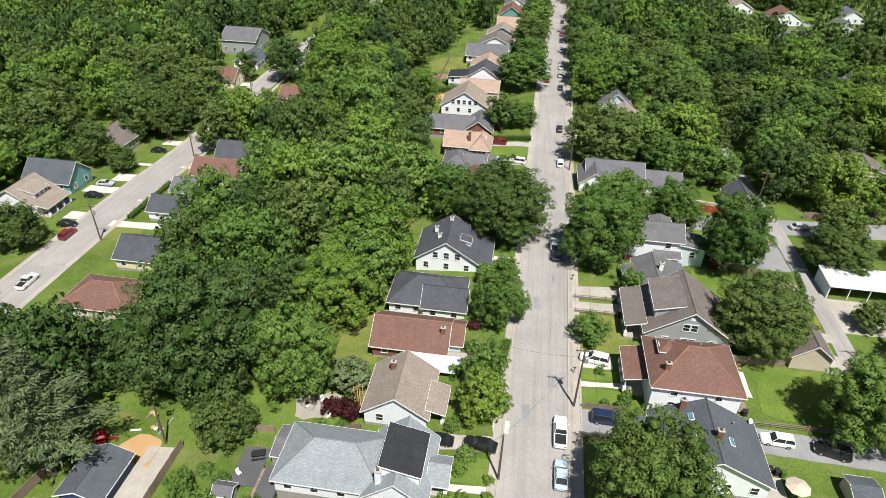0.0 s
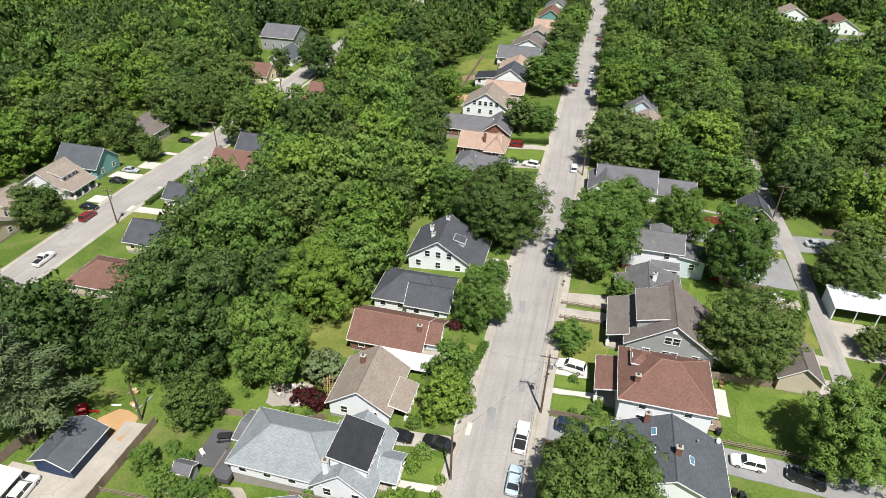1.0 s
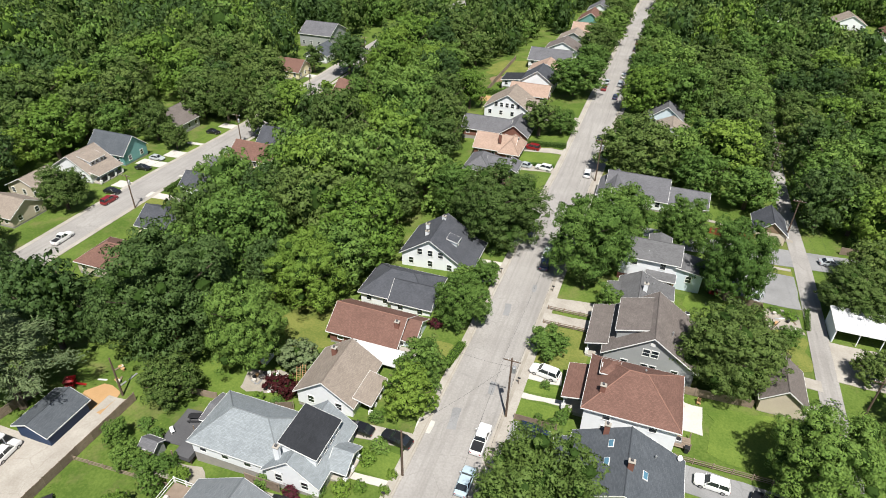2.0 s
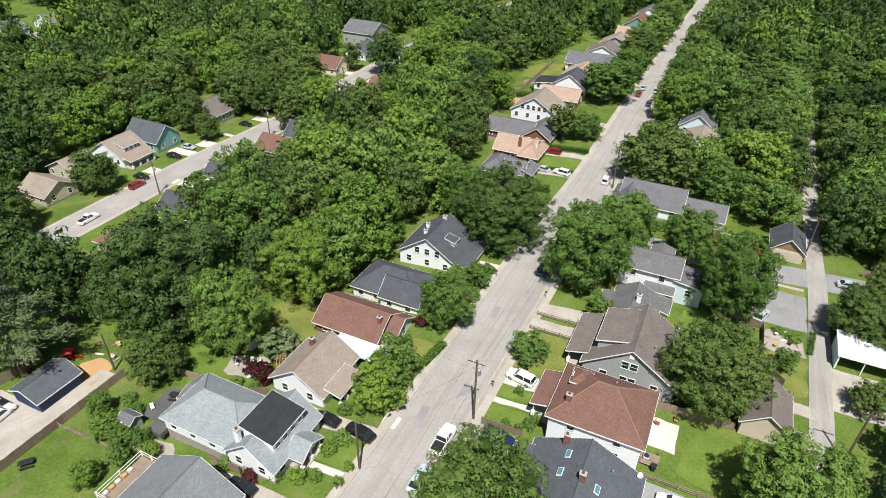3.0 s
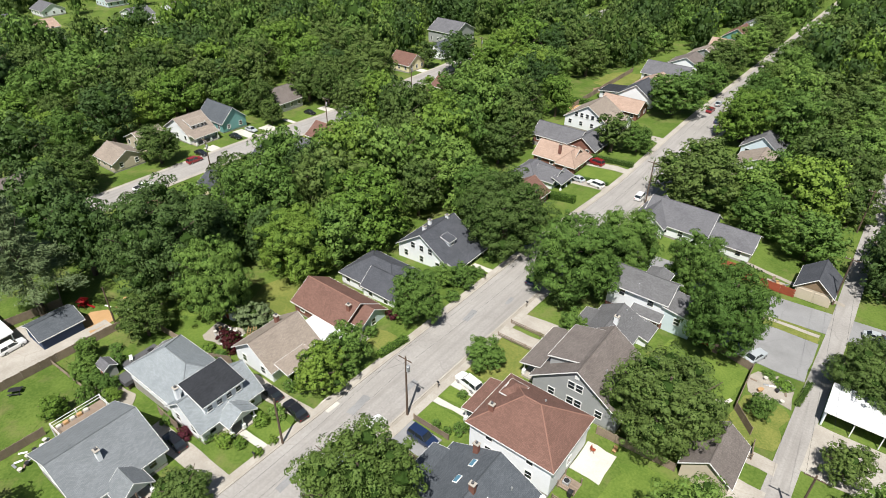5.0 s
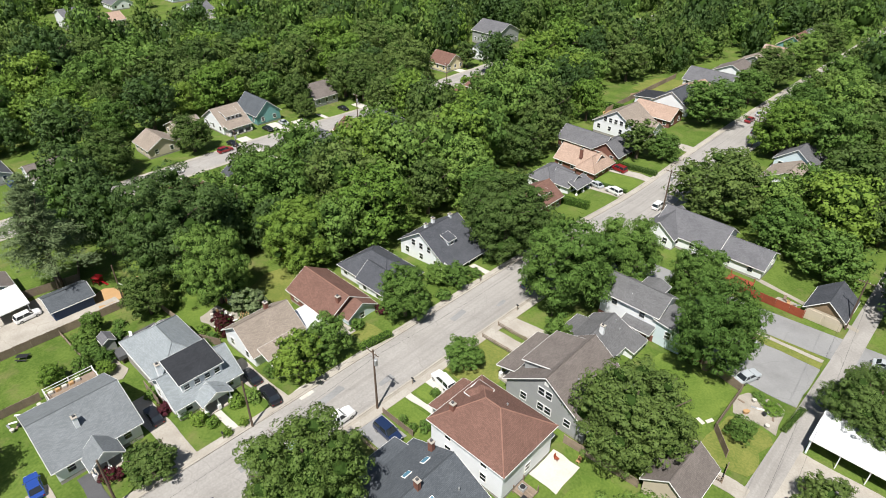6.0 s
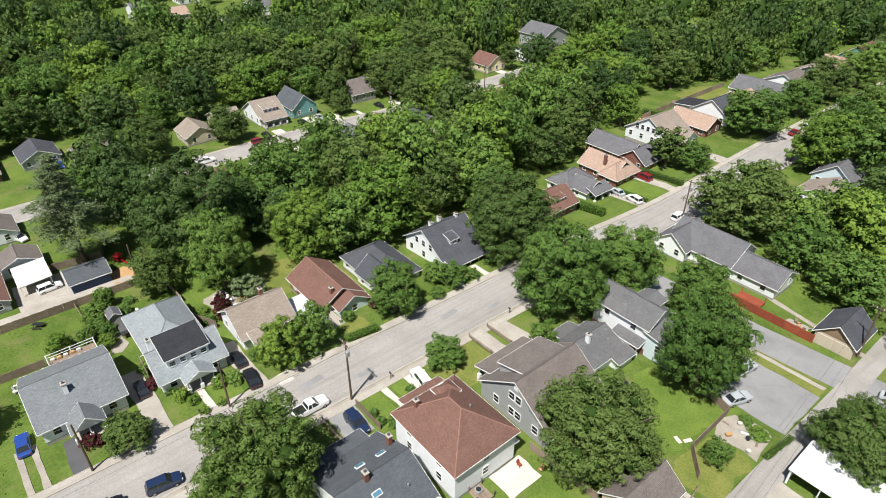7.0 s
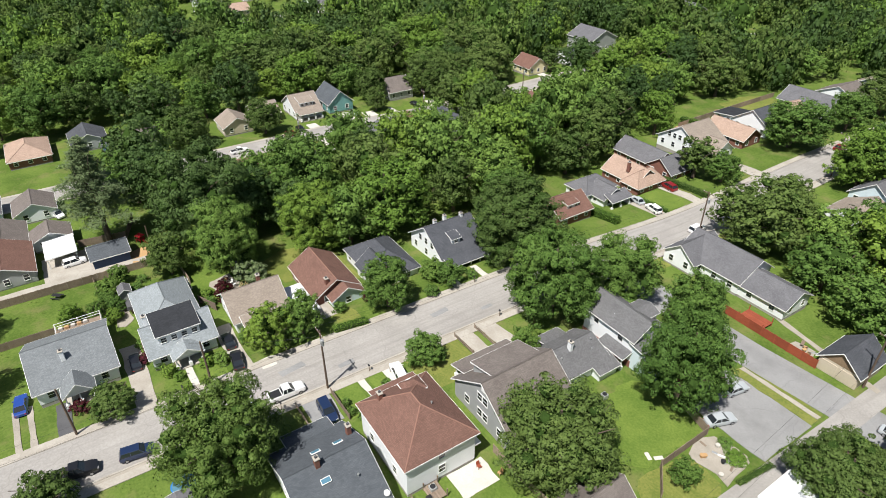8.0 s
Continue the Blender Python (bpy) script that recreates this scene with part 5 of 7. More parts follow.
for b, e, r, ax, wl, rf, l in (
    ((-126.0, -112.0, 27.1, 37.1), 2.6, 5.0, "hip", BRICK, R_ORANGE, "brick ranch house with an orange brown roof"), ((-124.9, -114.9, 42.5, 51.5), 2.7, 5.0, "x", GREYSIDING, R_DARK, "grey house with a charcoal roof"), ((-89.2, -79.7, 16.6, 24.6), 2.7, 5.0, "x", PALEBLUE, R_SLATE, "pale blue cottage with a grey roof"),
    ((-83.7, -75.7, 27.2, 35.2), 2.7, 4.8, "x", WHITE, R_TAUPE, "white cottage with a taupe roof"), ((-71.0, -61.0, 21.0, 29.0), 2.7, 4.6, "x", BEIGE, R_TAUPE, "beige house with a low taupe roof"), ((-65.3, -59.8, 29.8, 36.8), 2.6, 4.2, "x", WHITE, R_TAUPE, "white outbuilding with a taupe roof"),
    ((-60, -48, 20, 29.5), 2.7, 4.8, "x", GREYSIDING, R_BROWN, "grey house under a reddish brown roof"), ((-115.4, -106.0, 54.0, 63.6), 2.7, 4.8, "y", WHITE, R_TAUPE, "small white house with a taupe roof"), ((-111.5, -102.6, 81, 89.4), 2.8, 5.2, "x", BEIGE, R_TAN, "beige bungalow with a tan gable roof"),
    ((-115, -103.5, 114.4, 122.6), 3.4, 7.0, "x", TEAL, R_BLUE, "teal gabled house under a slate blue roof"), ((-117, -107, 92.4, 99.6), 2.8, 5.2, "y", BEIGE, R_TAN, "beige house with tan roof behind a tree"),
    ((-116, -105, 137, 146), 3.2, 6.4, "y", GREYSIDING, R_TAUPE, "grey house with a steep taupe roof"), ((-107, -97.5, 191, 200), 3.0, 6.0, "x", CREAM, R_BROWN, "cream house with a red brown roof"), ((-120.2, -106.2, 230.8, 244.8), 5.2, 8.6, "x", GREYSIDING, R_SLATE, "large grey house with a slate roof"),
    ((-106.6, -97.6, 211.6, 221.6), 3.0, 5.8, "y", WHITE, R_BLUE, "white house with blue grey roof"), ((-77.4, -66.9, 135.5, 143.5), 3.0, 6.0, "x", WHITE, R_DARK, "white gable house with charcoal roof"), ((-78.4, -66.4, 124.3, 132.8), 2.9, 5.6, "x", CREAM, R_BROWN, "cream bungalow with a brown roof"), ((-78.7, -70.2, 115.5, 122.0), 2.6, 4.6, "x", BEIGE, R_SLATE, "low house with a grey roof"),
    ((-78.7, -70.2, 105.9, 112.4), 2.6, 4.8, "x", WHITE, R_DARK, "white house with a charcoal roof"), ((-74.6, -64.6, 87.3, 95.7), 2.8, 5.4, "x", CREAM, R_DARK, "yellow cottage with dark roof"), ((-75.6, -63.6, 72.7, 81.3), 2.8, 5.2, "hip", BEIGE, R_BROWN, "house with a brown hip roof"), ((-64.4, -57.4, 62.4, 68.4), 2.5, 4.0, "x", BEIGE, R_TAN, "small back yard cottage"),
    ((-76.6, -62.6, 178.2, 187.2), 2.8, 5.2, "x", BRICK, R_BROWN, "brick house with a low brown roof"), ((-78.2, -70.2, 165.2, 172.2), 2.7, 4.8, "y", WHITE, R_BROWN, "white house with a red brown roof"), ((-132.7, -117.7, 302.8, 317.8), 5.4, 9.0, "x", GREYSIDING, R_SLATE, "large grey gabled house far off"), ((-172.1, -160.1, 265.4, 277.4), 3.2, 6.4, "y", WHITE, R_SLATE, "white house with grey roof far off"),
    ((-264.4, -250.4, 171.3, 181.3), 3.0, 5.6, "y", WHITE, R_SLATE, "white cottage on the distant street"), ((-281.6, -269.6, 117.4, 129.4), 6.0, 8.2, "y", WHITE, R_SLATE, "white two-storey house far off"), ((-306.6, -294.6, 148.2, 159.2), 3.0, 6.0, "x", WHITE, R_SLATE, "white house with grey roof far off"), ((-272.0, -260.0, 130.9, 140.9), 3.0, 5.6, "y", BEIGE, R_ORANGE, "house with a faded orange roof far off"),
    ((-302.8, -290.8, 178.9, 189.9), 3.0, 6.0, "y", PALEBLUE, R_SLATE, "pale blue house far off"), ((-258.6, -246.6, 189.5, 199.5), 3.0, 6.0, "y", WHITE, R_TAUPE, "white house far off beside the street"), ((71, 82, 300, 312), 3.0, 6.4, "y", BRICK, R_BROWN, "red brick house far off"), ((107, 120, 310, 323), 3.2, 6.8, "y", WHITE, R_BROWN, "white house with a brown roof far off"),
    ((98, 120, 272, 286), 4.0, 5.6, "x", GREYSIDING, R_SLATE, "large building with a low slate roof"), ((103, 116, 208, 222), 3.2, 6.2, "y", WHITE, R_SLATE, "white house with slate roof under the trees")):
    simple(b, e, r, ax, wl, rf, l)


t, *c = simple((-115, -103.4, 103.4, 111.6), 3.0, 6.6, "y", WHITE, R_TAN, "white bungalow with tan roof and wide front dormer")
dormer(t, c, (-107.6, -104.6, 105.4, 109.6), 3.4, 5.0, 6.0, "shed_e", WHITE, R_TAN, "e", 0.3, 3)
porch(t, rel(c, (-103.4, -101.0, 103.8, 111.2)), 0.5, 2.6, 3.2, "shed_e", R_TAN, n=4, side="e")
for x, y, rx, h in ((-99.5, 152.5, 6.0, 13.0), (-108, 158, 6.4, 14.0), (-100, 160.5, 6.2, 14.0), (-98.8, 128.5, 3.6, 8.0)):
    plant(NEAR[1], x, y, rx, h, x)

# ---- carports and sheds ----
def carport(b, base, h, label, roof=METALROOF, n=4):
    x0, x1, y0, y1 = b
    t = thing("carport", pose((x0 + x1) / 2, (y0 + y1) / 2, base), label, "carport")
    w, d = (x1 - x0) / 2, (y1 - y0) / 2
    roof_part(t, (-w, w, -d, d), h, h + 0.35, "shed_s", roof, 0.1)
    for i in range(n):
        u = -w + 0.2 + (2 * w - 0.4) * i / (n - 1)
        for v in (-d + 0.2, d - 0.2):
            box_part("post", (u - 0.07, u + 0.07, v - 0.07, v + 0.07, -0.5, h + 0.05), TRIM, t)
    for i in range(int(2 * w / 0.6)):
        u = -w + 0.3 + 0.6 * i
        raw("roof_rib", [(u - 0.03, -d - 0.1, h + 0.12), (u + 0.03, -d - 0.1, h + 0.12), (u, -d - 0.1, h + 0.17), (u - 0.03, d + 0.1, h + 0.47), (u + 0.03, d + 0.1, h + 0.47), (u, d + 0.1, h + 0.52)], [(0, 1, 2), (5, 4, 3), (0, 2, 5, 3), (2, 1, 4, 5)], roof, t)
    TAKEN.append((x0 - 2, x1 + 2, y0 - 2, y1 + 2))
    return t


t = carport((56.6, 74.0, 96.4, 102.4), 0.0, 2.6, "long white metal carport beside the alley", n=6)
box_part("back_wall", (-8.6, 8.6, 2.8, 2.95, -0.3, 2.9), WHITE, t)
box_part("end_wall", (-8.68, -8.54, -2.9, 2.8, -0.3, 2.6), PALEBLUE, t)
carport((-58.5, -51.0, 31.6, 37.0), gz(-55, 34), 2.5, "white flat carport over a concrete drive", n=3)


def shed(b, label, wall, roof, h=2.0):
    x0, x1, y0, y1 = b
    t = thing("shed", pose((x0 + x1) / 2, (y0 + y1) / 2, gz((x0 + x1) / 2, (y0 + y1) / 2)), label, "shed")
    l = ((x0 - x1) / 2, (x1 - x0) / 2, (y0 - y1) / 2, (y1 - y0) / 2)
    wall_part(t, l, -0.5, h, h + 0.6, "x", wall)
    roof_part(t, l, h, h + 0.6, "x", roof, 0.2)
    door_part(t, "s", l, (x1 - x0) / 2, 0.05, REDWOOD, 0.9, 1.8)
    return t


shed((-29.4, -26.6, 61.6, 63.8), "small white garden shed with an orange door", WHITE, R_DARK)
shed((-32.6, -30.4, 41.6, 43.4), "small grey shed behind the house", GREYSIDING, R_SLATE)
shed((44.0, 47.2, 52.0, 55.4), "low shed under a blue metal roof", BEIGE, R_BLUE, 1.8)
shed((-27.4, -24.0, 47.6, 52.4), "dark roofed rear shed beside the house", GREYSIDING, R_SLATE, 2.4)

# ---- kerbs, walks and drives ----
for side, l in ((-1, "west"), (1, "east")):
    ribbon("kerb", [(x + side * 4.4, y) for x, y in main_line], 0.13, 0.2, CONCRETE, "grey concrete kerb along the street", "kerb", thick=0.3)
    ribbon("pavement", [(x + side * (5.6 if side > 0 else 5.2), y) for x, y in main_line], 0.6 if side > 0 else 0.5, 0.13, CONCRETE, "narrow weathered concrete footpath beside the kerb", "pavement")
    ribbon("verge", [(x + side * 4.8, y) for x, y in main_line], 0.36, 0.12, GRAVEL, "thin gritty verge between kerb and footpath", "verge")
for x in (-94.4, -85.2):
    ribbon("pavement", [(x, 20), (x + 0.2, 120), (x + 1.0, 225)], 0.55, 0.10, CONCRETE, "concrete footpath beside the street", "pavement")

for x0, x1, y0, y1, mat, l, cat, turn in (
    (11.6, 17.2, 71.0, 74.0, PALE, "pale concrete parking pad", "drive", 4), (11.6, 19.2, 67.2, 68.2, PALE, "pale concrete front walk", "path", 4), (11.4, 19.6, 84.8, 87.4, CONCRETE, "concrete drive between low fences", "drive", 4), (11.4, 20.6, 88.9, 92.2, CONCRETE, "wide concrete drive", "drive", 6),
    (32.9, 37.0, 69.0, 74.2, PALE, "white concrete back patio", "patio", 0), (39.4, 53.2, 103.8, 114.6, LOT, "grey asphalt parking lot", "parking lot", 0), (41.0, 53.0, 116.4, 117.2, CONCRETE, "concrete footpath between grass strips", "pavement", 0.5), (46.8, 53.0, 96.8, 102.2, GRAVEL, "bare gritty patch with rubble", "bare ground", 0),
    (-12.5, 1.4, 52.8, 55.4, CONCRETE, "concrete drive between two houses", "drive", 0), (0.2, 2.4, 56.2, 58.6, PALE, "pale concrete drive apron", "drive", 0), (-16.0, 1.2, 39.0, 41.8, CONCRETE, "brown concrete drive beside the house", "drive", 0), (-4.6, 1.2, 46.6, 47.6, PALE, "concrete front walk", "path", 0),
    (-7.2, 0.8, 29.4, 31.2, TAR, "dark paved front walk", "path", 0), (-9.5, 0.6, 24.2, 25.0, GRAVEL, "gravel wheel strip of a drive", "drive", 2), (-9.5, 0.6, 26.0, 26.8, GRAVEL, "gravel wheel strip of a drive", "drive", 2), (11.6, 17.6, 58.4, 62.4, LOT, "grey asphalt front drive beside a hedge", "drive", 0),
    (34.4, 52.8, 58.6, 62.8, LOT, "grey asphalt back drive with parked cars", "drive", -2), (-49.8, -43.4, 45.6, 50.2, SAND, "orange sand patch beside the garage", "sand", -4), (-46.0, -42.0, 20.0, 49.0, CONCRETE, "pale concrete alley drive along the fence", "drive", 0), (-56.0, -45.5, 30.4, 39.4, CONCRETE, "pale concrete yard before the garage", "drive", 0),
    (-32.4, -28.7, 44.4, 50.4, TAR, "dark grey painted terrace behind the house", "terrace", 0), (-34.6, -22.0, 39.6, 42.2, GRAVEL, "gravel path behind the house", "path", 0), (-28.5, -21.5, 56.4, 60.8, GRAVEL, "gravel garden bed with ornaments", "garden bed", 10), (56.2, 67.0, 86.6, 96.2, CONCRETE, "pale concrete apron before the carport", "apron", 0), (46.6, 53.8, 83.6, 86.0, CONCRETE, "worn concrete apron", "drive", 0), (49.8, 53.6, 76.0, 80.5, CONCRETE, "concrete apron of the garage", "drive", 0),
    (-3.0, 1.4, 97.8, 99.0, PALE, "pale concrete front walk", "path", 0), (-3.6, 1.2, 91.8, 93.2, PALE, "concrete drive beside a tree", "drive", 0), (-8.0, 3.0, 144.0, 146.8, CONCRETE, "concrete drive with parked cars", "drive", 0), (-9, 3.0, 155.8, 158.4, CONCRETE, "concrete drive beside a hedge", "drive", 0), (-7, 3.6, 176.6, 180.0, CONCRETE, "concrete drive", "drive", 0),
    (-102.5, -93.9, 116.6, 119.8, PALE, "pale concrete drive", "drive", 0), (-99.5, -93.9, 123.4, 127.4, PALE, "pale concrete drive", "drive", 0), (-98.5, -93.9, 104.2, 107.2, PALE, "pale concrete drive", "drive", 0), (-99.5, -93.9, 133.0, 134.4, PALE, "pale concrete path", "path", 0), (-99.5, -93.9, 147.0, 150.0, PALE, "pale concrete drive", "drive", 0),
    (-86.6, -74.6, 102.3, 104.7, PALE, "pale concrete drive", "drive", 0), (-86.6, -74.6, 113.8, 114.8, PALE, "concrete path", "path", 0), (-86.5, -75.5, 133.2, 134.4, PALE, "concrete path", "path", 0), (-99.5, -93.9, 195.0, 198.0, PALE, "pale concrete drive", "drive", 0), (-8.5, -4, 68.6, 71.4, CONCRETE, "concrete drive below the carport", "drive", 0),
    (36.5, 55.0, 130.8, 131.8, GRAVEL, "worn sandy path across the lawn", "path", -12), (41.6, 45.6, 127.6, 130.4, GRAVEL, "stone paved fire pit circle", "patio", 10), (-33.0, -18.0, 208.0, 214.0, SOIL, "bare brown garden soil", "garden bed", 5), (-31, -23, 188.5, 193, SAND, "bare sandy back yard", "bare ground", 0)):
    TAKEN.append((x0 - 1, x1 + 1, y0 - 1, y1 + 1))
    patch("path" if cat == "path" else "paving", x0, x1, y0, y1, 0.09, mat, l, cat, turn, ragged=0.12 if mat in (PALE, CONCRETE, TAR, LOT) else 0.6)
for x0, x1, y0, y1, mat, l, rg in (
    (11.9, 20.0, 75.0, 84.2, DRYGRASS, "yellowish dry front lawn", 0.3), (12.2, 18.4, 63.0, 66.8, LUSH, "mown green front lawn", 0.2), (12.2, 18.0, 68.6, 70.8, LUSH, "mown green front lawn", 0.2), (-38.0, -22.0, 52.6, 61.0, LUSH, "deep green back lawn", 0.8), (-24.0, -12.0, 78.0, 80.0, DRYGRASS, "pale green strip of lawn", 0.4), (-30.0, -19.0, 66.0, 78.0, DRYGRASS, "yellow-green back lawn", 1.2),
    (-4.2, 0.2, 70.2, 74.0, DRYGRASS, "front lawn behind a hedge", 0.3), (-4.6, 0.6, 47.8, 52.0, LUSH, "small green front lawn", 0.3), (34.0, 46.0, 88.6, 102.0, LUSH, "bright green back lawn", 1.0), (38.0, 49.0, 64.8, 75.6, LUSH, "green back lawn", 0.6), (-8.0, 1.6, 147.4, 155.2, LUSH, "bright mown front lawn", 0.4), (-40.0, -29.0, 24.0, 38.0, GRASS, "rough green back yard", 0.8),
    (46.8, 52.8, 87.0, 96.6, DRYGRASS, "dry grass beside the alley", 0.6), (41.0, 53.0, 117.3, 118.0, DRYGRASS, "narrow strip of grass", 0.1), (41.0, 53.0, 114.7, 116.3, DRYGRASS, "narrow strip of grass", 0.2), (-99.0, -94.1, 98.0, 103.6, LUSH, "mown front lawn", 0.3), (-99.0, -94.1, 127.6, 132.6, LUSH, "mown front lawn", 0.3), (-99.0, -94.1, 134.8, 146.4, LUSH, "mown front lawn", 0.3),
    (-85.5, -77.5, 120.0, 137.0, DRYGRASS, "dry front lawn", 0.3), (-85.5, -77.5, 97.0, 105.0, DRYGRASS, "dry front lawn", 0.4), (-36.0, -18.0, 216.0, 234.0, DRYGRASS, "pale back lawn", 1.0), (12.2, 16.4, 126.0, 150.0, DRYGRASS, "dry roadside lawn", 0.4)):
    patch("lawn", x0, x1, y0, y1, 0.05, mat, l, "lawn", ragged=rg)
for x, y, w in ((4.0, 58.0, 1.2), (7.6, 66.0, 0.8), (5.0, 84.0, 1.0), (8.2, 92.0, 0.7), (6.0, 44.0, 0.9)):
    patch("road_patch", x, x + w, y, y + w * 3.2, 0.085, LOT, "darker repair patch in the street surface", "road patch", 4, ragged=0.15)


# ---- fences ----
def fence(pts, h, mat, label, board=0.14, gap=0.02, low=False):
    """Posts with panels of upright boards, each panel a piece of its own."""
    t = thing("fence", pose(pts[0][0], pts[0][1], gz(*pts[0])), label, "fence", "fences")
    ox, oy, oz = pts[0][0], pts[0][1], gz(*pts[0])
    for (ax, ay), (bx, by) in zip(pts, pts[1:]):
        l = math.hypot(bx - ax, by - ay)
        n = max(1, round(l / 2.4))
        ang = math.degrees(math.atan2(by - ay, bx - ax))
        for i in range(n + 1):
            x, y = ax + (bx - ax) * i / n, ay + (by - ay) * i / n
            z = gz(x, y)
            p = box_part("post", (-0.06, 0.06, -0.06, 0.06, -0.4, h + 0.08), mat, t, bevel=0.01)
            p.matrix_basis = pose(x - ox, y - oy, z - oz, 0, 0, ang)
            if i == n:
                continue
            x2, y2 = ax + (bx - ax) * (i + 1) / n, ay + (by - ay) * (i + 1) / n
            s = l / n
            tilt = math.degrees(math.atan2(gz(x2, y2) - z, s))
            bm = bmesh.new()
            r = random.Random(round(x * 31 + y * 17))
            if low:
                for zz in (0.25, 0.55, 0.85):
                    add_box(bm, 0.06, s - 0.06, -0.03, 0.03, h * zz - 0.05, h * zz + 0.05)
                    rail = part("rail", bm, mat, t)
                    rail.matrix_basis = pose(x - ox, y - oy, z - oz) @ pose(0, 0, 0, 0, -tilt, ang)
                    bm = bmesh.new()
                bm.free()
                continue
            else:
                k = max(2, round((s - 0.12) / (board + gap)))
                rows, d = [], (s - 0.12) / k
                for q in range(k):
                    top, off = h + r.uniform(-0.06, 0.03), r.uniform(-0.008, 0.008)
                    for uu, yy in ((0.06 + q * d, 0.0), (0.06 + q * d + 0.02, -0.03 + off), (0.06 + (q + 1) * d - 0.02, -0.03 + off)):
                        rows.append([bm.verts.new(w) for w in ((uu, yy, 0.04), (uu, yy, top), (uu, 0.03, top), (uu, 0.03, 0.04))])
                for a, b in zip(rows, rows[1:]):
                    for q in range(4):
                        bm.faces.new((a[q], a[(q + 1) % 4], b[(q + 1) % 4], b[q]))
                bm.faces.new(rows[0])
                bm.faces.new(rows[-1][::-1])
                bmesh.ops.recalc_face_normals(bm, faces=bm.faces)
            p = part("panel", bm, mat, t)
            p.matrix_basis = pose(x - ox, y - oy, z - oz) @ pose(0, 0, 0, 0, -tilt, ang)
    return t


fence([(-41.4, 20), (-41.3, 34), (-41.0, 49.4)], 1.6, WOOD, "weathered grey board fence along the alley drive")
fence([(-37.0, 52.9), (-29.4, 53.2)], 1.4, WOOD, "weathered board fence behind a garden")
fence([(33.2, 76.0), (43.6, 76.6)], 1.5, WOOD, "weathered board fence between back yards")
fence([(33.4, 63.6), (50.0, 63.8)], 1.1, WOOD, "pale rail fence between yard and drive", low=True)
fence([(39.2, 103.2), (46.4, 101.4), (46.6, 92.0), (49.6, 88.6)], 1.5, WOOD, "grey board fence round the back lawn")
fence([(31.0, 126.5), (47.0, 126.3)], 1.7, REDWOOD, "red-stained board fence beside the cross street")
fence([(12.0, 84.3), (19.4, 84.5)], 0.9, WOOD, "low dark rail fence beside a drive", low=True)
fence([(12.0, 88.2), (20.0, 88.4)], 0.9, WOOD, "low dark rail fence between drives", low=True)
fence([(-27.0, 22.0), (-26.8, 31.0)], 1.5, WOOD, "leaning board fence beside a junk pile")
fence([(-26.0, 38.6), (-41.0, 38.2)], 1.0, WOOD, "low wire and post fence between yards", low=True)
fence([(-57.5, 37.5), (-56.0, 46.5), (-64, 49)], 1.7, WOOD, "brown board fence behind the garage")
fence([(-17.0, 42.4), (-12.0, 42.2)], 1.7, WOOD, "board gate fence between two houses")
fence([(-22.0, 53.0), (-17.6, 54.8)], 1.6, WOOD, "short board fence behind the house")
fence([(63.0, 127.5), (72.0, 128.0)], 1.7, WOOD, "brown board fence across the alley")
fence([(12.2, 57.6), (19.0, 57.8)], 1.0, WOOD, "low rail fence beside the drive", low=True)
fence([(18.2, 62.9), (12.4, 62.8)], 1.1, WOOD, "dark board fence beside a front garden")
fence([(50.4, 87.0), (50.8, 84.4), (47.5, 84.2)], 1.2, WOOD, "small rail enclosure beside the alley", low=True)
fence([(-30, 190), (-30, 236)], 1.6, WOOD, "distant board fence behind back yards")


# ---- hedges and shrubs ----
def hedge(ax, ay, bx, by, w, h, mat, label):
    """A clipped hedge: a rounded inner body in a painted shade colour, covered with small blades."""
    l = math.hypot(bx - ax, by - ay)
    g = np.random.default_rng(abs(round(ax * 3 + ay)))
    t = thing("hedge", pose(ax, ay, gz(ax, ay), 0, math.degrees(-math.atan2(gz(bx, by) - gz(ax, ay), l)), math.degrees(math.atan2(by - ay, bx - ax))), label, "hedge", "hedges")
    bm = bmesh.new()
    add_box(bm, 0.1, l - 0.1, -w / 2 + 0.08, w / 2 - 0.08, -0.2, h - 0.08, 0.15)
    part("inner_growth", bm, INNERSHADE, t)
    n = int((l * w + 2 * h * l) * 42)
    p = np.stack([g.uniform(0, l, n), g.uniform(-w / 2, w / 2, n), g.uniform(0.05, h, n)], axis=1)
    f = g.integers(0, 5, n)
    p[f < 2, 2] = h + 0.05 * g.standard_normal((f < 2).sum())
    p[f == 2, 1], p[f == 3, 1] = -w / 2, w / 2
    p[f == 4, 0] = np.where(g.random((f == 4).sum()) < 0.5, 0, l)
    p += 0.06 * g.standard_normal((n, 3))
    nrm = g.standard_normal((n, 3)) + np.array([0, 0, 0.8])
    nrm /= np.linalg.norm(nrm, axis=1)[:, None]
    u = np.cross(nrm, g.standard_normal((n, 3)))
    u /= np.linalg.norm(u, axis=1)[:, None]
    v = np.cross(nrm, u)
    s = 0.2 * g.uniform(0.6, 1.3, (n, 1))
    q = np.stack([p - u * s / 2, p - v * s / 3, p + u * s / 2, p + v * s / 3], axis=1).reshape(-1, 3)
    me = bpy.data.meshes.new("foliage")
    me.from_pydata(q.tolist(), [], np.arange(4 * n).reshape(-1, 4).tolist())
    me.materials.append(mat)
    o = new("foliage", me)
    o.parent = t
    return t


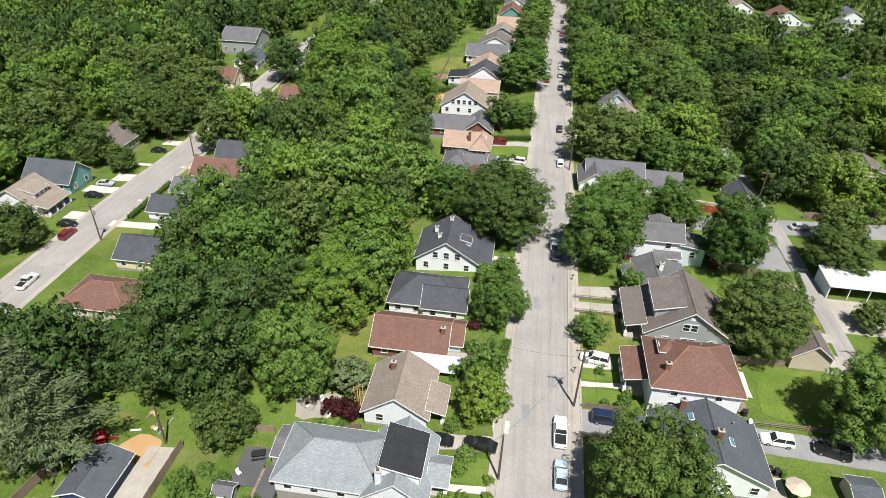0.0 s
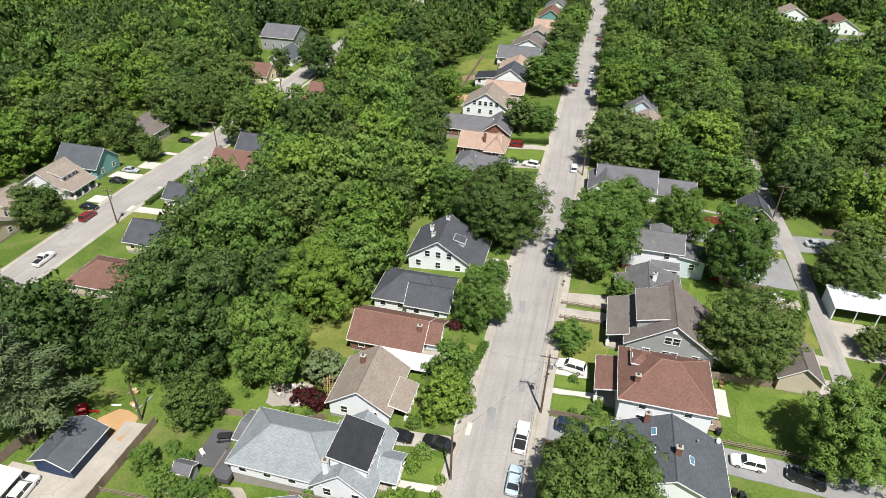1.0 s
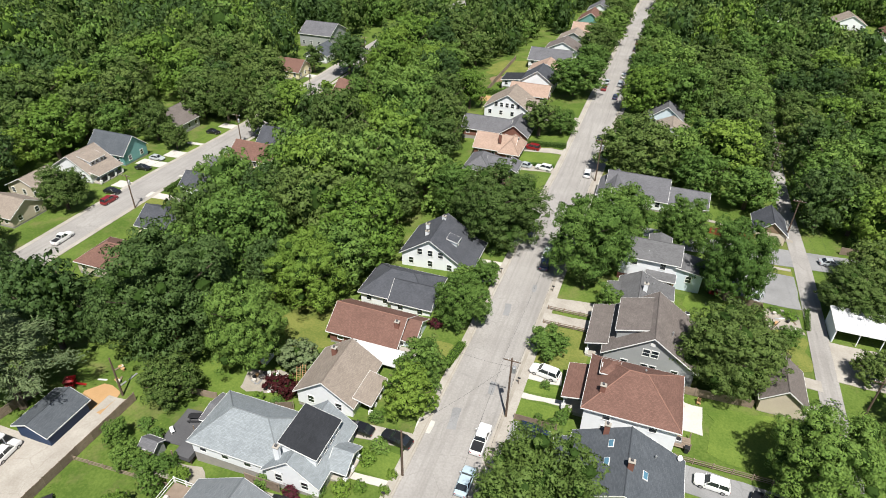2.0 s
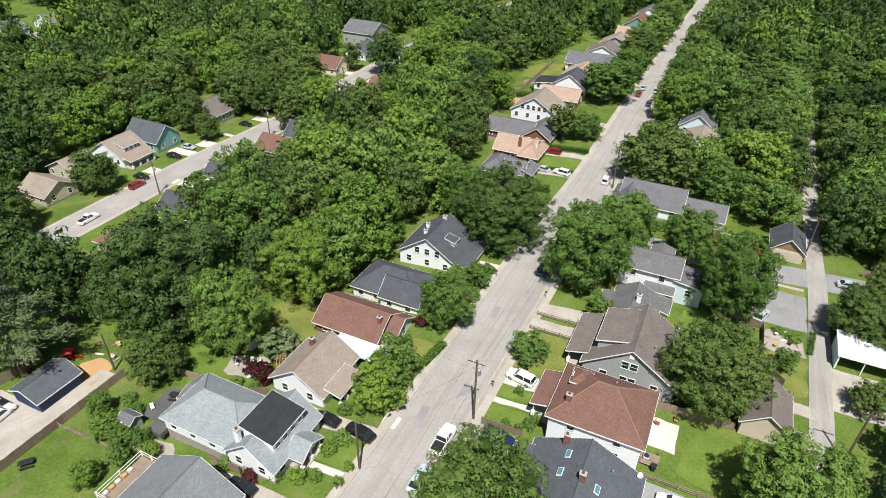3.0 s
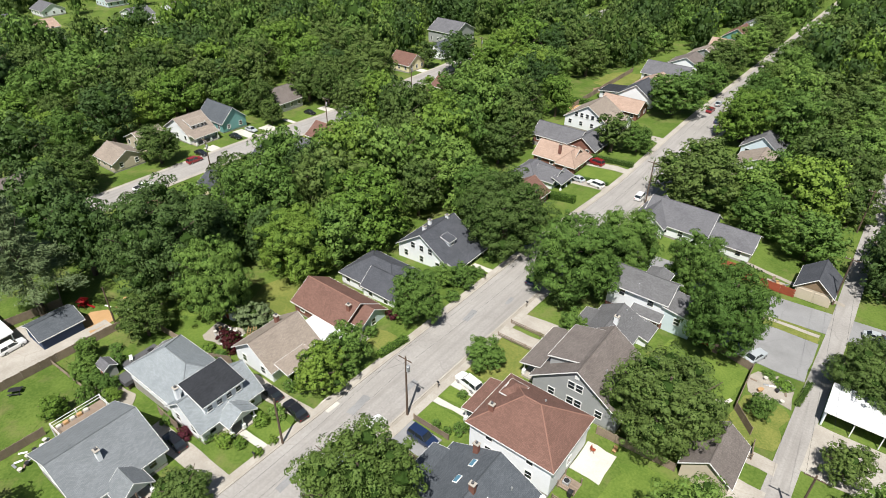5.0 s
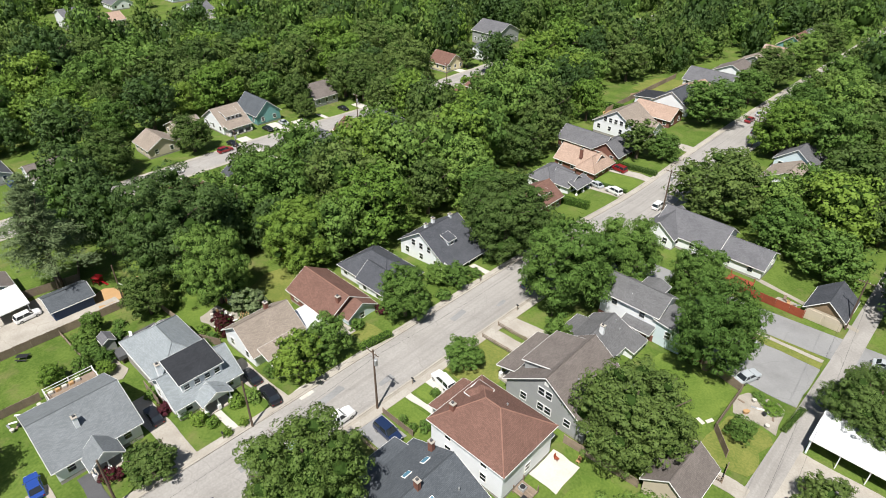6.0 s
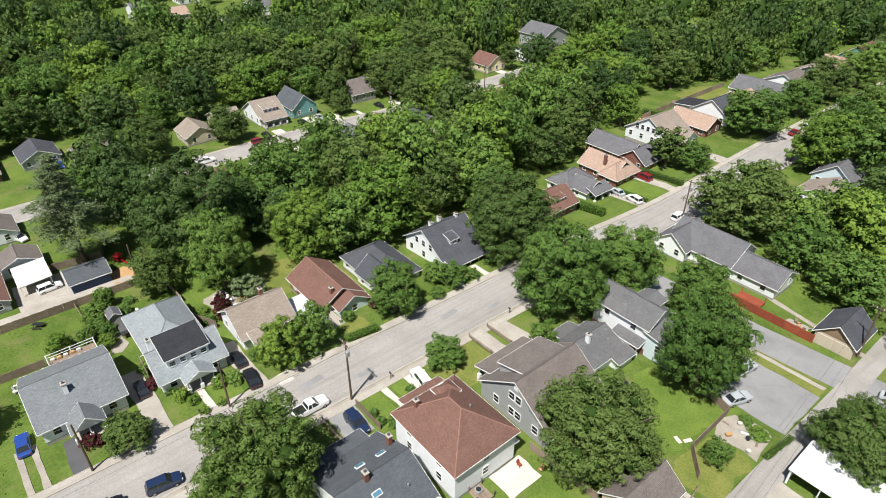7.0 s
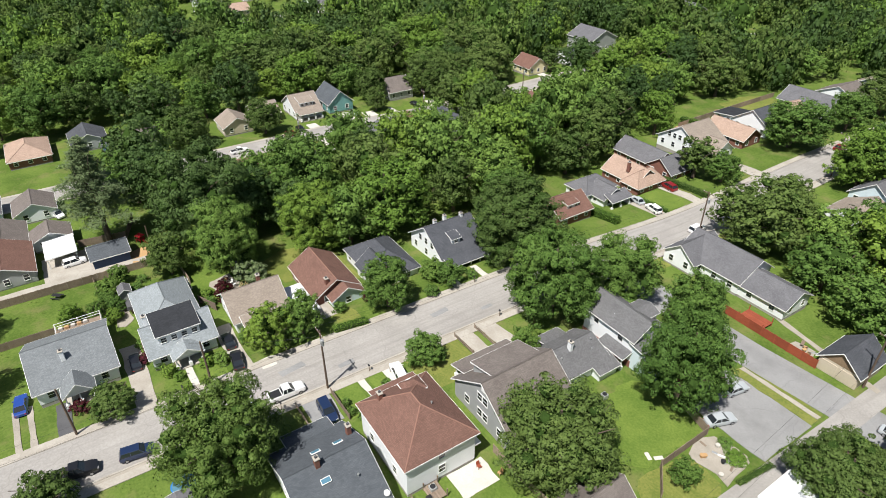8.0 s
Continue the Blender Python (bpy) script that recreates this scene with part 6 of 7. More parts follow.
hedge(0.3, 68.8, 1.1, 74.4, 1.3, 1.1, LEAFLIME, "clipped lime green hedge beside the street")
hedge(-9.5, 159.6, 2.6, 160.0, 1.2, 1.3, LEAFDEEP, "long dark clipped hedge beside a drive")
hedge(-7.0, 147.2, 1.8, 147.2, 1.0, 0.9, LEAF, "low clipped hedge between lawns")
hedge(-9.0, 133.0, 0.0, 134.0, 1.8, 1.6, LEAFLIME, "bright green hedge beside the brick bungalow")
hedge(24.0, 127.6, 29.5, 128.0, 1.4, 1.8, LEAF, "row of tall green shrubs against the house")
hedge(65.0, 131.0, 76.0, 131.6, 2.6, 1.8, LEAF, "overgrown hedge beyond the board fence")
hedge(-83.4, 105.8, -83.6, 114.6, 1.2, 1.0, LEAFDEEP, "dark clipped hedge beside the street")
hedge(-83.4, 116.4, -83.6, 123.6, 1.2, 1.0, LEAFDEEP, "dark clipped hedge beside the street")
hedge(-33.0, 195.0, -22.0, 196.0, 1.8, 1.6, LEAF, "hedge between back yards")
hedge(54.0, 104.0, 53.4, 98.0, 0.8, 0.5, LEAFDEEP, "weeds along the edge of the lot")
for k, x, y, rx, h in (
    (PLUM, -19.8, 57.2, 2.0, 3.2), (PLUM, -22.2, 57.6, 1.9, 2.8), (SHRUB, -20.0, 54.4, 1.4, 1.5), (LIMESHRUB, -23.6, 54.8, 1.3, 1.2), (LIMESHRUB, -4.6, 44.6, 1.4, 1.8), (LIMESHRUB, -3.6, 49.6, 1.3, 1.7), (SHRUB, -2.8, 51.8, 1.5, 1.8), (LIMESHRUB, 0.4, 46.0, 0.8, 1.1), (LIMESHRUB, 0.4, 48.4, 0.8, 1.1), (LIMESHRUB, -2.6, 45.4, 1.0, 1.3),
    (SHRUB, -7.4, 43.6, 1.2, 1.4), (SHRUB, -14.6, 42.3, 1.3, 1.6), (PLUM, -10.4, 42.4, 1.5, 1.6), (SHRUB, -5.4, 56.2, 1.2, 1.9), (LIMESHRUB, -4.6, 58.0, 0.9, 1.0), (SHRUB, -6.2, 66.4, 1.4, 1.8), (SHRUB, -4.4, 72.0, 1.4, 2.0), (PLUM, -4.6, 77.4, 1.3, 1.5), (SMALL[2], -0.6, 36.4, 3.5, 4.6), (SHRUB, -3.6, 34.6, 1.5, 1.5),
    (PLUM, -4.0, 32.6, 1.7, 1.6), (SHRUB, -27.2, 37.4, 1.6, 3.6), (SMALL[1], -29.2, 33.6, 2.2, 3.6), (SMALL[0], -29.6, 39.6, 2.0, 3.4), (SMALL[0], -27.4, 40.6, 1.7, 3.0), (SMALL[0], -33.4, 40.0, 2.2, 3.8), (SHRUB, -33.0, 44.6, 1.5, 1.4), (SMALL[1], -25.0, 39.8, 1.6, 2.6), (SHRUB, -36.0, 46.0, 1.4, 1.0), (SMALL[0], -37.4, 42.5, 1.9, 4.2),
    (SHRUB, 15.2, 70.2, 0.9, 1.1), (SHRUB, 18.6, 65.0, 1.2, 1.2), (LIMESHRUB, 19.0, 66.4, 0.9, 1.0), (SHRUB, 17.4, 63.6, 0.8, 1.3), (SHRUB, 15.6, 63.6, 0.8, 1.2), (SMALL[0], 49.6, 92.6, 2.0, 4.0), (LIMESHRUB, 51.0, 101.0, 1.6, 0.9), (SHRUB, 48.8, 102.0, 1.2, 0.8), (SHRUB, 26.4, 128.0, 1.0, 2.2), (CONE, 16.6, 96.6, 1.8, 5.2),
    (SHRUB, 0.0, 96.2, 1.4, 1.5), (SHRUB, -2.4, 95.6, 1.2, 1.2), (SHRUB, -1.6, 101.4, 1.3, 1.3), (SHRUB, 0.6, 87.2, 1.6, 2.0), (SMALL[0], -3.6, 90.0, 2.4, 4.0), (SHRUB, -24.4, 199, 1.6, 1.4), (SHRUB, -27, 204, 1.6, 1.4), (SHRUB, -21.0, 223, 1.8, 1.6), (LIMESHRUB, -84.4, 187, 2.4, 2.4)):
    plant(k, x, y, rx, h, x * 2.3, group="garden shrubs")


# ---- yard things ----
def air_conditioner(x, y):
    t = thing("air_conditioner", pose(x, y, gz(x, y) + 0.1), "grey outdoor air conditioning unit on a pad", "air conditioner")
    box_part("case", (-0.42, 0.42, -0.42, 0.42, 0, 0.85), STEEL, t, bevel=0.04)
    bm = bmesh.new()
    add_rod(bm, (0, 0, 0.85), (0, 0, 0.89), 0.34, n=20)
    part("fan_grille", bm, BLACKMETAL, t)


for x, y in ((33.8, 66.4), (34.4, 94.6), (35.3, 91.4)):
    air_conditioner(x, y)


def bin_thing(x, y, mat, label):
    t = thing("wheelie_bin", pose(x, y, gz(x, y) + 0.05), label, "bin", "household bins")
    bm = bmesh.new()
    vs = add_box(bm, -0.28, 0.28, -0.32, 0.32, 0.08, 0.98, 0.03)
    for v in bm.verts:
        k = 0.8 + 0.2 * v.co.z
        v.co.x, v.co.y = v.co.x * k, v.co.y * k
    part("tub", bm, mat, t)
    box_part("lid", (-0.31, 0.31, -0.36, 0.34, 0.98, 1.06), mat, t)
    for s in (-1, 1):
        bm = bmesh.new()
        add_rod(bm, (s * 0.2, 0.3, 0.12), (s * 0.28, 0.3, 0.12), 0.12, n=12)
        part("wheel", bm, RUBBER, t)


for x, y in ((34.9, 65.2), (35.6, 55.8), (36.4, 55.6), (-25.8, 40.8), (19.3, 84.0)):
    bin_thing(x, y, BLACKMETAL, "black wheeled rubbish bin beside the house")
bin_thing(37.1, 55.4, LEAFDEEP, "green wheeled recycling bin beside the house")


def picnic_table(x, y, turn):
    t = thing("picnic_table", pose(x, y, gz(x, y) + 0.05, 0, 0, turn), "dark picnic table with benches on the terrace", "table")
    box_part("tabletop", (-0.9, 0.9, -0.38, 0.38, 0.70, 0.75), BLACKMETAL, t)
    for s in (-1, 1):
        box_part("bench", (-0.9, 0.9, s * 0.7 - 0.13, s * 0.7 + 0.13, 0.42, 0.46), BLACKMETAL, t)
        bm = bmesh.new()
        add_rod(bm, (s * 0.65, -0.75, 0), (s * 0.65, 0.3, 0.72), 0.04, n=6)
        add_rod(bm, (s * 0.65, 0.75, 0), (s * 0.65, -0.3, 0.72), 0.04, n=6)
        part("leg_frame", bm, BLACKMETAL, t)


picnic_table(-30.0, 49.0, 20)
picnic_table(-39.0, 32.0, 50)


def play_set(x, y):
    t = thing("play_set", pose(x, y, gz(x, y), 0, 0, 30) @ Matrix.Scale(0.75, 4), "red plastic children's play set on the grass", "play set")
    for u, v in ((-0.8, -0.8), (0.8, -0.8), (-0.8, 0.8), (0.8, 0.8)):
        box_part("post", (u - 0.06, u + 0.06, v - 0.06, v + 0.06, 0, 2.1), REDPLASTIC, t)
    box_part("deck", (-0.9, 0.9, -0.9, 0.9, 0.95, 1.05), REDPLASTIC, t)
    roof_part(t, (-0.9, 0.9, -0.9, 0.9), 2.1, 2.8, "hip", REDPLASTIC, 0.15, thick=0.05, trim=False, name="canopy")
    bm = bmesh.new()
    add_box(bm, 0.9, 3.0, -0.25, 0.25, -0.03, 0.03, m=pose(0, 0, 0))
    s = part("slide", bm, REDPLASTIC, t)
    s.matrix_basis = pose(0, 0, 1.4, 0, 24, 0)


play_set(-52.4, 48.6)


def junk(x, y, w, d, n, seed, label):
    """A loose heap of pale boards, pots and boxes, each lying on the ground."""
    r = random.Random(seed)
    for i in range(n):
        px, py = x + r.uniform(-w, w), y + r.uniform(-d, d)
        t = thing("scrap_board" if i % 2 else "garden_pot", pose(px, py, gz(px, py) + 0.1, r.uniform(-6, 6), 0, r.uniform(0, 180)), label if i % 2 else "terracotta or pale garden pot on the ground", "scrap" if i % 2 else "pot", "yard clutter")
        if i % 2:
            box_part("board", (-r.uniform(0.3, 0.9), r.uniform(0.3, 0.9), -0.15, 0.15, 0, 0.08), r.choice((TRIM, WOOD, STEEL)), t)
        else:
            bm = bmesh.new()
            add_rod(bm, (0, 0, 0), (0, 0, 0.45), 0.18, 0.27, 12)
            add_rod(bm, (0, 0, 0.42), (0, 0, 0.5), 0.31, n=12)
            part("pot_body", bm, r.choice((SAND, PALE, BLACKMETAL)), t)


junk(-23.6, 28.6, 2.2, 3.0, 26, 3, "pale scrap board in a back yard pile")
junk(49.8, 99.4, 2.6, 2.2, 12, 4, "pale scrap board on bare soil")
junk(-24.6, 58.6, 2.6, 1.6, 12, 5, "pale board in the garden bed")
junk(-60.0, 76.0, 2.4, 3.0, 12, 6, "pale thing in the back yard")
junk(-46.5, 52.6, 3.0, 1.6, 10, 8, "pale rubble at the yard's edge")
junk(44.0, 128.9, 1.2, 1.0, 8, 9, "stone seat about the fire pit")
for x, y, a in ((44.6, 92.1, 160), (45.5, 93.0, 65)):
    t = thing("lawn_mat", pose(x, y, gz(x, y) + 0.07, 0, 0, a), "white board lying on the green lawn", "board")
    box_part("sheet", (-0.6, 0.6, -0.28, 0.28, 0, 0.05), PALE, t)


def terrace(b, base, h, label):
    """The roof terrace behind the broad house: deck, white rails and planters."""
    x0, x1, y0, y1 = b
    t = thing("terrace", pose((x0 + x1) / 2, (y0 + y1) / 2, base), label, "terrace")
    w, d = (x1 - x0) / 2, (y1 - y0) / 2
    box_part("deck", (-w, w, -d, d, h - 0.2, h), WOOD, t)
    for u, v in ((-w, -d), (-w, 0), (-w, d), (w, d), (w, -d), (0, d)):
        box_part("post", (u - 0.08, u + 0.08, v - 0.08, v + 0.08, -0.5, h + 1.0), TRIM, t)
    for q in ((-w, -w + 0.06, -d, d), (-w, w, d - 0.06, d), (-w, w, -d, -d + 0.06)):
        for z in (0.45, 0.95):
            box_part("rail", (*q, h + z - 0.05, h + z + 0.05), TRIM, t)
    for i in range(5):
        box_part("planter", (-w + 0.3, -w + 0.8, -d + 0.4 + i * 0.9, -d + 1.0 + i * 0.9, h, h + 0.4), SAND if i % 2 else PALE, t)


terrace((-23.6, -20.2, 31.4, 38.0), -1.4, 2.4, "raised rear deck with white rails and planters")


def wooden_deck(b, h, mat, label):
    x0, x1, y0, y1 = b
    t = thing("deck", pose((x0 + x1) / 2, (y0 + y1) / 2, gz((x0 + x1) / 2, (y0 + y1) / 2)), label, "deck")
    n = int((y1 - y0) / 0.2)
    for i in range(n):
        v = -(y1 - y0) / 2 + 0.2 * i
        box_part("plank", (-(x1 - x0) / 2, (x1 - x0) / 2, v, v + 0.185, h - 0.05, h), mat, t, bevel=0)
    for u in (-1, 1):
        for v in (-1, 1):
            box_part("post", (u * ((x1 - x0) / 2 - 0.1) - 0.07, u * ((x1 - x0) / 2 - 0.1) + 0.07, v * ((y1 - y0) / 2 - 0.1) - 0.07, v * ((y1 - y0) / 2 - 0.1) + 0.07, -0.4, h + 0.9), mat, t)


wooden_deck((33.0, 37.4, 127.4, 130.4), 0.6, REDWOOD, "red-brown wooden deck behind the ranch house")
wooden_deck((-28.5, -25.4, 42.4, 47.0), 0.6, WOOD, "grey wooden rear deck with rails")
wooden_deck((33.0, 35.4, 65.4, 67.6), 0.5, WOOD, "small wooden rear porch deck")
t = thing("parasol", pose(37.6, 52.6, gz(38, 51)), "pale cream garden parasol beside the house", "parasol")
bm = bmesh.new()
add_rod(bm, (0, 0, 0), (0, 0, 2.4), 0.04)
part("pole", bm, STEEL, t)
bm = bmesh.new()
add_rod(bm, (0, 0, 2.0), (0, 0, 2.6), 1.5, 0.03, 8)
part("canopy", bm, BEIGE, t)


# ---- things east of the street in the foreground ----
for k, x, y, rx, h in ((SMALL[2], 12.0, 27.6, 3.8, 6.4), (SHRUB, 14.0, 30.0, 1.4, 1.6)):
    plant(k, x, y, rx, h, 1.0)
shed((19.6, 24.0, 37.6, 43.0), "low grey-roofed outbuilding beside the street", WHITE, R_SLATE, 2.4)
t = thing("paddling_pool", pose(16.8, 41.4, 0.05), "round bright blue paddling pool on the grass", "pool")
bm = bmesh.new()
add_rod(bm, (0, 0, 0), (0, 0, 0.6), 1.5, 1.55, 24)
part("pool_wall", bm, BLUETARP, t)
bm = bmesh.new()
add_rod(bm, (0, 0, 0.6), (0, 0, 0.62), 1.4, n=24)
part("water_surface", bm, SKYPANE, t)

# single trees of the woods: place, crown radius, height of the top, kind
for x, y, rx, top, k in (
    (-36, 111, 8.4, 16.5, 2), (-30, 120, 7.4, 14.5, 0), (-52, 110, 7.2, 11.0, 0), (-44, 97, 7.0, 13.0, 1), (-54, 140, 8.2, 14.5, 1), (-39, 142, 7.8, 12.0, 0), (-28, 145, 6.6, 8.0, 1), (-43, 155, 8.4, 16.0, 2), (-34, 165, 7.6, 13.5, 1), (-53, 167, 7.6, 13.5, 0), (-30, 155, 6.6, 10.5, 1),
    (-42, 127, 7.6, 12.5, 1), (-57, 124, 7.0, 10.5, 2), (-61, 101, 7.2, 12.0, 0), (-80.5, 147, 7.6, 8.5, 1), (-81, 156, 7.0, 8.0, 0), (-98, 168, 7.8, 7.5, 1), (-104, 180, 7.6, 7.0, 0), (-107, 151, 8.2, 8.5, 1), (-135, 138, 8.4, 5.5, 4), (-147, 130, 8.6, 10.5, 1), (-121, 91, 8.4, 11.5, 4), (-148, 162, 8.6, 9.5, 0),
    (-83, 202, 8.0, 10.5, 4), (-134, 112, 8.2, 9.0, 1), (-184, 108, 9.2, 6.5, 0), (-118, 182, 8.4, 10.5, 1), (-55, 211, 8.2, 9.0, 0), (-42, 223, 8.2, 10.5, 1), (-104, 69, 7.6, 3.5, 0), (-116, 66, 8.6, 11.0, 4), (-174, 82, 10.0, 18.0, 4), (-222, 134, 9.0, 6.0, 1), (-152, 142, 8.2, 10.5, 4), (-160, 180, 8.4, 7.5, 1), (-128, 188, 8.6, 9.5, 0),
    (-242, 118, 10.0, 6.5, 1), (-36, 259, 8.2, 8.5, 0), (-61, 55, 7.4, 14.0, 4), (-43, 70, 7.0, 12.0, 4), (-55, 61, 6.0, 9.0, 4), (-54, 74, 6.6, 10.0, 0), (-57, 87, 6.8, 11.5, 1),
    (19.5, 190, 8.0, 13.5, 3), (30, 190, 7.8, 16.5, 2), (42, 236, 8.2, 12.0, 1), (41.5, 172, 8.4, 15.0, 1), (36, 147, 6.8, 9.0, 0), (46, 142, 6.8, 8.8, 0), (60, 138, 6.8, 13.0, 4), (42, 157, 8.6, 14.0, 3), (42.5, 213, 8.2, 13.5, 1), (25.5, 217, 8.2, 16.0, 0), (65, 231, 8.4, 14.0, 1), (62, 166, 7.2, 15.0, 4), (93, 203, 8.4, 10.0, 4), (79, 156, 7.6, 12.5, 1), (66, 137, 6.0, 10.5, 0), (65, 115, 6.0, 9.5, 1),
    (31, 155, 6.4, 10.5, 0), (35, 163, 6.4, 11.5, 0), (47, 186, 7.6, 12.5, 0), (36, 202, 7.8, 13.5, 1), (48, 200, 7.4, 12.0, 0), (31, 228, 7.8, 12.5, 1), (47, 222, 7.6, 12.0, 0), (17.5, 166, 4.6, 8.5, 1), (61, 150, 6.8, 11.0, 0), (60.5, 196, 6.4, 11.0, 1), (60.5, 212, 6.4, 11.5, 4), (61, 228, 6.6, 11.0, 0), (61, 246, 6.8, 12.0, 1), (49.5, 176, 5.2, 10.0, 1), (49.5, 211, 5.6, 11.0, 0), (49, 232, 5.8, 11.0, 1), (49, 250, 6.0, 11.5, 0), (60.5, 181, 6.8, 11.5, 1), (74, 170, 7.6, 11.5, 0), (70, 196, 7.8, 11.0, 4), (22, 234, 7.4, 12.0, 0), (50, 162, 5.6, 9.0, 1)):
    plant(MID[k], x, y, rx, top - gz(x, y), x * 1.3 + y, group="woodland trees")
for b, rf in (((128, 139, 296, 307), R_SLATE), ((92, 104, 330, 341), R_TAN), ((140, 152, 322, 333), R_SLATE), ((60, 71, 332, 343), R_TAUPE)):
    simple(b, 3.0, 6.2, "y", WHITE, rf, "white house far off beyond the woods")
ribbon("road_far_east", [(60, 322), (100, 318), (160, 312)], 3.6, 0.07, LOT, "distant grey street past the woods", "road")


def tufts(n, seed, x0, x1, y0, y1, blade, mat):
    """Rough grass: small clumps of upright blades over the open yards, as one mesh."""
    g = np.random.default_rng(seed)
    pts = []
    while len(pts) < n:
        x, y = g.uniform(x0, x1), g.uniform(y0, y1)
        if abs(x - street_x(y)) < 6.4 or abs(x - 54.8) < 2.2 or abs(y - 120.5) < 4.5 and x > 0 or any(a - 0.2 < x < b + 0.2 and c - 0.2 < y < d + 0.2 for a, b, c, d in HARD):
            continue
        pts.append((x, y, gz(x, y)))
    p = np.repeat(np.array(pts), 3, axis=0)
    m = len(p)
    a = g.uniform(0, 6.3, m)
    u = np.stack([np.cos(a), np.sin(a), np.zeros(m)], axis=1)
    s = blade * g.uniform(0.5, 1.4, (m, 1))
    lean = 0.5 * s * np.stack([g.standard_normal(m) * 0.6, g.standard_normal(m) * 0.6, np.ones(m)], axis=1)
    q = np.stack([p - u * s * 0.5, p + u * s * 0.5, p + u * s * 0.35 + lean, p - u * s * 0.35 + lean], axis=1).reshape(-1, 3)
    me = bpy.data.meshes.new("grass_tufts")
    me.from_pydata(q.tolist(), [], np.arange(4 * m).reshape(-1, 4).tolist())
    me.materials.append(mat)
    return tagged(new("grass_tufts", me), "rough tufts of green grass over the yards", "grass", "", "stuff")


for x, y, rx, h, k in ((0.2, 221, 6.2, 11, 0), (-0.6, 240, 7.4, 13.5, 1), (1.0, 262, 7.4, 14, 0), (1.2, 284, 7.4, 14, 1), (18.4, 206, 6.8, 14.5, 0), (18.6, 221, 7.0, 15, 4), (19.4, 239, 7.0, 15.5, 0), (20.0, 257, 7.0, 16, 1), (20.6, 276, 7.0, 15, 0), (21.0, 297, 7.2, 15, 1), (0.6, 304, 6.0, 12, 0), (-22, 118, 7.4, 15, 3), (-13, 114.5, 6.4, 13, 0)):
    plant(NEAR[k], x, y, rx, h, y)


def ladder(x, y):
    t = thing("ladder", pose(x, y, gz(x, y) + 0.1, -38, 0, 20), "new pine ladder leaning in the garden", "ladder")
    for s in (-0.25, 0.25):
        box_part("rail", (s - 0.04, s + 0.04, -0.03, 0.03, 0, 3.2), SAND, t)
    for i in range(9):
        box_part("rung", (-0.22, 0.22, -0.02, 0.02, 0.3 + 0.33 * i, 0.35 + 0.33 * i), SAND, t)


ladder(-19.2, 58.6)
ladder(-18.6, 59.2)


def garden_chair(x, y, turn, mat, label):
    t = thing("garden_chair", pose(x, y, gz(x, y) + 0.09, 0, 0, turn), label, "chair", "garden chairs")
    box_part("seat", (-0.25, 0.25, -0.25, 0.25, 0.38, 0.43), mat, t)
    k = box_part("backrest", (-0.25, 0.25, -0.03, 0.03, 0, 0.55), mat, t)
    k.matrix_basis = pose(0, 0.25, 0.42, -14)
    for u in (-0.21, 0.21):
        for v in (-0.21, 0.21):
            box_part("leg", (u - 0.03, u + 0.03, v - 0.03, v + 0.03, 0, 0.38), mat, t)


for x, y, a, m, l in ((-24.6, 59.4, 30, TRIM, "white plastic garden chair on gravel"), (-23.6, 59.8, -40, TRIM, "white plastic garden chair on gravel"), (-24.0, 58.4, 170, TRIM, "white plastic garden chair on gravel"), (34.2, 73.0, 90, REDWOOD, "wooden chair on the white patio"), (36.4, 74.6, 0, SAND, "yellow wooden bench seat beside the patio"), (43.0, 129.6, 20, WOOD, "wooden chair about the fire pit"), (44.8, 128.4, 200, WOOD, "wooden chair about the fire pit"), (-31.4, 46.0, 60, TRIM, "white chair on the dark terrace")):
    garden_chair(x, y, a, m, l)


def post_box(x, y):
    t = thing("post_box", pose(x, y, gz(x, y) + 0.1), "small black letter box on a post at the kerb", "letter box", "letter boxes")
    box_part("post", (-0.05, 0.05, -0.05, 0.05, -0.3, 1.05), WOOD, t)
    box_part("box", (-0.22, 0.22, -0.1, 0.1, 1.05, 1.28), BLACKMETAL, t, bevel=0.04)


for x, y in ((11.4, 69.4), (11.3, 55.8), (0.9, 60.6), (0.6, 45.2), (1.4, 80.4), (11.8, 93.4), (1.8, 95.4), (0.2, 36.0)):
    post_box(x, y)
HARD = TAKEN[:]
tufts(7000, 5, -48, 53, 20, 142, 0.15, LUSH)


# ---- woods ----
OPEN = [(-88, -74, 46, 66), (-104, -93, 44, 66), (-125, -58, 8, 50), (-12, 3, 136, 160), (-40, -18, 66, 76), (-30, -20, 84, 90), (-50, -30, 44, 54), (-62, -42, 25, 50), (-45, -8, 18, 42), (12, 48, 0, 74), (34, 53, 88, 118), (36, 56, 122, 142), (58, 75, 82, 98), (-36, -16, 194, 238), (-8, 16, 0, 100), (12, 22, 66, 100), (11, 17, 124, 150),
    (-22, 0, 108, 112), (-86.5, -75.5, 67.3, 89.3), (-86.9, -68.9, 91.8, 147.8), (-86.7, -71.7, 176, 190), (-86.5, -75.5, 205.9, 217.9), (-104.4, -93.4, 91.3, 100.3), (-100.2, -93.2, 106.7, 144.7), (-98.2, -93.2, 170.1, 192.1), (-106.5, -93.5, 78.9, 88.9), (-63.5, -55.5, 70.1, 82.1), (-278.1, -250.1, 172.7, 207.7), (-287.7, -262.7, 114.9, 154.9), (86, 120, 285, 320), (100, 118, 205, 225), (-35, -20, 58, 66), (-86.5, -56.5, 13.4, 43.4), (-129.0, -109.0, 26.8, 50.8), (-14, -6, 112, 122), (-30, -18, 150, 158)]


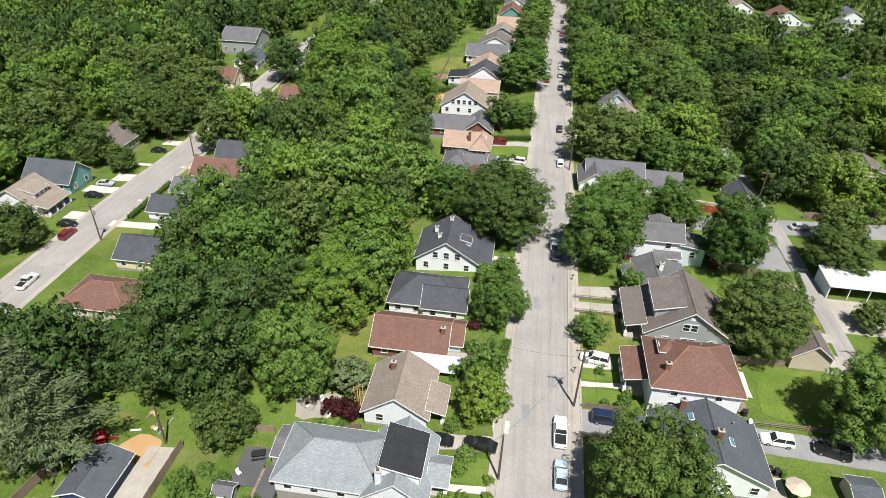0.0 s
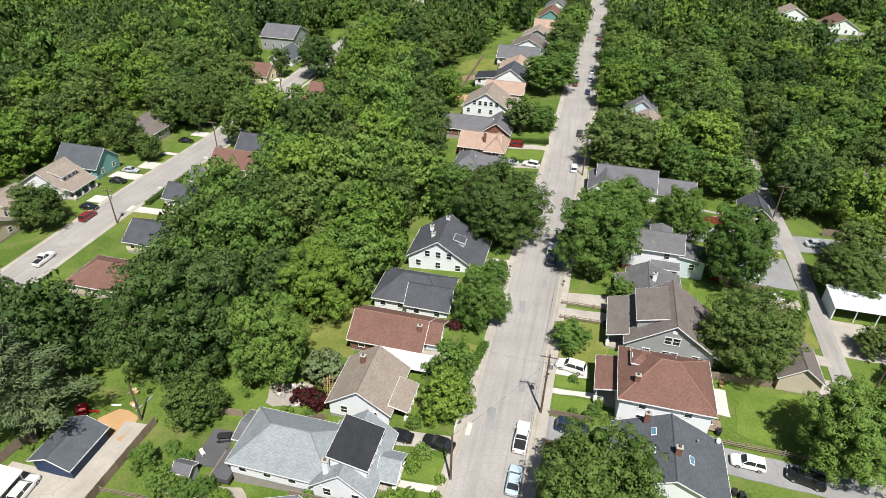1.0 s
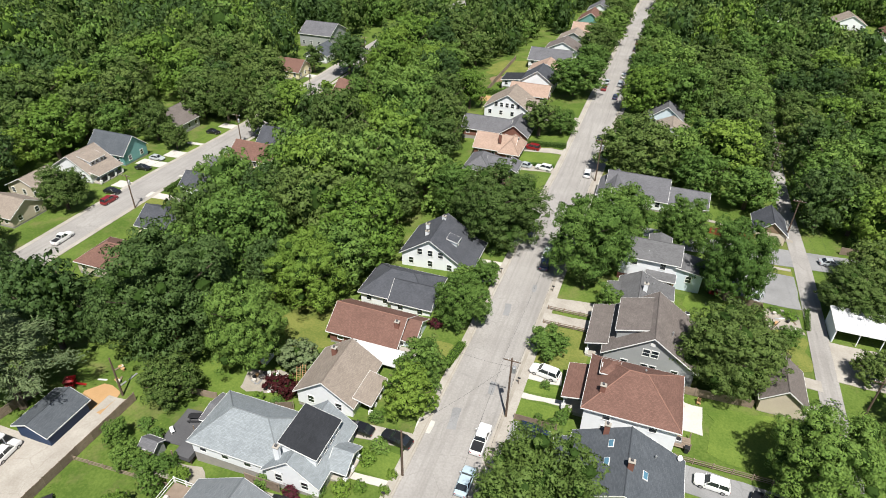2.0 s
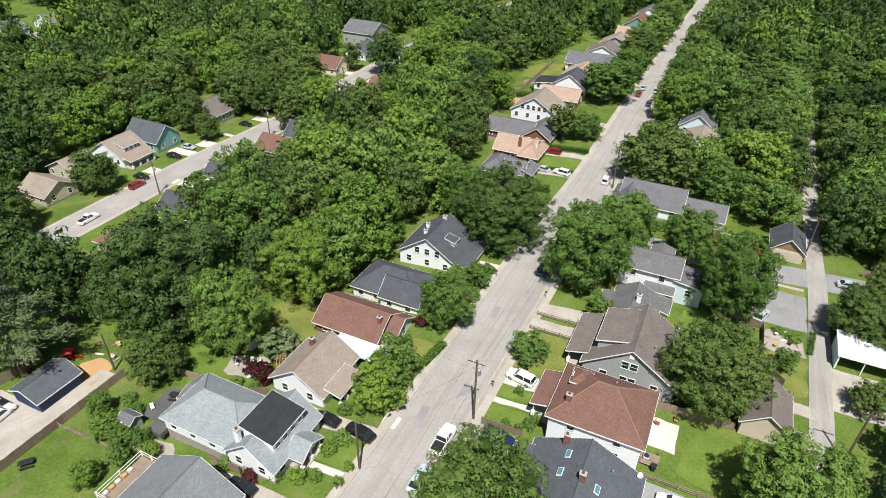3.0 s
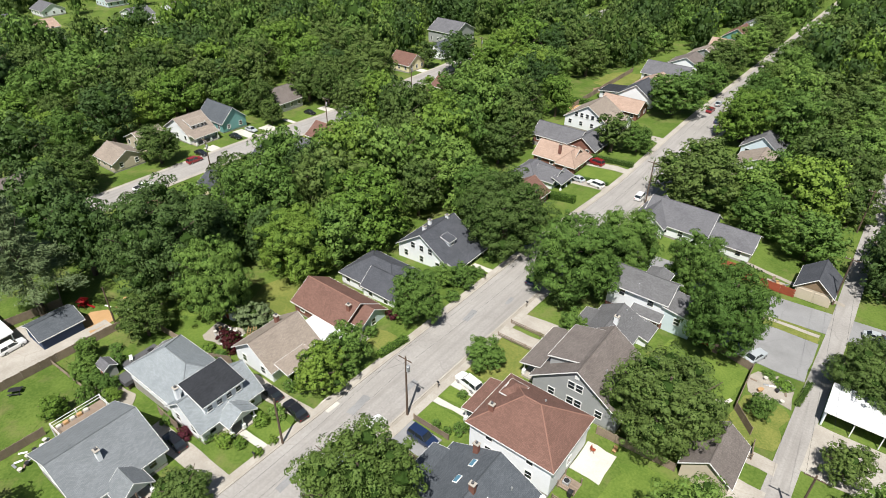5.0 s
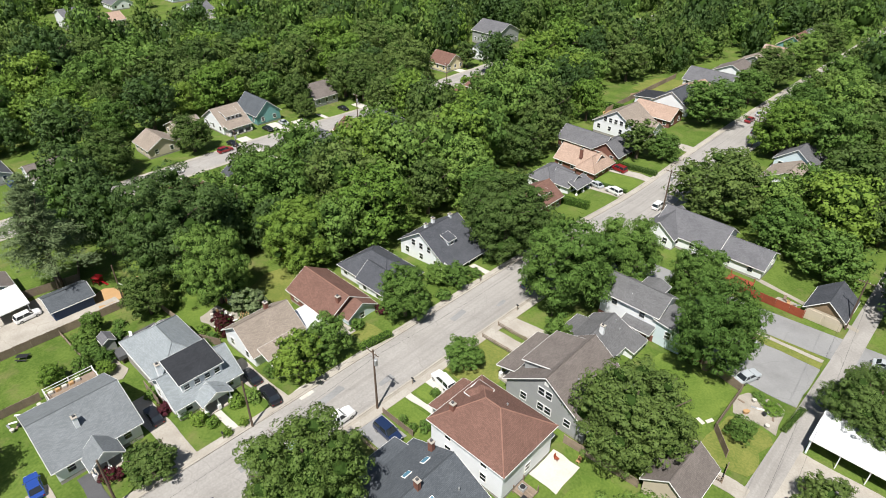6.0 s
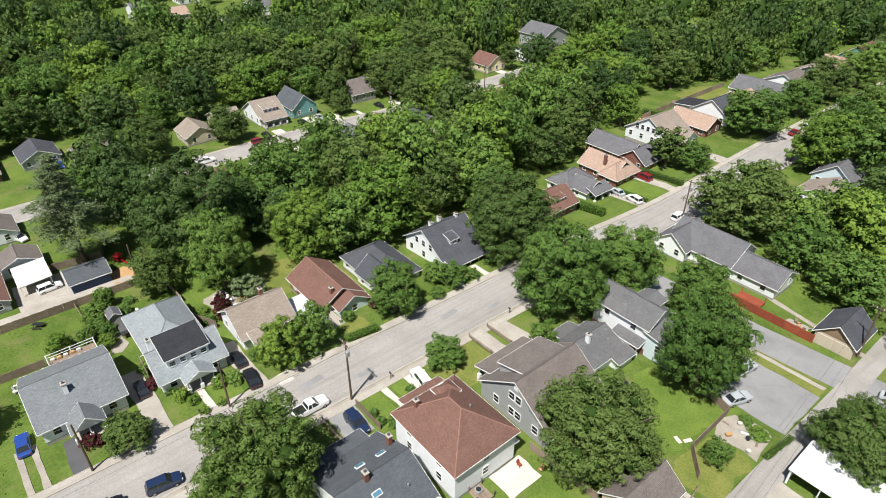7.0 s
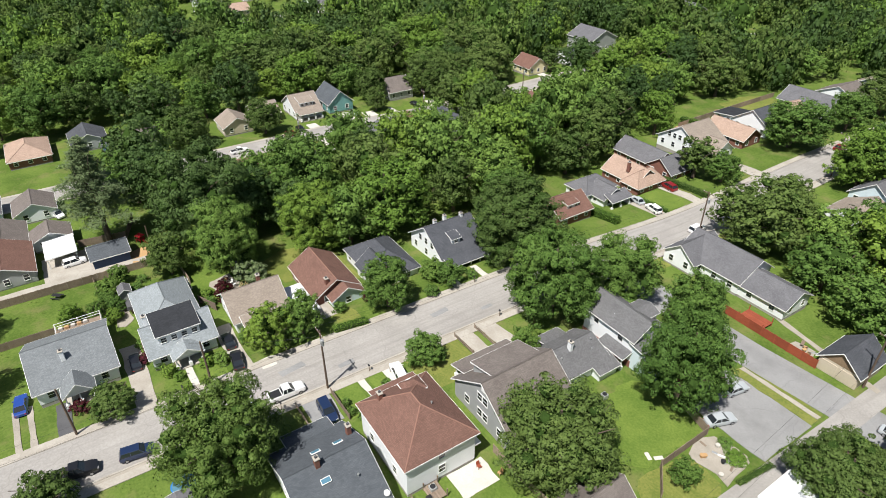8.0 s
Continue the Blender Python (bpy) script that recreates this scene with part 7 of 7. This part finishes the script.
def clear_of(x, y, pad):
    if abs(x - street_x(y)) < (7.5 + pad * 0.4 if y < 205 else 5.6 + pad * 0.3) or abs(x + 90.0 - (6 if y > 290 else 0)) < 6.5 + pad * 0.3 or (14 < y < 158 and abs(x - 54.8) < 2.6 + pad * 0.6) or (158 <= y < 430 and abs(x - 54.6) < 2.2 + pad * 0.2) or (abs(y - 121) < 4 + pad * 0.7 and x > 0 and x < 90) or (abs(x + 248) < 6 + pad * 0.3 and 40 < y < 250):
        return False
    for x0, x1, y0, y1 in TAKEN:
        if x0 - pad * 0.5 < x < x1 + pad * 0.5 and y0 - pad * 0.5 < y < y1 + pad * 0.5:
            return False
    return not any(x0 < x < x1 and y0 < y < y1 for x0, x1, y0, y1 in OPEN)


rng = random.Random(7)
spots = []
NEAR_TREES = [(o.matrix_world.translation.x, o.matrix_world.translation.y, 4.5) for o in scene.objects if o.type == "EMPTY" and o.get("category") in ("tree", "pine_tree")]
for gy in steps(18, 450, 10.2):
    for gx in steps(-430, 160, 10.2):
        x, y = gx + rng.uniform(-4.4, 4.4), gy + rng.uniform(-4.4, 4.4)
        ang, far = math.degrees(math.atan2(-(x - 20), y - 5)), math.hypot(x - 30, y - 15)
        if not (-36 < ang < 94) or far > 425:
            continue
        if far > 260 and rng.random() < 0.06:
            continue
        if -315 < x < -218 and 112 < y < 215 and rng.random() < 0.75 or 80 < x < 140 and 262 < y < 325 and rng.random() < 0.7:
            continue
        rx = rng.choice((5.2, 6.2, 7.2, 8.2)) * rng.uniform(0.9, 1.1)
        if clear_of(x, y, rx) and all((x - a) ** 2 + (y - b) ** 2 > (r + 2.5) ** 2 for a, b, r in NEAR_TREES):
            spots.append((far, x, y, rx))
spots.sort()
CUT = 190
for far, x, y, rx in spots[:CUT]:
    plant(rng.choice(MID + MID[3:4]), x, y, rx, rx * rng.uniform(1.7, 2.1) + (3.5 if -84 < x < -28 else 1.5), rng.uniform(0, 6.3), group="woodland trees")


def woods(name, items, kinds, label):
    """Far woods as one mesh: simple crowns of blades over inner lobes with shade in their colour."""
    data = []
    for k in kinds:
        co, tri, mi = np.empty(len(k.vertices) * 3, dtype=np.float32), np.empty(len(k.polygons) * 3, dtype=np.int32), np.empty(len(k.polygons), dtype=np.int32)
        k.vertices.foreach_get("co", co)
        k.polygons.foreach_get("vertices", tri)
        k.polygons.foreach_get("material_index", mi)
        data.append((co.reshape(-1, 3), tri, mi))
    vs, fs, ms, off = [], [], [], 0
    for far, x, y, rx in items:
        i = rng.randrange(len(data))
        co, tri, mi = data[i]
        a, s, h = rng.uniform(0, 6.3), rx / 7, (rx * rng.uniform(1.7, 2.6) + 2) / 12.5
        c, d = math.cos(a) * s, math.sin(a) * s
        vs.append(np.stack([co[:, 0] * c - co[:, 1] * d + x, co[:, 0] * d + co[:, 1] * c + y, co[:, 2] * h + gz(x, y) - 0.3], axis=1))
        fs.append(tri + off)
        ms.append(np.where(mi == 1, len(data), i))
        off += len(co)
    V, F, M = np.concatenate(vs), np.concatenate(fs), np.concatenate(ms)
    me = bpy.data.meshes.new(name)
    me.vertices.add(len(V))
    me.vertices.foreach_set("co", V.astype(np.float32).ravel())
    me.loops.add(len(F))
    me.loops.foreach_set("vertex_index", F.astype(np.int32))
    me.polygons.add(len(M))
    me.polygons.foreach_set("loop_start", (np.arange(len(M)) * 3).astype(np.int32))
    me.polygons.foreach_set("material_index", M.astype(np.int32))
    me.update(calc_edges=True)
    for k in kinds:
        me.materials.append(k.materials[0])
    me.materials.append(INNERSHADE)
    return tagged(new(name, me), label, "woods", "", "stuff")


FARCROWNS = [crown_mesh("far_crown", 81 + i, 7, 12.5, 15, 96, 6, 1.15, 0.84, m, core=1) for i, m in enumerate((LEAF, LEAFDARK, LEAFMID, LEAFDARK, LEAFDEEP, LEAF, LEAFDARK, LEAFLIME, LEAFDEEP))]
woods("far_woods", spots[CUT:], FARCROWNS, "dense green woodland of many broadleaf trees")
